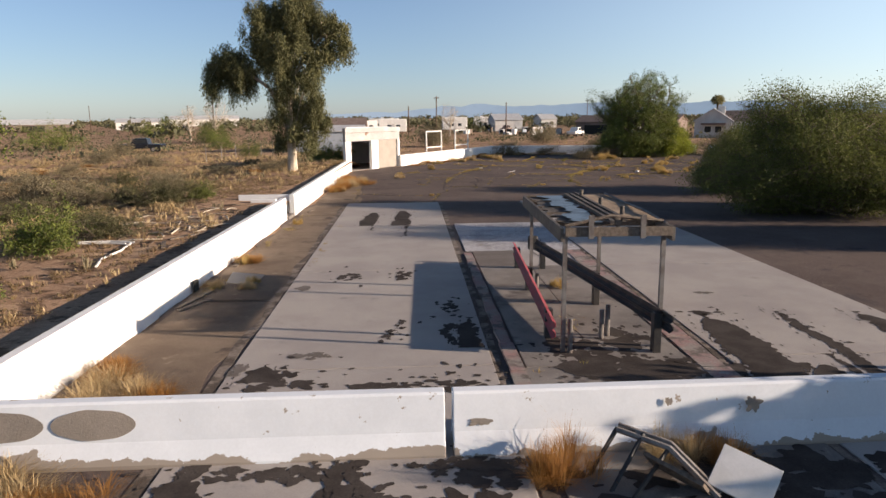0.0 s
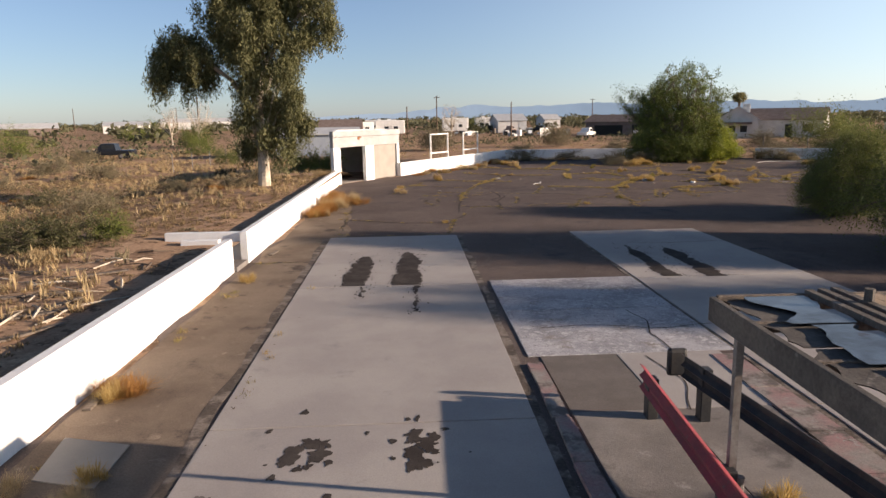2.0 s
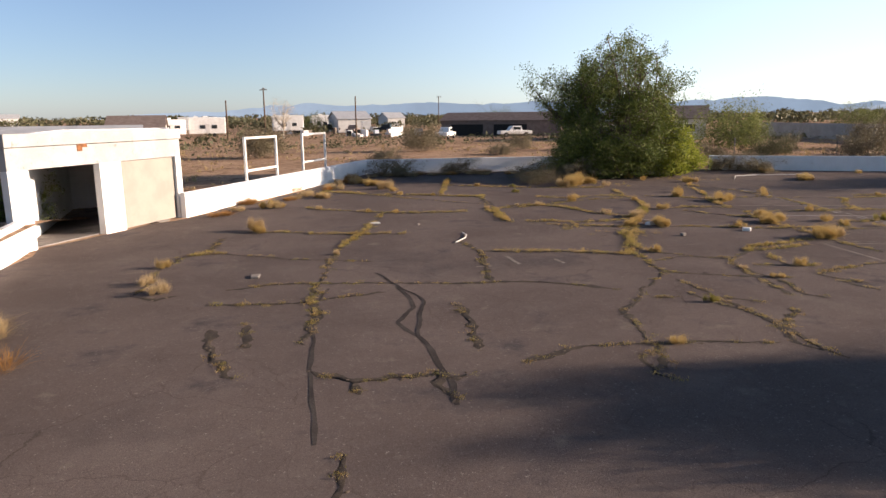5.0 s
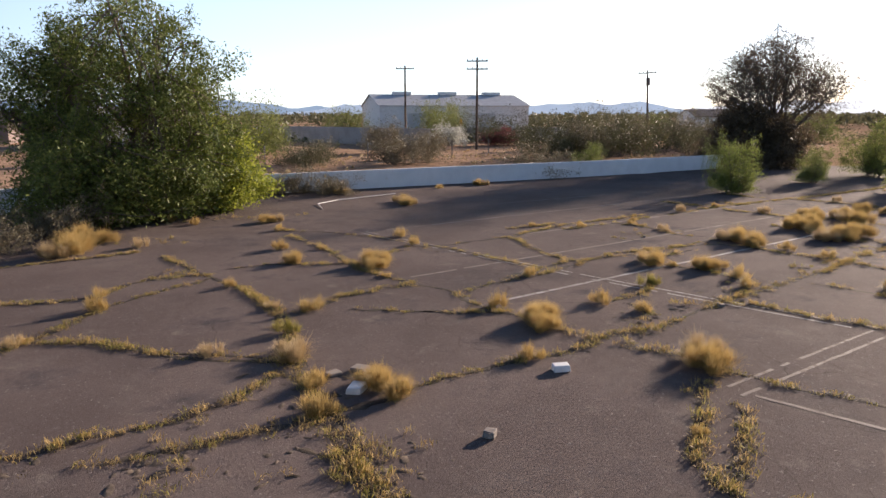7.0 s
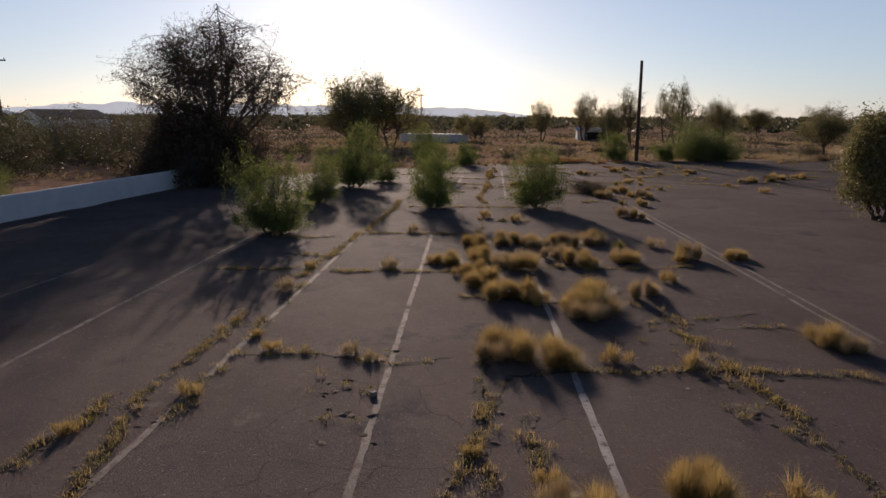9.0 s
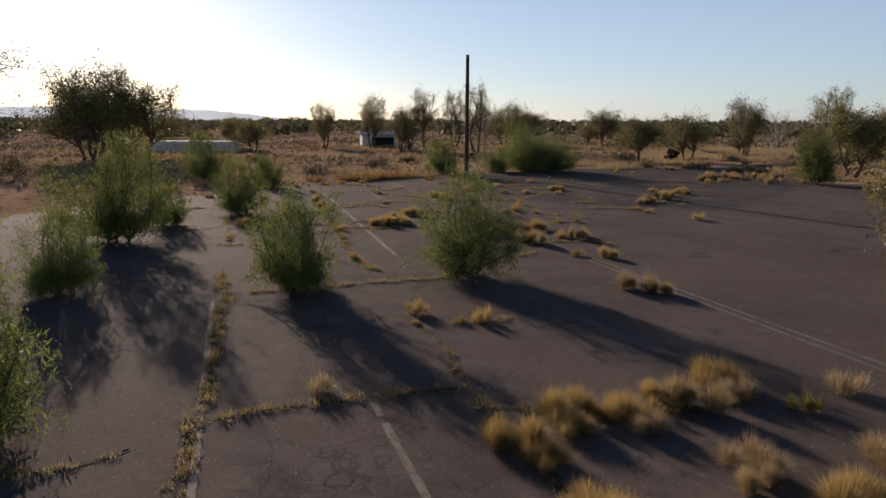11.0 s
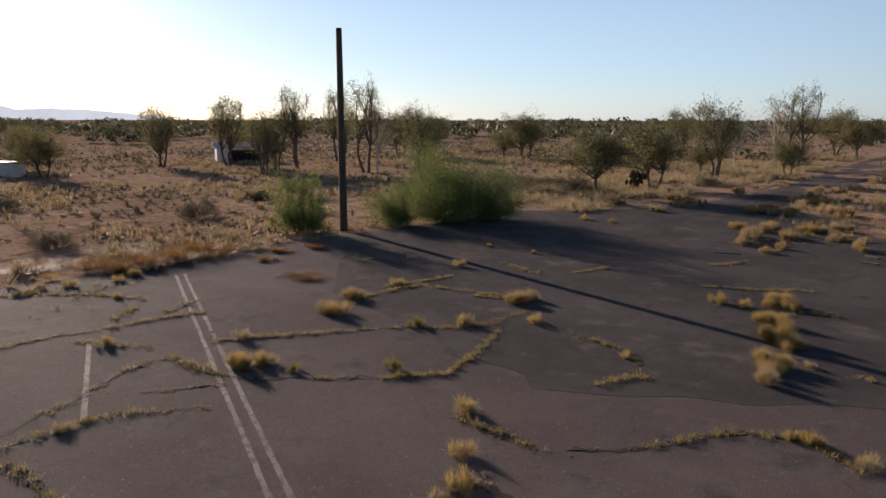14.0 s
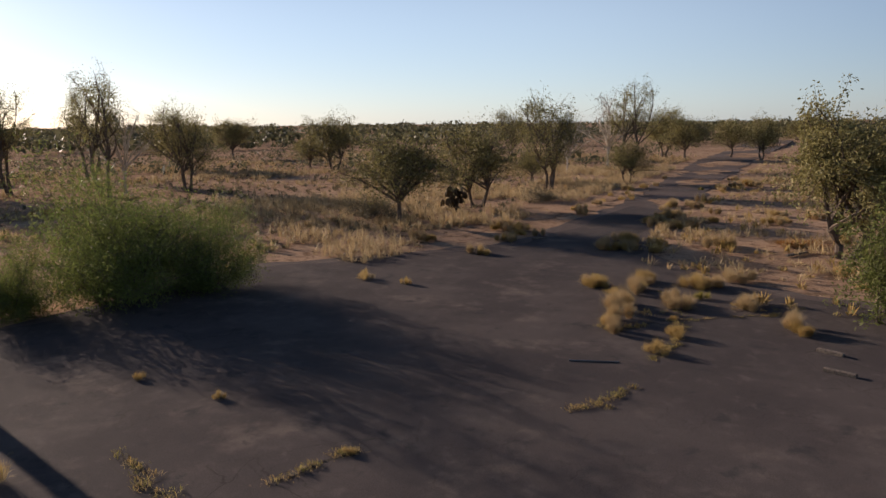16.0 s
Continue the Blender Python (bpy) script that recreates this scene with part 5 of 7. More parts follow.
crack(57.3, 9.7, 56.4, 8.3, 55.0, 7.3, 54.1, 6.6)
crack(56.1, 8.4, 55.9, 9.9, 56.1, 11.2)
crack(56.8, 14.3, 56.3, 13.8, 56.0, 12.8)
crack(-2.6, 36.5, 0.0, 35.3, 2.0, 35.1)
crack(1.8, 32.6, 2.0, 35.2, 2.7, 37.7)
crack(-2.1, 33.6, -2.3, 36.5, -2.4, 39.3)
crack(-2.5, 32.8, 0.2, 32.1, 2.1, 32.2)
crack(-4.3, 28.1, -2.2, 28.0)
crack(69.4, 31.5, 67.9, 29.7, 66.2, 29.0)
crack(7.3, 62.5, 9.6, 59.3, 11.2, 57.6)
crack(17.5, 53.4, 18.9, 51.0)
crack(13.7, 44.5, 14.9, 44.1)
crack(14.7, 45.4, 14.4, 44.2)
crack(47.4, 35.9, 47.4, 34.8, 46.8, 34.1, 46.0, 33.8)
crack(63.8, 31.6, 62.2, 30.7)
crack(64.9, 30.4, 65.5, 29.6)
crack(59.9, 31.9, 59.3, 30.7)
crack(55.1, 28.8, 53.5, 28.9)
crack(21.6, 56.5, 22.8, 56.1)
crack(28.4, 53.8, 29.4, 53.4, 30.1, 53.1)
crack(31.3, 52.6, 32.4, 52.3)
crack(33.6, 51.8, 34.6, 51.4, 34.9, 51.3)
crack(27.5, 55.4, 28.5, 54.8, 29.4, 54.5)
crack(29.4, 44.6, 29.1, 43.4)
crack(27.1, 49.5, 25.9, 49.8, 25.2, 50.0)
crack(63.8, 34.4, 62.8, 34.8, 62.2, 35.1)
crack(64.5, 29.1, 65.1, 28.1)
crack(61.9, 18.7, 60.8, 19.1, 60.3, 19.2)
for x, y, rx, ry, turn, lumps, weeds in ((12.9, 49.7, 0.9, 0.6, -20, 90, 40), (13.4, 50.6, 0.7, 0.5, 0, 40, 16), (13.1, 51.6, 1.0, 0.5, 20, 40, 22), (11.7, 51.3, 0.8, 0.5, 40, 40, 22), (11.0, 52.2, 0.8, 0.5, 30, 34, 18),
                                         (19.8, 48.4, 1.9, 0.5, -17, 130, 40), (23.2, 47.3, 2.2, 0.55, -18, 150, 50), (27.0, 46.1, 2.4, 0.6, -18, 150, 50), (30.6, 45.1, 2.0, 0.7, -15, 110, 44), (16.7, 59.0, 1.2, 0.6, 10, 40, 24),
                                         (18.8, 64.8, 1.6, 0.8, -60, 40, 44), (19.8, 63.2, 1.2, 0.7, -40, 40, 30), (23.6, 65.4, 1.8, 0.6, -30, 40, 44), (25.3, 64.0, 1.4, 0.6, -20, 30, 36), (28.6, 51.4, 1.6, 0.5, -20, 50, 26), (23.9, 56.1, 1.4, 0.4, 50, 40, 20),
                                         (50.2, 35.8, 1.6, 0.9, 60, 90, 60), (55.0, 37.0, 0.9, 0.3, -78, 260, 4), (54.7, 34.5, 1.4, 0.7, 20, 60, 36), (53.3, 39.3, 1.4, 0.6, 60, 60, 40), (71.5, 26.4, 1.6, 0.9, -20, 40, 60), (66.5, 20.5, 2.6, 1.2, 10, 60, 40), (68.0, 29.5, 2.6, 1.2, -40, 60, 60),
                                         (56.9, 8.4, 1.5, 0.6, 60, 30, 26), (54.6, 6.4, 1.5, 0.6, 20, 30, 20), (-3.6, 15.0, 0.3, 1.4, 0, 60, 16), (-3.6, 24.0, 0.25, 3.0, 0, 60, 20), (-1.72, 20.0, 0.12, 6.0, 0, 90, 8), (4.6, 12.2, 0.7, 0.9, 0, 60, 20), (3.0, 9.6, 1.5, 0.3, 0, 50, 8)):
    weed_mat(x, y, rx, ry, turn, lumps, weeds)
tagged(part("crack_debris", arrays("crack_debris", np.array(clod_v), np.array(clod_f), DEBRIS), DEBRIS), "crumbled brown soil and asphalt lumps along the cracks", "rubble", kind="stuff")
tagged(part("crack_soil", arrays("crack_soil", np.array(crack_v), np.array(crack_f), SOIL_SHADE), SOIL_SHADE), "dark soil, debris and painted edge shade filling the pavement cracks", "crack", kind="stuff")


def crack_weeds():
    rng = np.random.default_rng(5)
    w = np.array(weed_roots)
    for name, material, share, h, per, label in (("crack_weeds", GREENISH, 0.4, 0.17, 18, "low green-yellow weeds along the cracks"), ("crack_grass", GOLD, 0.4, 0.2, 18, "short golden grass along the cracks"), ("dead_weeds", DEAD, 0.4, 0.13, 12, "dead brown weeds along the cracks")):
        sel = w[rng.uniform(0, 1, len(w)) < share]
        xy = np.repeat(sel, per, axis=0)
        n = len(xy)
        roots = np.concatenate([xy[:, :2] + rng.normal(0, 0.05, (n, 2)), np.full((n, 1), 0.033)], axis=1)
        az, th = rng.uniform(0, math.tau, n), rng.uniform(0, 1.45, n)
        d = np.stack([np.sin(th) * np.cos(az), np.sin(th) * np.sin(az), np.cos(th) * 0.9 + 0.05], axis=1) * (rng.uniform(0.35, 1.0, n) * xy[:, 2] * h)[:, None]
        v, f = kites(roots, roots + d * 0.5 + np.array([0, 0, 0.1]) * h * np.sin(th)[:, None], roots + d, 0.0045)
        tagged(part(name, arrays(name, v, f, material), material), label, "weeds", kind="stuff")


crack_weeds()
tufts(*crack_tufts)

edge_rng = random.Random(88)
for _ in range(95):
    y = edge_rng.uniform(-34, 10)
    x = edge_rng.choice((edge_rng.gauss(59.6, 0.7), edge_rng.gauss(64.3, 0.6), edge_rng.uniform(52.5, 59.5)))
    if y > 4 and x > 58 or plan_noise(x, y, 0.25, 12) < -0.15:
        continue
    tufts((x, y, edge_rng.uniform(0.3, 0.62)))  # grass over the driveway edges
for _ in range(60):
    x, y = edge_rng.uniform(64, 71), edge_rng.uniform(19, 44)
    if x > 68.5 - 0.28 * (y - 26) + 1.0:
        tufts((x, y, edge_rng.uniform(0.2, 0.4)))
tufts((-3.7, 18.3, 0.4), (-3.7, 37.5, 0.5), (-3.5, 25.6, 0.35), (-2.8, 16.0, 0.3), (-2.4, 42.4, 0.4), (-0.3, 45.9, 0.4))
tufts((1.7, 53.8, 0.5), (2.2, 59.5, 0.5), (4.7, 15.0, 0.35), (4.7, 62.6, 0.5), (7.2, 68.7, 0.5), (7.5, 67.1, 0.6), (8.0, 65.5, 0.6), (8.3, 64.1, 0.4))
tufts((13.7, 61.5, 0.35), (14.3, 51.5, 0.3), (14.4, 53.7, 0.3), (14.7, 50.5, 0.5), (14.9, 52.6, 0.45), (14.9, 57.6, 0.4), (15.5, 58.5, 0.3), (15.9, 53.5, 0.4), (16.9, 49.4, 0.35), (17.1, 54.2, 0.4), (17.5, 56.9, 0.3), (17.7, 63.3, 0.8), (18.0, 47.1, 0.6), (18.4, 64.5, 0.8))
tufts((18.8, 50.2, 0.6), (19.1, 62.6, 0.4), (19.2, 51.3, 0.4), (19.9, 68.9, 0.7), (20.0, 57.5, 0.45))
tufts((20.5, 49.7, 0.4), (20.9, 55.7, 0.6), (21.1, 59.1, 0.4), (22.4, 66.0, 0.4), (22.5, 64.8, 0.4), (22.6, 49.3, 0.4), (23.5, 47.4, 0.35), (23.6, 56.4, 0.35), (24.2, 63.1, 0.5), (24.3, 47.7, 0.4), (24.4, 57.5, 0.4), (24.7, 48.6, 0.5), (24.7, 44.4, 0.5), (24.7, 49.8, 0.5))
tufts((27.9, 46.2, 0.3), (28.1, 43.3, 0.5), (28.4, 47.3, 0.4), (28.9, 48.5, 0.65), (29.6, 48.7, 0.6))
tufts((30.1, 51.1, 0.3), (30.5, 61.6, 0.5), (30.7, 52.3, 0.25), (31.1, 46.1, 0.7), (31.4, 62.5, 0.6), (31.6, 44.6, 0.5), (31.7, 45.8, 0.8), (32.1, 66.6, 0.5), (32.4, 47.0, 0.6), (32.4, 47.6, 0.6), (32.6, 43.1, 0.4), (33.7, 47.3, 0.6), (34.2, 40.0, 0.5), (34.5, 51.7, 0.4))
tufts((34.7, 42.9, 0.6), (34.7, 41.0, 0.6), (34.8, 47.1, 0.5), (34.8, 45.8, 0.7), (35.1, 44.3, 0.6), (36.0, 49.0, 0.4), (36.1, 44.3, 0.5), (36.1, 47.3, 0.5), (36.2, 46.4, 0.6), (36.4, 40.9, 0.4), (36.5, 42.0, 0.4), (36.6, 64.1, 0.4), (37.4, 43.2, 0.6), (37.8, 42.1, 0.6))
tufts((37.9, 44.2, 0.5), (38.1, 45.8, 0.55), (38.4, 44.8, 0.55), (39.0, 63.2, 0.5))
tufts((41.1, 46.9, 0.35), (41.9, 38.2, 0.6), (42.3, 42.7, 0.4), (43.5, 43.3, 0.4), (44.8, 35.6, 0.45), (45.4, 36.1, 0.35), (47.4, 26.5, 0.4), (47.4, 33.8, 0.5), (47.5, 35.6, 0.6), (47.9, 34.1, 0.4), (48.4, 35.5, 0.5), (49.5, 33.5, 0.55), (49.8, 26.2, 0.3), (49.9, 30.9, 0.3))
tufts((50.6, 25.9, 0.3), (51.9, 23.8, 0.45), (52.2, 22.9, 0.5), (52.4, -5.6, 0.6), (52.5, 21.1, 0.6), (52.5, 30.3, 0.3), (52.7, 31.7, 0.4), (52.9, 19.9, 0.5), (53.4, 17.9, 0.5), (53.4, -11.9, 0.6), (53.6, 37.1, 0.6), (53.6, 30.4, 0.4), (53.7, 7.6, 0.55), (53.7, 36.5, 0.5))
tufts((54.0, 18.8, 0.35), (54.2, 29.8, 0.35), (54.4, 36.2, 0.5), (54.5, 24.4, 0.2), (54.7, 6.3, 0.5), (54.7, 18.8, 0.4), (54.7, 32.5, 0.25), (55.0, -9.3, 0.6), (55.1, 34.7, 0.55), (55.2, 28.6, 0.35), (55.2, 33.5, 0.3), (56.0, 9.5, 0.4), (56.1, 10.8, 0.4), (56.3, 4.5, 0.6))
tufts((56.4, 6.9, 0.6), (56.6, 41.3, 0.5), (56.8, -2.2, 0.6), (57.3, 8.7, 0.5), (57.3, 9.7, 0.45), (57.3, 23.6, 0.35), (57.5, 28.0, 0.35), (57.6, 7.8, 0.6), (57.8, 4.4, 0.5), (58.2, -28.8, 0.8), (58.5, -1.4, 0.4), (58.5, 24.9, 0.4), (58.6, 22.4, 0.5), (58.8, 5.7, 0.5))
tufts((58.8, 29.4, 0.25), (59.2, 25.7, 0.4), (59.7, 30.0, 0.5), (59.8, 36.4, 0.45), (59.9, -2.0, 0.6))
tufts((61.3, 26.4, 0.5), (61.7, 35.6, 0.45), (62.2, 16.6, 0.2), (62.2, 25.1, 0.45), (62.7, 20.1, 0.35), (63.9, 7.8, 0.3), (64.2, 16.6, 0.2), (64.2, 2.6, 0.5), (64.8, -2.9, 0.6), (65.3, 7.8, 0.4), (65.6, 33.7, 0.3), (67.3, 1.5, 0.6))


def join_low_tufts():
    """The many low tufts of one kind as one piece of grass."""
    for k, label in ((0, "low golden grass in the pavement cracks"), (1, "low golden bunchgrass in the pavement cracks"), (2, "low dry straw grass in the pavement cracks"), (4, "low green-yellow weeds in the pavement cracks")):
        me = SMALL_TUFT[k]
        co = np.empty(len(me.vertices) * 3, dtype=np.float32)
        me.vertices.foreach_get("co", co)
        co = np.concatenate([co.reshape(-1, 3), np.ones((len(me.vertices), 1), dtype=np.float32)], axis=1)
        v = np.concatenate([(co @ np.array(m, dtype=np.float32).T)[:, :3] for j, m in low_tufts if j == k])
        tagged(part("low_grass", arrays("low_grass", v, np.arange(len(v)).reshape(-1, 4), me.materials[0]), me.materials[0]), label, "grass", kind="stuff")


join_low_tufts()


# ---- pump canopy, rails and small things at the station ----
OLDBEAM = surface("sooty_weathered_beam", (0.075, 0.066, 0.06), (0.13, 0.115, 0.10), 2.0, 0.85, 0.5, 25.0, grain=0.35, layers=(((0.20, 0.18, 0.16), 5.0, 0.6, 0.7),))


def canopy_thing():
    c = thing("pump_canopy", pose(0, 0, 0.06), "ruined pump canopy with torn metal roof on steel posts", "canopy")
    for x, y in ((4.0, 10.4), (5.76, 10.62), (4.08, 14.85), (5.38, 13.6)):
        part("post", Shape().box(x - 0.036, y - 0.036, 0, x + 0.036, y + 0.036, 2.1), STEEL, c)
    x0, x1, y0, y1, z = 3.94, 5.84, 10.36, 15.2, 2.08
    for x in (x0, x1):
        part("side_beam", Shape().box(x - 0.03, y0, z - 0.12, x + 0.03, y1, z + 0.12), OLDBEAM, c, bevel=0.006)
    for y in (y0, y1):
        part("end_beam", Shape().box(x0 + 0.05, y - 0.03, z - 0.03, x1 - 0.03, y + 0.03, z + 0.13), TIMBER, c, bevel=0.006)
    for y in (11.3, 12.4, 13.4, 14.4):
        part("rafter", Shape().box(x0 + 0.05, y - 0.02, z, x1 - 0.03, y + 0.02, z + 0.1), TIMBER, c)
    for x in (4.42, 5.3):
        part("stud", Shape().box(x - 0.045, y0 - 0.07, z - 0.06, x + 0.045, y0 - 0.03, z + 0.34), STEEL, c)
    part("strut", Shape().box(4.86, y0 + 0.04, z + 0.1, 4.94, y0 + 0.1, z + 0.28), TIMBER, c)
    part("brace", Shape().tube([(4.0, 10.44, z + 0.14), (4.8, 10.5, z + 0.3), (5.7, 10.5, z + 0.2)], 0.03, 4), TIMBER, c)
    # torn sheet: strips of zinc with ragged edges and gaps, dark lining showing between
    r = random.Random(12)

    def torn(xa, xb, ya, yb, bite):
        n = 16
        return ([(xa + bite * abs(plan_noise(xa, ya + (yb - ya) * i / n, 2.3, 3)) * 1.6 + 0.03 * r.random(), ya + (yb - ya) * i / n) for i in range(n + 1)] + [(xb - bite * abs(plan_noise(xb, yb - (yb - ya) * i / n, 2.3, 7)) * 1.6 - 0.03 * r.random(), yb - (yb - ya) * i / n) for i in range(n + 1)])

    for ya, yb, bite in ((11.0, 12.5, 0.35), (12.6, 13.7, 0.3), (13.75, 15.15, 0.2)):
        part("lining", Shape().prism(torn(3.98, 4.86, ya, yb, bite), z + 0.075, z + 0.085), OLDBEAM, c, "dark torn roof lining")
    for xa, xb, ya, yb, bite in ((4.2, 4.84, 10.95, 12.1, 0.2), (4.36, 4.86, 12.15, 13.2, 0.24), (4.25, 4.86, 13.25, 14.2, 0.26), (4.2, 4.86, 14.25, 15.15, 0.2)):
        part("zinc_sheet", Shape().prism(torn(xa, xb, ya, yb, bite), z + 0.12, z + 0.124), SHEETMETAL, c, "torn pale zinc sheet")
    for k in range(3):
        x = 4.9 + 0.13 * k
        part("batten", Shape().box(x, 10.9 + 0.1 * k, z + 0.1, x + 0.07, 15.25, z + 0.16 + 0.01 * k), OLDBEAM, c)
    for k in range(4):
        x = 5.3 + 0.14 * k
        ya = 11.0 + r.uniform(0, 0.4)
        part("roof_board", Shape().box(x, ya, z + 0.11 + r.uniform(0, 0.012), x + 0.135, 15.25 - r.uniform(0, 0.3), z + 0.135), BOARD, c)
    for x, yy in ((5.35, 11.8), (5.28, 13.2), (5.2, 14.7)):
        part("stub_pipe", Shape().tube([(x, yy, z + 0.13), (x, yy, z + 0.3)], 0.045, 8), OLDBEAM, c)
    part("bent_flashing", Shape().tube([(5.76, 10.5, z + 0.16), (5.8, 12.0, z + 0.2), (5.86, 13.6, z + 0.15), (5.84, 15.1, z + 0.17)], 0.025, 4), STEEL, c)


def guard_rail(name, a, b, z, material, label, posts, flare=False, dip=0.0):
    """A W-profile rail on stub posts from a to b."""
    ob = thing(name, pose(0, 0, 0.05), label, "guard rail")
    a, b = Vector((*a, z)), Vector((*b, z + dip))
    d = (b - a).normalized()
    n = Vector((d.y, -d.x, 0)).normalized()
    prof = [(0, -0.16), (0.06, -0.12), (0.06, -0.05), (0.0, 0.0), (0.06, 0.05), (0.06, 0.12), (0, 0.16)]
    s = Shape()
    steps = 8
    for i in range(steps + 1):
        p = a.lerp(b, i / steps)
        for u, w in prof:
            s.v.append(tuple(p + n * u + Vector((0, 0, w))))
        for u, w in reversed(prof):
            s.v.append(tuple(p + n * (u - 0.012) + Vector((0, 0, w))))
    k = 2 * len(prof)
    for i in range(steps):
        s.f += [(i * k + j, (i + 1) * k + j, (i + 1) * k + (j + 1) % k, i * k + (j + 1) % k) for j in range(k)]
    s.f += [tuple(range(k)), tuple(range(steps * k, steps * k + k))[::-1]]
    part("rail", s, material, ob)
    for x, y in posts:
        part("post", Shape().box(x - 0.07, y - 0.09, 0, x + 0.07, y + 0.09, z + 0.1), DARKSTEEL, ob, bevel=0.01)
    if flare:
        e = b + d * 0.12
        part("end_plate", Shape().box(e.x - 0.14, e.y - 0.05, e.z - 0.2, e.x + 0.14, e.y + 0.06, e.z + 0.2), DARKSTEEL, ob, bevel=0.05)


canopy_thing()
guard_rail("guard_rail", (3.78, 10.2), (3.95, 17.4), 0.47, REDPAINT, "red painted steel guard rail beside the pump island", ((3.88, 11.2), (4.02, 14.8), (4.05, 17.2)), dip=0.06)
guard_rail("guard_rail", (5.72, 9.95), (4.55, 17.5), 0.62, DARKSTEEL, "black painted steel guard rail on stub posts", ((5.62, 10.35), (5.3, 13.45), (4.72, 17.1)), flare=True)
for x, y, h in ((4.12, 10.35, 0.62), (4.85, 11.1, 0.55), (5.0, 11.25, 0.6), (4.25, 15.0, 0.35)):
    tagged(part("pipe_stub", Shape().tube([(0, 0, 0), (0, 0, h)], 0.045, 10), STEEL, at=pose(x, y, 0.055)), "grey steel pipe stub in the island", "pipe", "pipe stubs")


def blotch(x, y, rx, ry, material, name, label, seed, z=0.054, holes=0.5, spots=0):
    """A flat stain built up of ragged overlapping blobs, with loose flecks round it."""
    r = random.Random(seed)
    s = Shape()
    level = z + 0.0003 * (seed % 9)

    def blob(cx, cy, q, long, n=22):
        nonlocal level
        level += 0.00004
        o = r.uniform(0, 50)
        turn = r.uniform(-0.5, 0.5) + (math.pi / 2 if ry > rx else 0)
        pts = []
        for i in range(n):
            a = i * math.tau / n
            k = q * (0.85 + 0.75 * noise.noise(Vector((1.3 * math.cos(a) + o, 1.3 * math.sin(a), seed))) + 0.35 * noise.noise(Vector((4 * math.cos(a) + o, 4 * math.sin(a), seed))))
            u, w = k * math.cos(a) * long, k * math.sin(a)
            pts.append((cx + u * math.cos(turn) - w * math.sin(turn), cy + u * math.sin(turn) + w * math.cos(turn), level))
        s.add(pts, [tuple(range(n))])

    small = min(rx, ry)
    count = max(5, int(9 * max(rx, ry) / small * (0.6 + 0.6 * (1 - holes))))
    for _ in range(count):
        a, d = r.uniform(0, math.tau), math.sqrt(r.random()) * 0.85
        blob(x + rx * d * math.cos(a), y + ry * d * math.sin(a), small * r.uniform(0.22, 0.5), r.uniform(1.0, 1.8))
    for _ in range(spots):
        blob(x + r.gauss(0, rx * 1.1), y + r.gauss(0, ry * 1.1), r.uniform(0.015, 0.07), r.uniform(1, 2), 9)
    tagged(part(name, s, material), label, "stain", kind="structure")


def tar_streak(x0, x1, y0, y1, seed, taper=0.0, teeth=0.14):
    """Oil and tar dropped along a wheel track: a solid band, ragged to both sides, thinning out at its far end."""
    r = random.Random(seed)
    s, n = Shape(), int(abs(y1 - y0) / 0.05)
    left, right = [], []
    for i in range(n + 1):
        u = i / n
        y = y0 + (y1 - y0) * u
        thin = (x1 - x0) * 0.5 * taper * u
        fade = max(0.0, (u - 0.72) / 0.28) * (x1 - x0) * (0.3 + 0.22 * plan_noise(u * 9, seed, 1.0, 2))
        bite = [teeth * (0.9 * plan_noise(k, y, 0.9, seed + k) + 1.1 * max(0.0, plan_noise(k, y, 6.0, seed + 3 + k))) + 0.06 * r.random() ** 3 for k in (0, 7)]
        left.append((x0 + thin + fade + bite[0], y, 0.0548))
        right.append((x1 - thin - fade - bite[1], y, 0.0548))
    s.v = left + right
    s.f = [(i, n + 1 + i, n + 2 + i, i + 1) for i in range(n)]
    for _ in range(int(16 * abs(y1 - y0))):
        y = y0 + (y1 - y0) * r.uniform(-0.06, 1.12)
        x = r.choice((x0, x1)) + r.gauss(0, 0.1)
        q, h = r.uniform(0.006, 0.024), r.uniform(0.02, 0.09)
        z = 0.0549 + 0.0004 * r.random()
        s.add([(x - q, y + r.gauss(0, 0.02), z), (x, y - h, z), (x + q, y + r.gauss(0, 0.02), z), (x + r.gauss(0, 0.01), y + h, z)], [(0, 1, 2, 3)])
    tagged(part("tar_stain", s, TAR), STAIN, "stain", kind="structure")


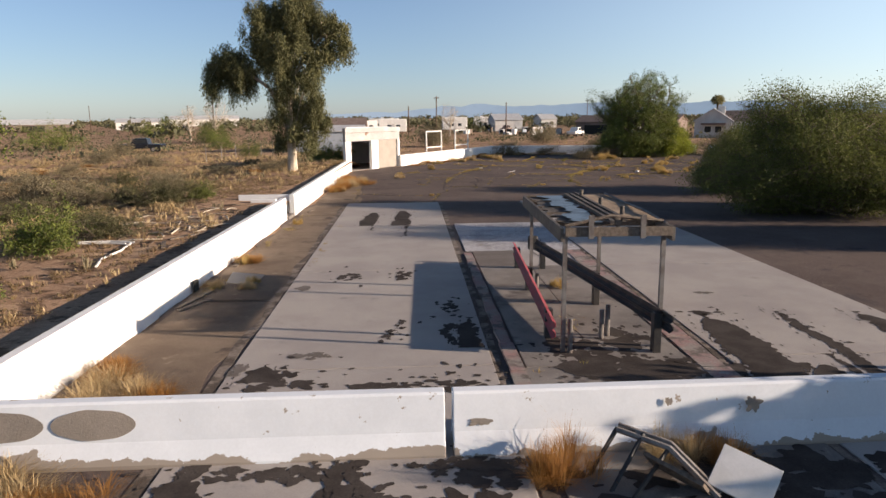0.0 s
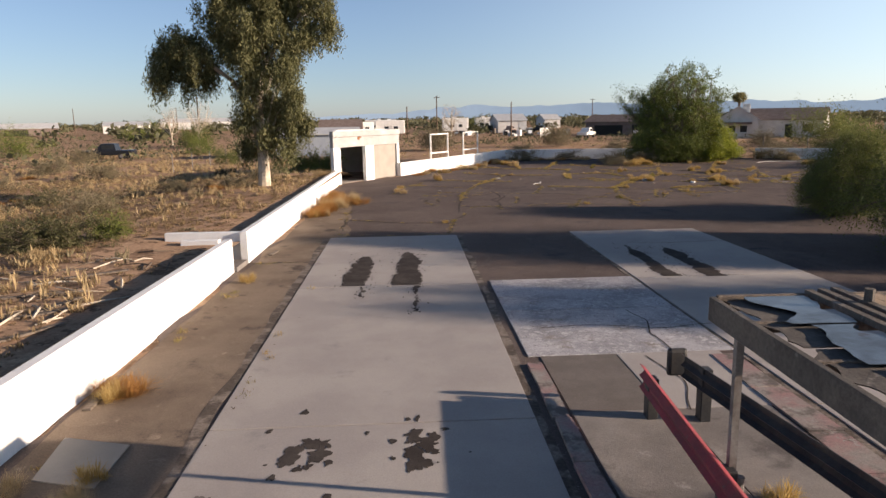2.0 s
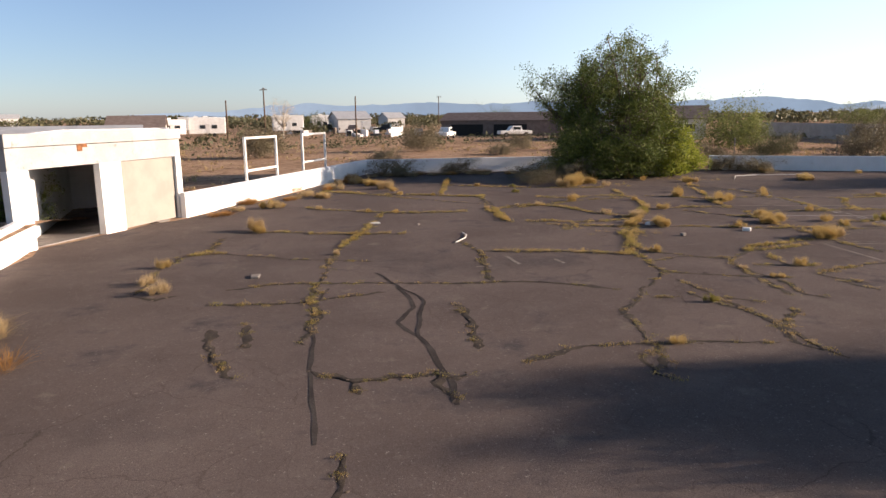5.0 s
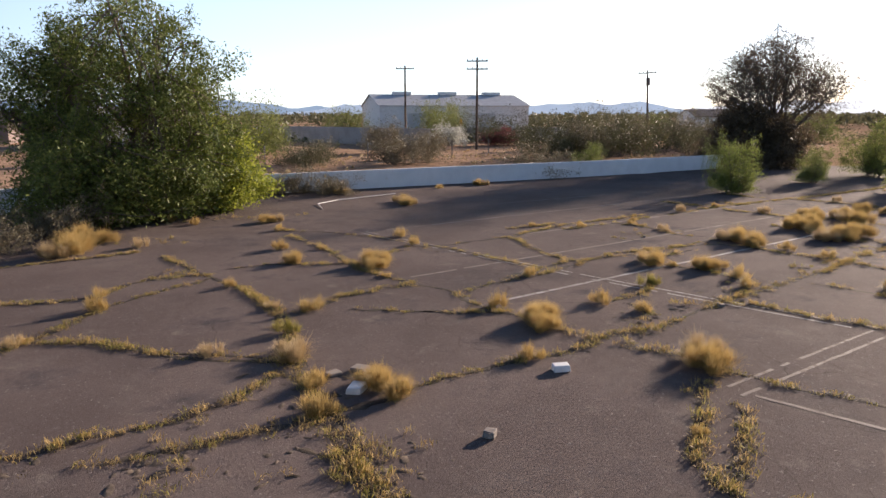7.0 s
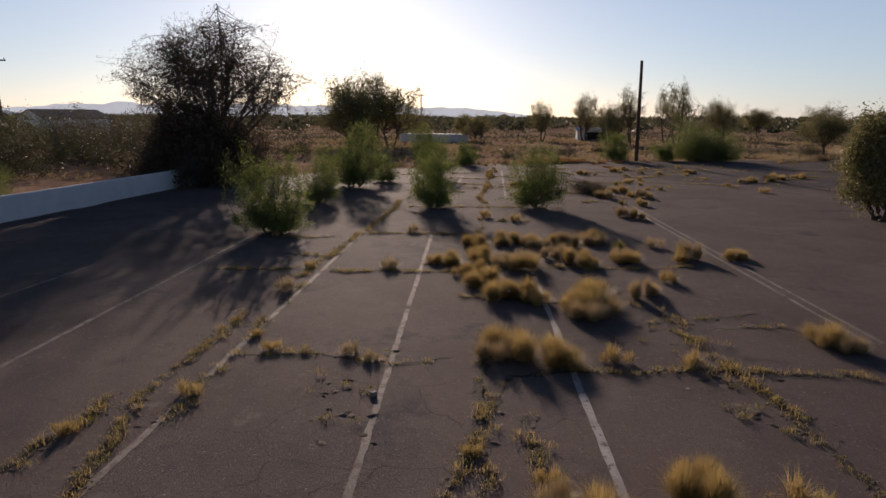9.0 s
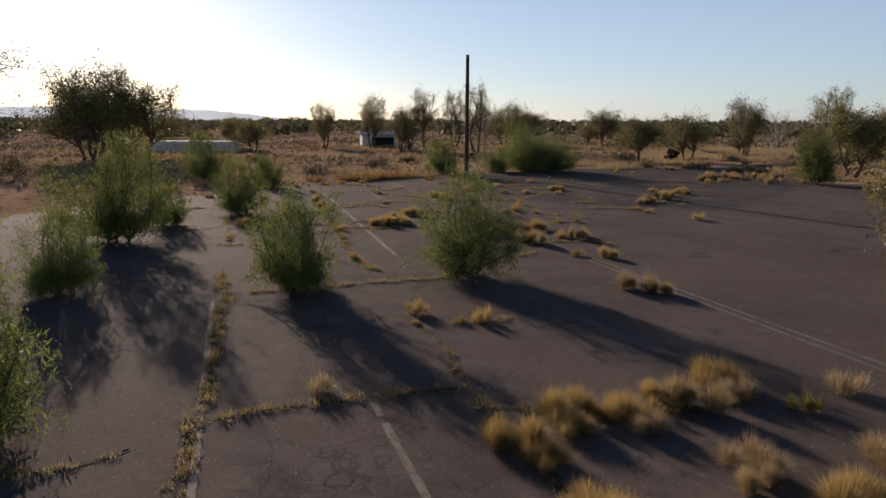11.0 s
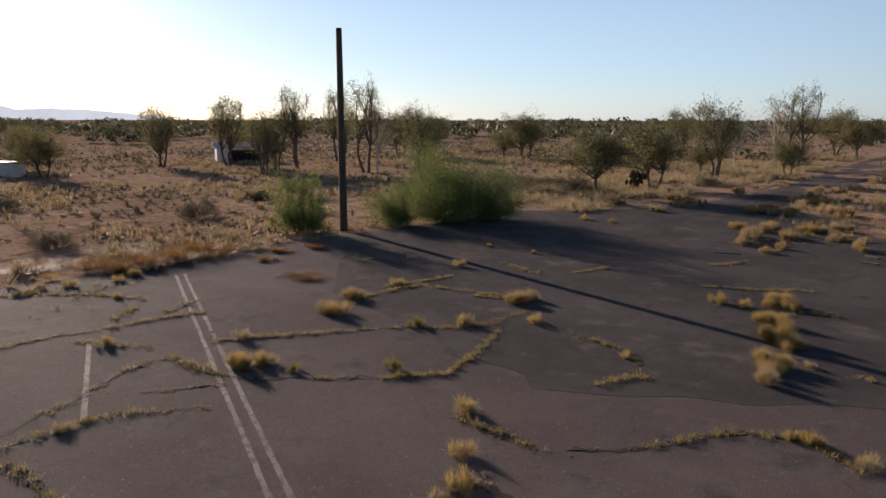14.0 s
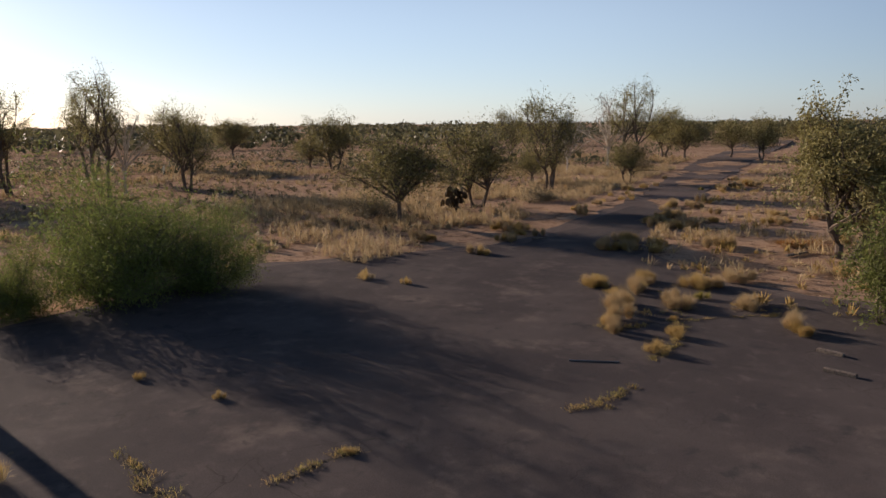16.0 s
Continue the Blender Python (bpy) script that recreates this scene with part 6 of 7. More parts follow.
STAIN = "black tar stain on the pale concrete"
for i, (x, y, rx, ry, h, n) in enumerate(((-0.42, 16.4, 0.28, 0.5, 0.9, 14), (0.95, 16.5, 0.25, 0.55, 0.8, 14), 
                                          (2.2, 11.5, 0.32, 0.85, 0.9, 26), (2.1, 13.4, 0.16, 0.5, 0.9, 12), (-0.75, 9.2, 0.55, 0.55, 1.0, 24), (1.05, 8.95, 0.6, 0.25, 1.0, 30), (2.2, 8.95, 0.5, 0.3, 1.0, 16), (0.9, 11.6, 0.12, 0.25, 1.0, 16),
                                          (4.6, 10.2, 0.9, 0.5, 0.9, 30), (5.2, 9.3, 1.6, 0.3, 0.9, 20), (7.3, 12.7, 0.3, 0.2, 1.0, 10), (-0.9, 4.9, 0.7, 0.5, 0.9, 12), (0.9, 5.6, 0.6, 0.5, 0.9, 12), (2.2, 5.2, 0.5, 0.7, 0.8, 10), (2.6, 6.25, 1.0, 0.3, 0.4, 14), (5.6, 6.3, 2.2, 0.45, 0.3, 20), (4.3, 5.0, 1.2, 0.8, 0.3, 14), (6.8, 5.4, 1.5, 0.7, 0.3, 14), (-0.2, 6.35, 1.3, 0.2, 0.5, 14), (5.2, 9.75, 1.4, 0.3, 0.3, 10), (4.0, 8.4, 1.6, 0.5, 0.5, 20), (5.0, 9.5, 1.4, 0.55, -0.5, 40), (4.3, 10.6, 0.5, 0.8, 0.2, 40), (5.3, 11.0, 0.45, 0.9, 0.3, 40), (6.9, 9.4, 0.5, 0.7, 0.0, 20), (7.6, 9.0, 0.7, 0.9, 0.4, 16))):
    blotch(x, y, rx, ry, TAR, "tar_stain", STAIN, 100 + i, holes=h, spots=n)
for i, (x, y, rx, ry, h) in enumerate(((0.74, 6.2, 0.24, 0.55, 0.3), (-1.15, 6.2, 0.4, 0.6, 0.3), (2.2, 6.5, 0.9, 0.16, 0.4))):
    blotch(x, y, rx, ry, TAR, "tar_stain", STAIN, 600 + i, z=0.058, holes=h, spots=14)
for i, (x0, x1, y0, y1, taper) in enumerate(((-1.12, -0.42, 24.96, 28.6, 0.1), (0.16, 0.9, 24.97, 29.2, 0.15), (-0.62, -0.46, 24.9, 23.9, 0.5), (0.7, 0.86, 24.9, 22.6, 0.5), (6.95, 7.5, 25.3, 29.6, 0.3), (7.95, 8.6, 25.2, 29.4, 0.2),
                                           (6.85, 7.75, 9.1, 12.6, 0.2), (8.72, 9.05, 9.0, 12.7, 0.3), (8.3, 8.75, 9.0, 10.1, 0.5), (10.2, 10.9, 10.6, 12.6, 0.3), (-1.4, -0.75, 9.2, 10.0, 0.6), (2.2, 2.72, 10.7, 12.6, 0.4))):
    tar_streak(x0, x1, y0, y1, 300 + i, taper)
for i, (x, y, rx, ry) in enumerate(((-1.42, 15.2, 0.2, 0.28), (-0.4, 10.4, 0.38, 0.2), (-1.5, 9.75, 0.14, 0.36), (8.0, 14.3, 0.2, 0.12))):
    blotch(x, y, rx, ry, PATCH, "patch", "grey mortar patch in the concrete lane", 200 + i, holes=0.12)


def seam_line(width, *xy, z=0.0335):
    """A wavering dark seam: poured tar on the asphalt, a fine crack in the concrete."""
    pts = [Vector((xy[i], xy[i + 1], 0)) for i in range(0, len(xy), 2)]
    s = Shape()
    line = [a.lerp(b, i / 6) for a, b in zip(pts, pts[1:]) for i in range(6)] + [pts[-1]]
    for i, p in enumerate(line):
        d = (line[min(i + 1, len(line) - 1)] - line[max(i - 1, 0)]).normalized()
        side = Vector((-d.y, d.x, 0)) * width * (0.6 + 0.7 * abs(plan_noise(p.x, p.y, 2.1, 5)) + 0.25 * (i % 2))
        w = side.normalized() * 0.1 * plan_noise(p.x, p.y, 1.4, 9)
        s.v += [tuple(p + w - side + Vector((0, 0, z))), tuple(p + w + side + Vector((0, 0, z)))]
    s.f = [(2 * i, 2 * i + 2, 2 * i + 3, 2 * i + 1) for i in range(len(line) - 1)]
    tagged(part("tar_seam", s, TAR), "dark wavering seam line in the pavement", "stain", kind="structure")


seam_line(0.055, 4.8, 45.1, 4.72, 43.3, 4.25, 42.4, 4.45, 41.5, 4.45, 40.0, 4.3, 38.6)
seam_line(0.038, 4.5, 46.5, 4.8, 45.1, 5.0, 43.6, 4.7, 42.6, 4.45, 41.5, z=0.0352)
seam_line(0.035, 3.2, 45.3, 2.85, 44.0, 2.7, 42.3, 2.5, 40.5, 2.4, 38.0)

# cracks in the island and lane concrete, drawn with the same dark strip
for points in ((5.3, 19.7, 5.2, 20.8, 5.38, 21.6, 5.2, 22.4), (4.7, 17.4, 4.95, 18.5, 4.75, 19.6), (3.2, 21.2, 4.4, 21.35, 5.3, 21.1, 6.6, 21.3), (4.2, 9.7, 4.5, 11.2, 4.35, 12.4, 4.6, 13.4), (7.4, 30.0, 8.8, 29.8, 11.0, 30.1)):
    seam_line(0.014, *points, z=0.0575)

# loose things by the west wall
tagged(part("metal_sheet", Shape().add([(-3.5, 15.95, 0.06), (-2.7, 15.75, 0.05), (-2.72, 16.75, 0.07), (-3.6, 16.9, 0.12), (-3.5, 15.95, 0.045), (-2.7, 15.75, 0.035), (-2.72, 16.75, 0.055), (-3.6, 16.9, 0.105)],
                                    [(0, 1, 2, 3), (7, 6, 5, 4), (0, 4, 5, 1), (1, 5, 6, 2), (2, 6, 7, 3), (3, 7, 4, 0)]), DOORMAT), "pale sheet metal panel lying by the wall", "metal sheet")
tagged(part("wall_vent", Shape().box(-4.03, 15.05, 0.05, -3.98, 15.35, 0.3), BLACK), "small dark vent hole low in the wall", "vent", kind="structure")
for x, y, ln, turn in ((-3.75, 14.4, 1.6, 80), (-3.6, 13.9, 1.1, 70), (-3.85, 18.6, 1.4, 92), (-5.6, 19.5, 1.5, 60), (-6.2, 20.6, 1.8, 40), (-6.0, 21.3, 1.3, 75), (-7.4, 22.0, 2.2, 20), (-6.6, 24.0, 1.6, 35), (-8.0, 24.5, 2.0, 10), (-5.8, 18.0, 1.1, 110), (-3.7, 29.5, 0.7, 85)):
    tagged(part("plank", Shape().box(-ln / 2, -0.06, 0, ln / 2, 0.06, 0.035), TIMBER, at=pose(x, y, 0.035 if x > -4 else field_z(x, y) + 0.01, 0, 0, turn)), "grey weathered plank lying on the ground", "plank", "loose planks")
for pts in (((-8.4, 18.45, 0.04), (-7.5, 18.5, 0.05), (-6.75, 18.3, 0.04)), ((-6.8, 18.2, 0.04), (-6.55, 17.0, 0.06), (-6.6, 16.0, 0.04), (-6.3, 15.1, 0.04)), ((-8.3, 18.2, 0.04), (-7.4, 18.2, 0.05), (-6.9, 18.1, 0.04))):
    tagged(part("plastic_pipe", Shape().tube([(x, y, z + field_z(x, y)) for x, y, z in pts], 0.03, 7), WHITEPAINT), "bent white plastic pipe lying in the dirt", "pipe", "white pipes")
for pts in (((7.4, 49.65, 0.06), (7.85, 50.2, 0.07), (8.05, 50.75, 0.06), (8.05, 51.2, 0.06)), ((27.7, 63.7, 0.05), (28.6, 64.8, 0.08), (30.2, 65.1, 0.06), (33.5, 64.5, 0.05))):
    tagged(part("hose", Shape().tube(pts, 0.015, 6), WHITEPAINT), "white hose lying on the cracked asphalt", "hose")
tagged(part("steel_pipe", Shape().tube([(57.5, 12.0, 0.05), (56.6, 11.65, 0.05)], 0.016, 8), STEEL), "steel pipe lying on the asphalt", "pipe")
for x, y, ln, turn in ((53.0, 9.2, 0.5, -20), (52.85, 10.4, 0.55, -15), (63.2, -1.2, 0.6, 25), (54.0, -2.0, 1.2, 60)):
    tagged(part("plank", Shape().box(-ln / 2, -0.06, 0, ln / 2, 0.06, 0.07), TIMBER, at=pose(x, y, 0.03, 0, 0, turn), bevel=0.01), "short weathered timber block beside the pavement", "plank", "loose planks")


def chunk(x, y, a, b, h, material, label, seed):
    r = random.Random(seed)
    s = Shape()
    a, b, h = a * 0.72, b * 0.72, h * 0.8
    s.box(-a / 2, -b / 2, 0, a / 2, b / 2, h)
    s.v = [(p[0] * r.uniform(0.8, 1.1), p[1] * r.uniform(0.8, 1.1), max(0, p[2] * r.uniform(0.75, 1.1))) for p in s.v]
    tagged(part("concrete_chunk", s, material, at=pose(x, y, 0.03, 0, 0, r.uniform(0, 180)), bevel=0.015), label, "rubble", "rubble on the lot")


for i, (x, y, a, b, h) in enumerate(((14.55, 50.85, 0.42, 0.3, 0.14), (15.15, 51.3, 0.35, 0.3, 0.1), (14.8, 51.5, 0.3, 0.2, 0.08), (16.75, 48.83, 0.35, 0.22, 0.12), (14.35, 48.68, 0.22, 0.2, 0.12), (5.7, 54.0, 0.5, 0.25, 0.08), (28.3, 51.15, 0.14, 0.12, 0.09), (7.1, 53.3, 0.2, 0.1, 0.06), (1.7, 46.9, 0.5, 0.3, 0.06), (21.6, 47.6, 0.2, 0.15, 0.08), (-1.6, 57.0, 0.8, 0.3, 0.06))):
    chunk(x, y, a, b, h, BARE if i not in (0, 3, 5) else WHITEPAINT, "pale broken concrete chunk on the asphalt", 400 + i)

# foreground clutter before the barrier
chair = thing("toppled_chair", pose(4.0, 6.2, 0.03, 0, 0, -25), "toppled dark metal chair frame in weeds", "chair")
for p, q in (((-0.45, -0.2, 0.0), (-0.2, 0.15, 0.5)), ((-0.2, 0.15, 0.5), (0.1, 0.2, 0.45)), ((-0.15, -0.45, 0.0), (0.1, 0.1, 0.5)), ((0.1, -0.5, 0.0), (0.4, 0.05, 0.42))):
    part("leg", Shape().tube([p, q], 0.028, 6), DARKSTEEL, chair)
for y in (0.1, 0.22):
    part("side_rail", Shape().tube([(-0.2, y, 0.5), (0.4, y - 0.08, 0.42), (0.95, y - 0.3, 0.05)], 0.035, 6), STEEL, chair)
part("seat_panel", Shape().box(-0.35, -0.02, 0, 0.35, 0.02, 0.5, pose(0.55, 0.05, 0.05, 50, 10, -20)), TIMBER, chair)
tagged(part("white_panel", Shape().box(-0.32, -0.27, 0, 0.32, 0.27, 0.025, pose(5.12, 5.78, 0.22, 34, 14, -35)), WHITEPAINT, bevel=0.005), "white board leaning in weeds before the barrier", "panel")
MOUND = tuft_mesh(31, 1500, 0.42, 1.15, RUST, 9, 0.004)
MOUND_PALE = tuft_mesh(32, 1500, 0.45, 1.15, STRAW, 9, 0.004)
for i, (x, y, s, h) in enumerate(((-3.1, 8.7, 1.0, 1.1), (-2.5, 8.3, 0.8, 0.8), (-3.5, 9.6, 0.7, 0.8), (-3.2, 5.9, 1.0, 0.8), (-2.4, 5.6, 0.8, 0.6), (3.2, 6.15, 0.62, 1.55), (4.6, 6.6, 0.5, 1.0), (5.2, 6.5, 0.5, 1.0), (-3.55, 18.6, 0.6, 0.7), (-2.8, 15.4, 0.35, 0.6), (-3.7, 37.6, 0.8, 1.3), (-3.5, 39.0, 1.0, 1.5), (-3.3, 40.6, 1.0, 1.5), (-2.5, 41.6, 0.9, 1.0), (-3.6, 42.2, 0.9, 1.5), (-2.9, 43.6, 0.8, 1.1), (-3.8, 44.6, 0.8, 1.3),
                                  (-3.6, 42.8, 0.9, 0.7), (-3.7, 15.6, 0.4, 0.6), (71.5, 25.2, 1.5, 0.7), (71.4, 27.6, 1.6, 0.8), (70.8, 23.0, 1.2, 0.6), (72.6, 29.5, 1.4, 0.6), (65.2, 24.4, 0.9, 0.4), (73.5, 26.4, 1.5, 0.6), (5.5, 70.0, 1.0, 0.9), (7.0, 72.0, 1.1, 0.9), (3.4, 66.0, 0.8, 0.8), (1.2, 61.2, 0.7, 0.8), (54.0, -4.0, 1.2, 0.7), (-5.2, 50.0, 0.9, 1.0))):
    ob = new("dry_weed_mound", MOUND if i % 3 else MOUND_PALE)
    ob.matrix_basis = at(x, y, 0.02, 37 * i, s, h)
    tagged(ob, "rust-coloured dry weed mound on the ground" if i % 3 else "straw-coloured dry weed mound on the ground", "weeds", "dry weed mounds")
for k, (x, y, s, h) in enumerate(((70.6, 24.4, 1.2, 1.1), (70.3, 25.6, 1.3, 1.2), (70.5, 26.8, 1.3, 1.2), (70.6, 28.1, 1.2, 1.0), (71.4, 25.2, 1.1, 1.2), (71.3, 27.4, 1.2, 1.1), (69.2, 22.6, 0.5, 0.6), (68.2, 23.8, 0.5, 0.5), (68.9, 21.2, 0.6, 0.5))):
    ob = new("dry_weed_mound", MOUND)
    ob.matrix_basis = at(x, y, 0.02, 61 * k, s, h)
    tagged(ob, "rust-coloured dry weed mound at the pavement edge", "weeds", "dry weed mounds")
plant("dead_shrub", "low dark dead shrub lying on cracked asphalt", "bush", BARK, DARK_LEAF, at(50.0, 35.0, 0.03), "",
      seed=91, height=0.5, rx=1.4, ry=0.9, limbs=30, twigs=14, count=12000, size=0.055, aspect=0.3, spread=0.07, **CREOSOTE)
for i, (x, y, rx, ry) in enumerate(((61.0, -16.0, 1.2, 3.0), (64.5, -20.0, 1.2, 5.0), (61.5, -30.0, 1.5, 5.0), (65.5, -38.0, 1.5, 6.0), (63.0, -55.0, 2.4, 6.0), (62.0, -75.0, 2.6, 8.0), (66.0, -95.0, 2.6, 9.0), (63.0, -118.0, 3.0, 12.0), (62.5, -42.0, 1.6, 4.0))):
    blotch(x, y, rx, ry, DIRT, "soil_drift", "thin drift of desert soil over the old driveway", 500 + i, z=0.036, holes=0.2, spots=6)


# ---- poles, buildings and distance ----
ROOF_BROWN = surface("brown_shingle_roof", (0.16, 0.122, 0.108), (0.21, 0.165, 0.145), 1.5, 0.9, 0.3, 20.0, grain=0.2)
ROOF_GREY = surface("grey_metal_roof", (0.42, 0.43, 0.44), (0.50, 0.51, 0.52), 1.0, 0.5, 0.1, 20.0, grain=0.06)
STUCCO = surface("pale_stucco", (0.60, 0.585, 0.565), (0.52, 0.505, 0.49), 0.8, 0.85, 0.2, 25.0, grain=0.06)
BLUEWALL = surface("blue_grey_siding", (0.26, 0.30, 0.36), (0.31, 0.35, 0.40), 0.8, 0.6, 0.1, 20.0, grain=0.06)
BLOCKWALL = surface("grey_block_wall", (0.30, 0.28, 0.26), (0.36, 0.34, 0.32), 0.8, 0.9, 0.3, 12.0, ground=True, grain=0.12)
GLASSY = plain("dark_window_glass", (0.03, 0.035, 0.04), 0.15)
CARBLACK = plain("black_car_paint", (0.02, 0.022, 0.028), 0.25)
RUBBER = plain("tyre_rubber", (0.02, 0.02, 0.02), 0.9)
YELLOW = plain("yellow_sign", (0.70, 0.36, 0.02), 0.6)


def utility_pole(x, y, h, arms, label, lean=0.0):
    ob = thing("utility_pole", pose(x, y, 0, lean, 0, 0), label, "utility pole", "utility poles")
    part("shaft", Shape().tube([(0, 0, 0), (0, 0, h)], [0.15, 0.1], 8), POLEWOOD, ob)
    for k in range(arms):
        z = h - 0.35 - 0.8 * k
        part("crossarm", Shape().box(-1.1, -0.06, z - 0.06, 1.1, 0.06, z + 0.06, pose(0, 0, 0, 0, 0, 118)), POLEWOOD, ob)
        for u in (-1.0, -0.5, 0.5, 1.0):
            p = pose(0, 0, 0, 0, 0, 118) @ Vector((u, 0, z + 0.06))
            part("insulator", Shape().tube([p, p + Vector((0, 0, 0.16))], 0.04, 6), STEEL, ob)
    return ob


bare = thing("utility_pole", pose(71.4, 17.8, 0), "bare brown wooden utility pole at the pavement edge", "utility pole", "utility poles")
part("shaft", Shape().tube([(0, 0, 0), (0.0, 0.0, 4), (0.0, 0, 8.5)], [0.17, 0.15, 0.12], 12), POLEWOOD, bare)
utility_pole(76.5, 95.3, 9.4, 1, "wooden utility pole with one crossarm")
utility_pole(70.95, 82.0, 9.4, 2, "wooden utility pole with two crossarms")
up = utility_pole(95.7, 71.4, 9.05, 1, "leaning wooden utility pole with a transformer", -3)
part("transformer", Shape().tube([(0.3, 0, 7.2), (0.3, 0, 8.1)], 0.25, 10), STEEL, up)
for x, y, h in ((3.0, 149.0, 8.4), (18.0, 149.0, 7.0), (-3.0, 149.0, 6.4), (-45.0, 150.0, 9.0), (-115.0, 240.0, 9.0), (-85.0, 250.0, 9.0), (158.0, 11.2, 8.3), (56.0, 240.0, 9.5)):
    utility_pole(x, y, h, 0 if h < 8 else 1, "distant wooden utility pole")


def gable(name, x, y, turn, ln, wd, eave, ridge, wall, roof, label, doors=(), windows=(), category="house", over=0.3):
    """A gabled building: its front runs along local x from 0 to ln, depth along +y."""
    ob = thing(name, pose(x, y, 0, 0, 0, turn), label, category)
    part("wall", Shape().add([(0, 0, 0), (ln, 0, 0), (ln, wd, 0), (0, wd, 0), (0, 0, eave), (ln, 0, eave), (ln, wd, eave), (0, wd, eave), (0, wd / 2, ridge), (ln, wd / 2, ridge)],
                             [(0, 1, 5, 4), (2, 3, 7, 6), (3, 0, 4, 8, 7), (1, 2, 6, 9, 5), (0, 3, 2, 1)]), wall, ob)
    sl = (ridge - eave) / (wd / 2)
    for side in (0, 1):
        e = -over if side == 0 else wd + over
        ze = eave - over * sl
        part("roof", Shape().add([(-over, e, ze), (ln + over, e, ze), (ln + over, wd / 2, ridge), (-over, wd / 2, ridge), (-over, e, ze + 0.12), (ln + over, e, ze + 0.12), (ln + over, wd / 2, ridge + 0.12), (-over, wd / 2, ridge + 0.12)],
                                 [(0, 1, 2, 3), (7, 6, 5, 4), (0, 4, 5, 1), (1, 5, 6, 2), (2, 6, 7, 3), (3, 7, 4, 0)]), roof, ob)
    # wide black panels stand in for shaded porches and open sides
    for x0, x1, h in doors:
        part("door", Shape().box(x0, -0.05, 0, x1, 0.02, h), ROOF_GREY if h > 2.5 else BLACK, ob)
    for x0, x1, z0, z1 in windows:
        w = part("window", Shape().box(x0 - 0.08, -0.04, z0 - 0.08, x1 + 0.08, 0.02, z1 + 0.08), WHITEPAINT, ob)
        part("pane", Shape().box(x0, -0.06, z0, x1, -0.042, z1), GLASSY, w)
    return ob


wh = gable("warehouse", 120.5, 134.0, math.degrees(math.atan2(113 - 134.0, 146.5 - 120.5)), 33.4, 18.0, 5.4, 7.8, WHITEPAINT, ROOF_GREY, "large white metal warehouse with a grey roof", doors=((6.0, 11.0, 3.8), (21.5, 25.5, 3.8)), category="warehouse")
for k in (5, 15.5, 26):
    part("roof_vent", Shape().box(k, 8.2, 7.8, k + 4, 9.8, 8.5), WHITEPAINT, wh)
gable("house", 51.0, 124.0, -35, 14.4, 9.0, 2.9, 4.6, STUCCO, ROOF_BROWN, "pale stucco house with a brown roof", doors=((9.0, 10.0, 2.1),), windows=((3, 5, 1.0, 2.1), (11.5, 13, 1.0, 2.1)))
front = gable("house", 53.4, 117.6, 66, 8.0, 6.0, 3.0, 5.0, STUCCO, ROOF_GREY, "white gabled house front with a dark porch")
part("porch_roof", Shape().prism([(-1.3, 0.9), (0.02, 0.9), (0.02, 4.9), (-1.3, 4.9)], 2.25, 2.6), ROOF_BROWN, front)
for y0 in (1.5, 3.2):
    w = part("window", Shape().box(-0.05, y0, 0.9, 0.02, y0 + 1.2, 2.1), WHITEPAINT, front)
    part("pane", Shape().box(-0.07, y0 + 0.08, 0.98, -0.052, y0 + 1.12, 2.02), GLASSY, w)
part("roof_cooler", Shape().box(4.0, 1.2, 4.1, 5.2, 2.4, 5.5), ROOF_GREY, front, bevel=0.05)
gable("house", 34.0, 153.0, -36, 22.0, 8.0, 2.7, 4.0, ROOF_BROWN, ROOF_BROWN, "low brown house with a wide shingle roof", doors=((2.0, 8.0, 2.0), (10, 16, 2.0)))
gable("barn", 19.5, 190.0, 5, 7.6, 12.0, 3.1, 4.7, STUCCO, ROOF_GREY, "pale gabled metal barn", doors=((5.5, 7.5, 2.6),), category="barn")
gable("barn", 41.0, 245.0, 10, 5.6, 9.0, 3.0, 4.6, STUCCO, ROOF_GREY, "distant pale gabled barn", category="barn")
gable("metal_shed", -15.5, 84.5, 8, 9.0, 6.0, 2.5, 3.1, BLUEWALL, ROOF_GREY, "blue-grey metal shed with a light roof", doors=((6.8, 7.8, 2.0),), category="shed")
gable("house", -19.0, 138.0, 4, 7.6, 9.0, 2.3, 4.0, STUCCO, ROOF_BROWN, "house with a grey gabled roof behind the shed", windows=((2, 4, 1, 2.1),))
gable("house", -168.0, 262.0, 30, 32.0, 9.0, 2.8, 4.6, ROOF_BROWN, ROOF_GREY, "distant long low ranch house", doors=((3, 9, 2.2), (14, 22, 2.2)))
gable("house", -128.0, 288.0, 18, 17.0, 9.0, 3.2, 4.6, WHITEPAINT, ROOF_GREY, "distant white mobile home")
gable("house", -155.0, 420.0, 15, 40.0, 9.0, 4.2, 6.2, WHITEPAINT, ROOF_GREY, "distant white farm building")
gable("shed", 166.0, 82.0, -45, 14.0, 8.0, 3.0, 4.6, WHITEPAINT, ROOF_BROWN, "distant white cottage with a brown roof", windows=((4, 6, 1, 2.1), (9, 11, 1, 2.1)))
gable("shed", 117.8, -2.6, -114, 5.0, 2.4, 1.75, 2.05, WHITEPAINT, ROOF_GREY, "distant white open-sided shelter", doors=((1.4, 4.6, 1.4),), category="shed")
tagged(part("block_wall", Shape().loft([(-0.1, 0), (0.1, 0), (0.1, 2.1), (-0.1, 2.1)], (78, 124), (72.5, 89)), BLOCKWALL), "grey concrete block yard wall", "wall", kind="structure")
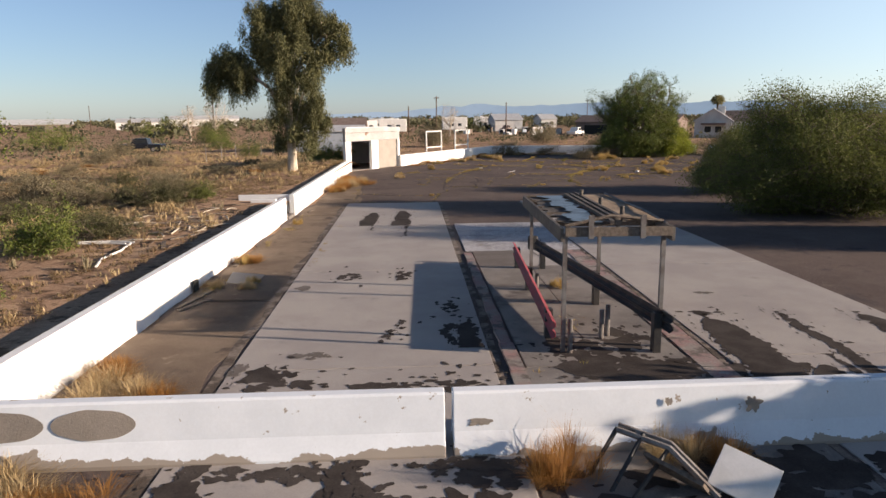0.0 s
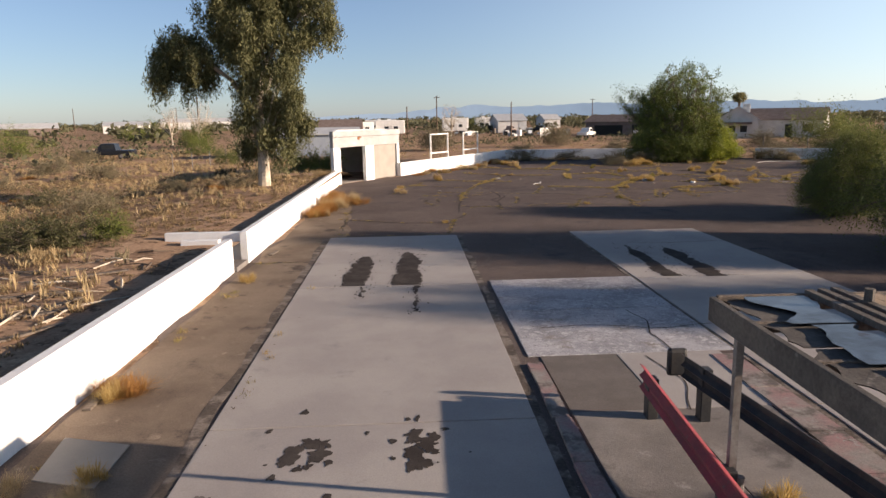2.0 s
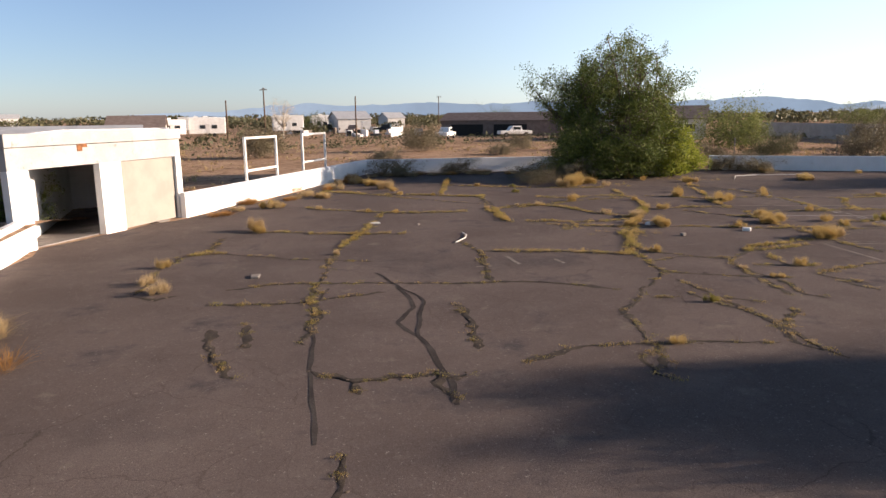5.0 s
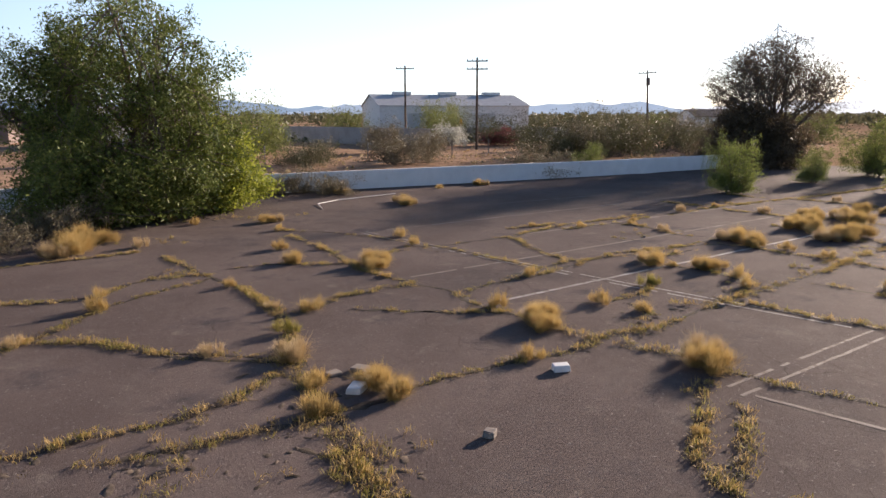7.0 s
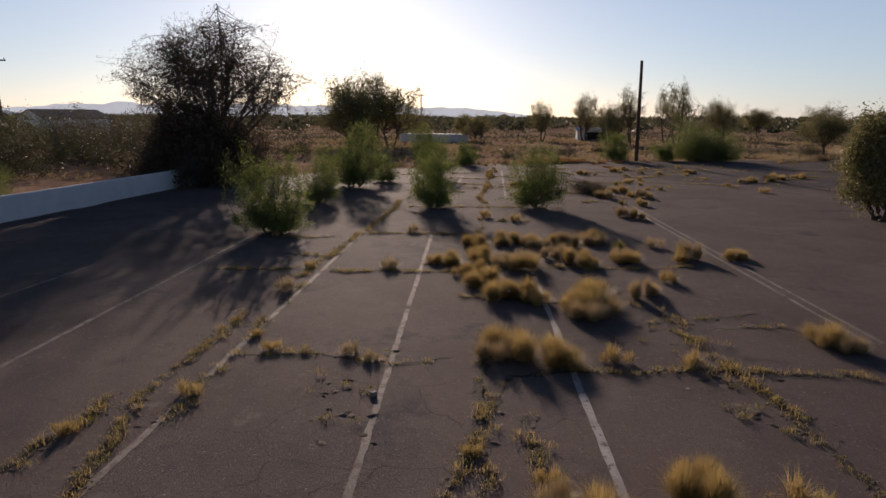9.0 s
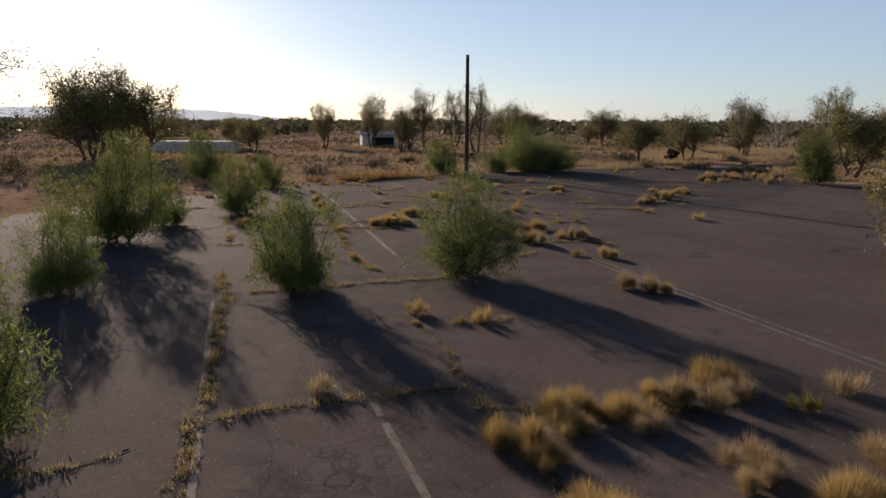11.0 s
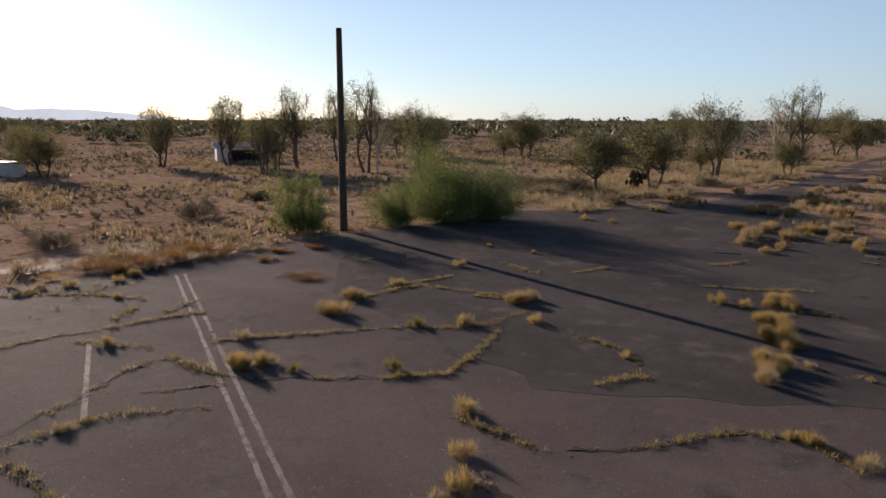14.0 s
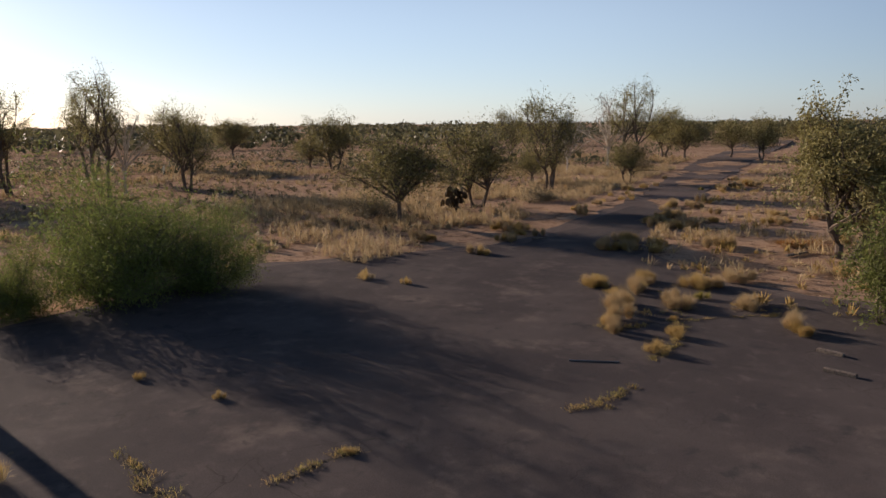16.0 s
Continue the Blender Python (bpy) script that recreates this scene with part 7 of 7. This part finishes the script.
tagged(part("block_wall", Shape().loft([(-0.1, 0), (0.1, 0), (0.1, 1.9), (-0.1, 1.9)], (86, 96), (112, 70)), BLOCKWALL), "grey concrete block yard wall", "wall", kind="structure")


def trailer(x, y, turn, ln, h, label):
    ob = thing("travel_trailer", pose(x, y, 0, 0, 0, turn), label, "trailer", "parked trailers")
    part("body", Shape().box(0, 0, 0.6, ln, 2.5, h), WHITEPAINT, ob, bevel=0.15)
    for u in (0.3, 0.62):
        w = part("window", Shape().box(ln * u, -0.03, 1.6, ln * u + 1.0, 0.02, 2.3), DARKSTEEL, ob)
        part("pane", Shape().box(ln * u + 0.06, -0.05, 1.66, ln * u + 0.94, -0.032, 2.24), GLASSY, w)
    part("door", Shape().box(ln * 0.46, -0.03, 0.7, ln * 0.46 + 0.7, 0.02, 2.5), STUCCO, ob)
    for u in (0.55, 0.68):
        part("wheel", Shape().tube([(ln * u, 0.0, 0.36), (ln * u, 0.25, 0.36)], 0.36, 14), RUBBER, ob)
    part("roof_unit", Shape().box(ln * 0.4, 0.8, h, ln * 0.4 + 0.9, 1.6, h + 0.3), WHITEPAINT, ob, bevel=0.05)


trailer(-11.0, 171.0, 5, 6.8, 3.7, "white travel trailer parked in the yard")
trailer(-16.5, 168.0, 20, 5.5, 3.4, "small white travel trailer parked in the yard")
trailer(5.0, 190.0, 3, 6.8, 4.0, "white box trailer parked in the yard")
trailer(15.0, 212.0, 3, 5.0, 4.0, "white box trailer parked in the yard")
trailer(-17.0, 210.0, 0, 9.0, 3.8, "distant white travel trailer")
tagged(part("stock_tank", Shape().prism([(0, 0), (9.6, 0), (9.9, 0.4), (9.9, 1.8), (9.6, 2.2), (0, 2.2), (-0.3, 1.8), (-0.3, 0.4)], 0.0, 1.25), WHITEPAINT, at=pose(118.4, 26.4, 0, 0, 0, -128), bevel=0.06), "long low white metal stock tank in the field", "tank")


def pickup(x, y, turn, paintwork, label):
    ob = thing("pickup_truck", pose(x, y, 0, 0, 0, turn), label, "pickup")
    s = Shape().box(0, 0, 0.5, 5.6, 1.9, 1.05)
    part("body", s, paintwork, ob, bevel=0.08)
    part("cab", Shape().add([(1.5, 0.08, 1.05), (3.9, 0.08, 1.05), (3.9, 1.82, 1.05), (1.5, 1.82, 1.05), (2.2, 0.2, 1.8), (3.7, 0.2, 1.8), (3.7, 1.7, 1.8), (2.2, 1.7, 1.8)], [(0, 1, 5, 4), (1, 2, 6, 5), (2, 3, 7, 6), (3, 0, 4, 7), (4, 5, 6, 7)]), paintwork, ob, bevel=0.05)
    part("window", Shape().box(2.3, 0.1, 1.2, 3.6, 0.16, 1.65), GLASSY, ob)
    for u in (1.0, 4.5):
        for v in (-0.02, 1.67):
            w = part("wheel", Shape().tube([(u, v, 0.4), (u, v + 0.25, 0.4)], 0.4, 14), RUBBER, ob)
            part("rim", Shape().tube([(u, v - 0.01, 0.4), (u, v + 0.26, 0.4)], 0.22, 10), STEEL, w)


pickup(-38.4, 88.0, 4, CARBLACK, "black pickup truck parked in the dry field")
pickup(30.0, 134.0, 60, WHITEPAINT, "white utility pickup parked in the yard")
pickup(15.0, 196.0, 10, CARBLACK, "dark pickup parked among yard clutter")
pickup(26.5, 184.0, -20, CARBLACK, "dark pickup parked beside the white house")
pickup(21.5, 178.0, 70, ROOF_BROWN, "old brown pickup parked in the yard")
pickup(40.5, 139.0, 0, WHITEPAINT, "white car parked by the brown house")
for x, y, m, lab in ((92.0, 97.0, YELLOW, "yellow diamond road sign on a post"), (109.0, 62.0, ROOF_GREY, "diamond road sign seen from behind")):
    sg = thing("road_sign", pose(x, y, 0, 0, 0, 50), lab, "sign")
    part("post", Shape().tube([(0, 0, 0), (0, 0, 2.6)], 0.04, 6), STEEL, sg)
    part("plate", Shape().prism([(-0.6, 0), (0, -0.6), (0.6, 0), (0, 0.6)], -0.01, 0.01), m, sg, at=pose(0, -0.06, 2.6, 90, 0, 0))

# white steel frames behind the low wall
WALLDIR = Vector((9.45, 17.0, 0)).normalized()
WALLTURN = math.degrees(math.atan2(WALLDIR.y, WALLDIR.x))
for along in (5.2, 11.0):
    p = Vector((-0.95, 58.0, 0)) + WALLDIR * along + Vector((-WALLDIR.y, WALLDIR.x, 0)) * 0.3
    fr = thing("sign_stand", pose(p.x, p.y, 0, 0, 0, WALLTURN), "white steel sign frame standing behind the wall", "frame", "white sign frames")
    for u in (0.0, 2.9):
        part("post", Shape().box(u - 0.05, -0.05, 0, u + 0.05, 0.05, 2.85), WHITEPAINT, fr)
    for z in (1.35, 2.8):
        part("crossbar", Shape().box(0.05, -0.05, z - 0.05, 2.85, 0.05, z + 0.05), WHITEPAINT, fr)

# yard clutter behind the wall
yard_rng = random.Random(35)
for k in range(26):
    x, y = yard_rng.uniform(8, 34), yard_rng.uniform(150, 196)
    a, b, h = yard_rng.uniform(0.6, 2.2), yard_rng.uniform(0.5, 1.4), yard_rng.uniform(0.4, 1.5)
    m, word = yard_rng.choice(((TIMBER, "brown"), (WHITEPAINT, "white"), (ROOF_GREY, "grey"), (CARBLACK, "black"), (BLUEWALL, "blue-grey")))
    s = Shape().prism([(-a / 2, -b / 2), (a / 2, -b / 2), (a / 2 * yard_rng.uniform(0.6, 1), b / 2), (-a / 2 * yard_rng.uniform(0.6, 1), b / 2)], 0, h)
    tagged(part("crate", s, m, at=pose(x, y, 0, 0, 0, yard_rng.uniform(0, 180)), bevel=0.06), "stacked %s yard clutter on bare soil" % word, "clutter", "yard clutter")
tagged(part("notice_board", Shape().box(-1.6, -0.05, 0.3, 1.6, 0.05, 1.8, pose(24.2, 144.6, 0, 0, 0, 40)).box(-1.4, -0.03, 0, -1.3, 0.03, 0.3, pose(24.2, 144.6, 0, 0, 0, 40)).box(1.3, -0.03, 0, 1.4, 0.03, 0.3, pose(24.2, 144.6, 0, 0, 0, 40)), WHITEPAINT), "pale blue-white board standing in the yard", "board")
base_rng = random.Random(58)
for k in range(34):
    u = k / 33
    x, y = (0.3 + 8.6 * u * 2, 59.0 + 15.0 * u * 2) if u < 0.5 else (8.9 + 11.0 * (u - 0.5) * 2, 73.8 - 1.6 * (u - 0.5) * 2)
    ob = new("dry_weed_mound", MOUND_PALE if k % 4 else MOUND)
    ob.matrix_basis = at(x + base_rng.gauss(0.3, 0.4), y - base_rng.uniform(0.2, 1.6), 0.03, 47 * k, base_rng.uniform(0.3, 0.7), base_rng.uniform(0.5, 1.0))
    tagged(ob, "straw-coloured dry weed mound beside the low wall" if k % 4 else "rust-coloured dry weed mound beside the low wall", "weeds", "dry weed mounds")

# a wire fence in the west field
for k in range(12):
    x, y = -20 + 0.6 * k - 26 * (k % 2) * 0, 66 + k * 3.0
    tagged(part("fence_post", Shape().tube([(x, y, 0), (x, y, 1.5)], 0.04, 6), STEEL), "thin steel fence post in dry grass", "post", "fence posts")
for k in range(12):
    x, y = 38 + 4.2 * k, 84.0 - 1.3 * k
    tagged(part("fence_post", Shape().tube([(x, y, 0), (x, y, 1.5)], 0.05, 6), STEEL), "thin steel fence post in dry grass", "post", "fence posts")


# ---- far plants ----
OLIVE_LEAF = leafy("olive_scrub_leaf", (0.045, 0.048, 0.022), (0.135, 0.13, 0.058), 0.22)


def far_bush(x, y, h, r, tone, seed):
    m = (GREEN_LEAF, OLIVE_LEAF, GREY_LEAF, BUSH_LEAF)[tone]
    return plant("desert_bush", ("bright green desert bush on dry soil", "dusty green desert bush on dry soil", "grey dry desert bush on dry soil", "dark green desert bush on dry soil")[tone], "bush", BARK, m, at(x, y), "desert bushes",
                 seed=seed, height=h, rx=r, ry=r, limbs=16, twigs=10, count=7500, size=0.062 * h ** 0.7, aspect=0.4, spread=0.06 * h, **CREOSOTE)


protos = [far_bush(-8.8, 17.2, 1.3, 1.2, 0, 501), far_bush(-9.6, 27.8, 1.0, 1.5, 1, 502), far_bush(-17.0, 33.5, 1.5, 2.2, 2, 503), far_bush(48.8, 91.0, 5.6, 4.2, 3, 504), far_bush(18.4, 101.0, 3.4, 2.6, 2, 505), far_bush(-52.5, 98.0, 4.2, 5.0, 0, 506), far_bush(81.0, 83.0, 4.2, 4.5, 1, 507)]
for k, x, y, s in ((1, -11.3, 28.5, 1.0), (1, -8.0, 19.2, 0.8), (2, -13.6, 30.0, 0.8), (2, -20.5, 33.0, 0.9), (2, -15.0, 27.0, 0.6), (1, -14.5, 25.8, 0.8), (1, -16.5, 22.0, 0.9), (2, -22.0, 40.0, 0.9), (2, -12.2, 35.5, 0.7), (1, -10.0, 22.5, 0.5), (0, -7.6, 12.0, 0.7),
                   (5, -36.0, 120.0, 0.6), (3, -38.0, 126.0, 0.8), (3, -18.0, 75.0, 0.35), (0, -7.5, 58.0, 1.6), (0, -6.0, 56.0, 1.2), (2, -8.5, 49.0, 0.5), (1, -14.0, 60.0, 0.8), (2, -26.0, 52.0, 0.7), (2, -12.0, 44.0, 0.5), (5, -62.0, 160.0, 0.8), (3, -70.0, 190.0, 1.0),
                   (4, 2.0, 96.0, 1.0), (4, 36.0, 96.0, 0.7), (4, 29.0, 100.0, 0.6), (2, 12.0, 88.0, 0.8), (2, 24.0, 92.0, 0.9), (4, 40.0, 88.0, 0.7), (2, 46.0, 82.0, 1.2), (2, 38.0, 80.0, 0.9), (4, 60.0, 86.0, 1.0), (4, 56.0, 78.0, 0.8), (6, 88.0, 92.0, 1.0),
                   (6, 73.0, 74.0, 0.8), (6, 80.0, 70.0, 0.9), (6, 68.0, 70.0, 0.65), (4, 72.0, 66.0, 0.9), (6, 88.0, 66.0, 1.0), (6, 76.0, 62.0, 0.8), (3, 100.0, 72.0, 0.8), (3, 108.0, 110.0, 1.1), (3, 92.0, 118.0, 1.0), (6, 82.0, 58.0, 0.7), (6, 96.0, 56.0, 0.8), (6, 70.0, 58.0, 0.6), (3, 110.0, 54.0, 0.9), (5, 118.0, 58.0, 0.8),
                   (2, 45.6, 62.9, 1.3), (3, 125.0, 30.0, 0.7), (3, 122.0, 24.0, 0.6), (6, 84.0, 46.0, 0.5), (3, 47.0, 160.0, 1.0), (3, 14.0, 196.0, 0.9), (0, 73.5, 33.0, 0.9), (2, 76.0, 28.0, 0.6), (2, 80.0, 20.0, 0.7), (2, 76.0, 8.0, 0.6), (1, 84.0, 14.0, 0.7), (2, 90.0, 26.0, 0.7), (2, 73.0, -3.5, 0.9), (2, 68.0, -14.0, 0.6), (1, 78.0, 30.5, 0.6), (2, 16.4, 65.2, 0.7), (2, 10.0, 72.5, 0.9), (2, 14.0, 72.8, 0.7), (2, 32.5, 69.3, 0.8)):
    copy_thing(protos[k], at(x, y, 0, 53 * (x + y), s))
FLOWER_LEAF = leafy("white_oleander_bloom", (0.22, 0.25, 0.16), (0.75, 0.73, 0.68), 0.3)
RED_LEAF = leafy("red_bougainvillea_bloom", (0.16, 0.05, 0.05), (0.34, 0.10, 0.11), 0.3)
for leaf, label, x, y, h, r, seed in ((FLOWER_LEAF, "white-flowering oleander bush by the pale shed", 77.5, 89.6, 2.6, 2.4, 521), (RED_LEAF, "dark red bougainvillea bush by the pale shed", 81.0, 84.6, 2.2, 2.6, 522)):
    plant("flowering_bush", label, "bush", BARK, leaf, at(x, y), "flowering bushes", seed=seed, height=h, rx=r, ry=r, limbs=22, twigs=12, count=7000, size=0.14, aspect=0.6, spread=0.14, **CREOSOTE)
for k, x, y, s in ((6, 43.4, 79.9, 0.55), (2, 49.1, 75.7, 1.6), (6, 62.3, 69.3, 0.85), (6, 66.6, 65.6, 1.0), (4, 64.5, 67.5, 1.0), (3, 122.0, 120.0, 1.3), (3, 54.9, 98.8, 0.8), (2, 31.8, 66.9, 0.7), (2, 30.6, 68.9, 0.8), (2, 28.4, 69.9, 0.6), (2, 19.0, 66.4, 0.9), (2, 17.0, 67.6, 0.7), (6, 92.0, 78.0, 1.1), (6, 104.0, 62.0, 1.0), (4, 76.0, 68.0, 1.2), (4, 84.0, 64.0, 1.2), (4, 90.0, 60.0, 1.1),
                   (0, -9.4, 19.0, 0.6), (1, -9.3, 20.8, 0.8), (1, -9.4, 27.6, 0.9), (0, -8.3, 28.7, 0.6), (2, -16.3, 33.1, 1.0), (2, -18.6, 34.5, 0.9), (1, -14.6, 25.8, 1.0), (2, -14.3, 41.1, 0.6), (2, -8.6, 43.3, 0.5), (1, -18.0, 43.4, 1.0), (5, -27.0, 95.5, 0.45), (2, -23.0, 60.0, 1.0), (2, -30.0, 66.0, 1.1), (4, -34.0, 80.0, 0.6)):
    copy_thing(protos[k], at(x, y, 0, 71 * (x + y), s))
mound_rng = random.Random(64)
for k in range(64):
    x, y = (mound_rng.uniform(-34, -6.5), mound_rng.uniform(12, 62)) if k < 40 else (mound_rng.uniform(71, 95), mound_rng.uniform(-30, 40))
    ob = new("dry_weed_mound", MOUND_PALE if k % 3 else MOUND)
    ob.matrix_basis = at(x, y, 0.0, 47 * k, mound_rng.uniform(0.4, 1.2), mound_rng.uniform(0.4, 0.9))
    tagged(ob, "straw-coloured dry weed mound on desert soil" if k % 3 else "rust-coloured dry weed mound on desert soil", "weeds", "dry weed mounds")
stick_rng = random.Random(71)
for k in range(46):
    x, y = stick_rng.uniform(-8.6, -5.0), stick_rng.uniform(17.5, 27.0)
    ln, turn, bow = stick_rng.uniform(0.4, 1.5), stick_rng.uniform(0, 180), stick_rng.uniform(-0.12, 0.12)
    r = stick_rng.uniform(0.01, 0.028)
    tagged(part("dead_branch", Shape().tube([(-ln / 2, 0, r), (0, bow, r + 0.05), (ln / 2, -bow, r)], [r, r, r * 0.5], 5), PALE_BARK if k % 2 else BARK, at=pose(x, y, field_z(x, y), 0, 0, turn)), "dead dry branch lying on the soil", "branch", "dead branches")
ghost = plant("bare_tree", "leafless grey tree beyond the field", "tree", PALE_BARK, GREY_LEAF, at(-38.0, 128.0), "bare trees", seed=601, height=8.0, rx=3.0, ry=3.0, trunk_h=2.0, trunk_r=0.14, limbs=16, twigs=14, count=500, size=0.1, low=0.3, ragged=0.5)
for x, y, s in ((-44.0, 132.0, 0.9), (6.0, 152.0, 0.9), (72.5, -44.0, 1.0), (74.0, -36.0, 0.7), (96.5, -7.0, 0.85)):
    copy_thing(ghost, at(x, y, 0, 31 * x, s))
plant("broadleaf_tree", "green leafy tree at the field edge", "tree", BARK, GREEN_LEAF, at(-22.8, 33.0), "", seed=611, height=8.0, rx=3.6, ry=3.4, trunk_h=1.4, trunk_r=0.2, limbs=24, twigs=16, count=26000, size=0.16, aspect=0.5, spread=0.2, low=0.05)
palm = thing("fan_palm", pose(58.0, 135.0, 0), "tall fan palm behind the pale house", "tree")
part("trunk", Shape().tube([(0, 0, 0), (0, 0, 6.4)], [0.28, 0.22], 8), BARK, palm)
prng2 = np.random.default_rng(5)
pd = prng2.normal(0, 1, (900, 3))
pd /= np.linalg.norm(pd, axis=1)[:, None]
pv, pf = leaves(prng2, pd * np.array([1.2, 1.2, 0.9]) * prng2.uniform(0.6, 1.1, (900, 1)) + np.array([0, 0, 6.8]), 0.05, 0.7, 0.12, 0.2)
part("fronds", arrays("fronds", pv, pf, DUSTY_LEAF), DUSTY_LEAF, palm)


def far_woods():
    """Low scrub and trees all round the horizon, each clump a puff of leaves."""
    rng = np.random.default_rng(71)
    v_all, f_all, n = [], [], 0
    pts = []
    for _ in range(4420):
        a = rng.uniform(0, math.tau)
        r = rng.uniform(150, 620) if rng.random() < 0.75 else rng.uniform(620, 1200)
        x, y = 40 + r * math.cos(a), 30 + r * math.sin(a)
        if -60 < x < 160 and 60 < y < 235 or -190 < x < -20 and 90 < y < 300:
            if rng.random() < 0.85:
                continue
        h = rng.uniform(1.4, 4.2) * (1 + (r > 620) * 0.6)
        k = 64
        d = rng.normal(0, 1, (k, 3))
        p = d / np.linalg.norm(d, axis=1)[:, None] * np.array([h * 1.2, h * 1.2, h * 0.5]) * rng.uniform(0.5, 1, (k, 1)) + np.array([x, y, h * 0.45])
        v, f = leaves(rng, p, 0.12 * h, 0.42 * h, 0.6, 0.0)
        v_all.append(v)
        f_all.append(f + n)
        n += len(v)
    me = arrays("far_woods", np.concatenate(v_all), np.concatenate(f_all), FARGREEN)
    tagged(part("far_woods", me, FARGREEN), "distant low green-brown desert scrub", "trees", kind="stuff")


def far_scrub():
    """Low clumps that cover the far desert floor."""
    rng = np.random.default_rng(72)
    n = 13000
    r, a = 85 + 280 * rng.uniform(0, 1, n) ** 1.4, rng.uniform(0, math.tau, n)
    x, y = 40 + r * np.cos(a), 30 + r * np.sin(a)
    ok = ~((x > 56) & (x < 72) & (y < 0)) & ((x > 72) | (x < -30) | (y > 90) | (y < -40))
    x, y = x[ok], y[ok]
    h = rng.uniform(0.25, 0.9, len(x)) * (1 + (rng.uniform(0, 1, len(x)) < 0.1) * 0.9)
    k = 13
    p = np.repeat(np.stack([x, y, h * 0.42], axis=1), k, axis=0)
    hh = np.repeat(h, k)[:, None]
    p += rng.normal(0, 1, p.shape) * hh * np.array([0.6, 0.6, 0.22])
    v, f = leaves(rng, p, 0.02, 1.0, 0.6, 0.0)
    c = np.repeat(p, 4, axis=0)
    v = c + (v - c) * np.repeat(hh, 4, axis=0) * 0.42
    v[:, 2] = np.maximum(v[:, 2], 0.01)
    tagged(part("far_scrub", arrays("far_scrub", v, f, FARGREEN), FARGREEN), "low brown-green scrub over the far desert", "scrub", kind="stuff")


FARGREEN = leafy("far_scrub", (0.065, 0.068, 0.036), (0.17, 0.16, 0.09), 0.28)
far_woods()
far_scrub()


def mountains(name, r, heading, span, height, seed, colour):
    """A low far ridge, pale with distance; the haze is put in as a glow of its colour."""
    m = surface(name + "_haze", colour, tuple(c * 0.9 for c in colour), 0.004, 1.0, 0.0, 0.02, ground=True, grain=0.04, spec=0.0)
    bsdf = m.node_tree.nodes["Principled BSDF"]  # the glow stands in for the bright air before so far a ridge
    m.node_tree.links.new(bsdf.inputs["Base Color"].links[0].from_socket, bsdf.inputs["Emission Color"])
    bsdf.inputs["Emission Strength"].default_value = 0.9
    s = Shape()
    n = 240
    for i in range(n + 1):
        u = i / n
        a = heading + (u - 0.5) * span
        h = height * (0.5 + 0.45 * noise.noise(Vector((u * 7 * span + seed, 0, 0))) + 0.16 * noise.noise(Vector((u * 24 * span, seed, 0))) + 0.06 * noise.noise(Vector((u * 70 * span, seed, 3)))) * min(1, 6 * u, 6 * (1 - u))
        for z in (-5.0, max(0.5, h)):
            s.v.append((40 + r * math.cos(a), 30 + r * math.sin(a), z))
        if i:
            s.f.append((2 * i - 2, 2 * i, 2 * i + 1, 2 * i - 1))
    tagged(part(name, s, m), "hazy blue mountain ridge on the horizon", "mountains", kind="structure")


# paler ridge towards the sun: the brighter air is put into its colour
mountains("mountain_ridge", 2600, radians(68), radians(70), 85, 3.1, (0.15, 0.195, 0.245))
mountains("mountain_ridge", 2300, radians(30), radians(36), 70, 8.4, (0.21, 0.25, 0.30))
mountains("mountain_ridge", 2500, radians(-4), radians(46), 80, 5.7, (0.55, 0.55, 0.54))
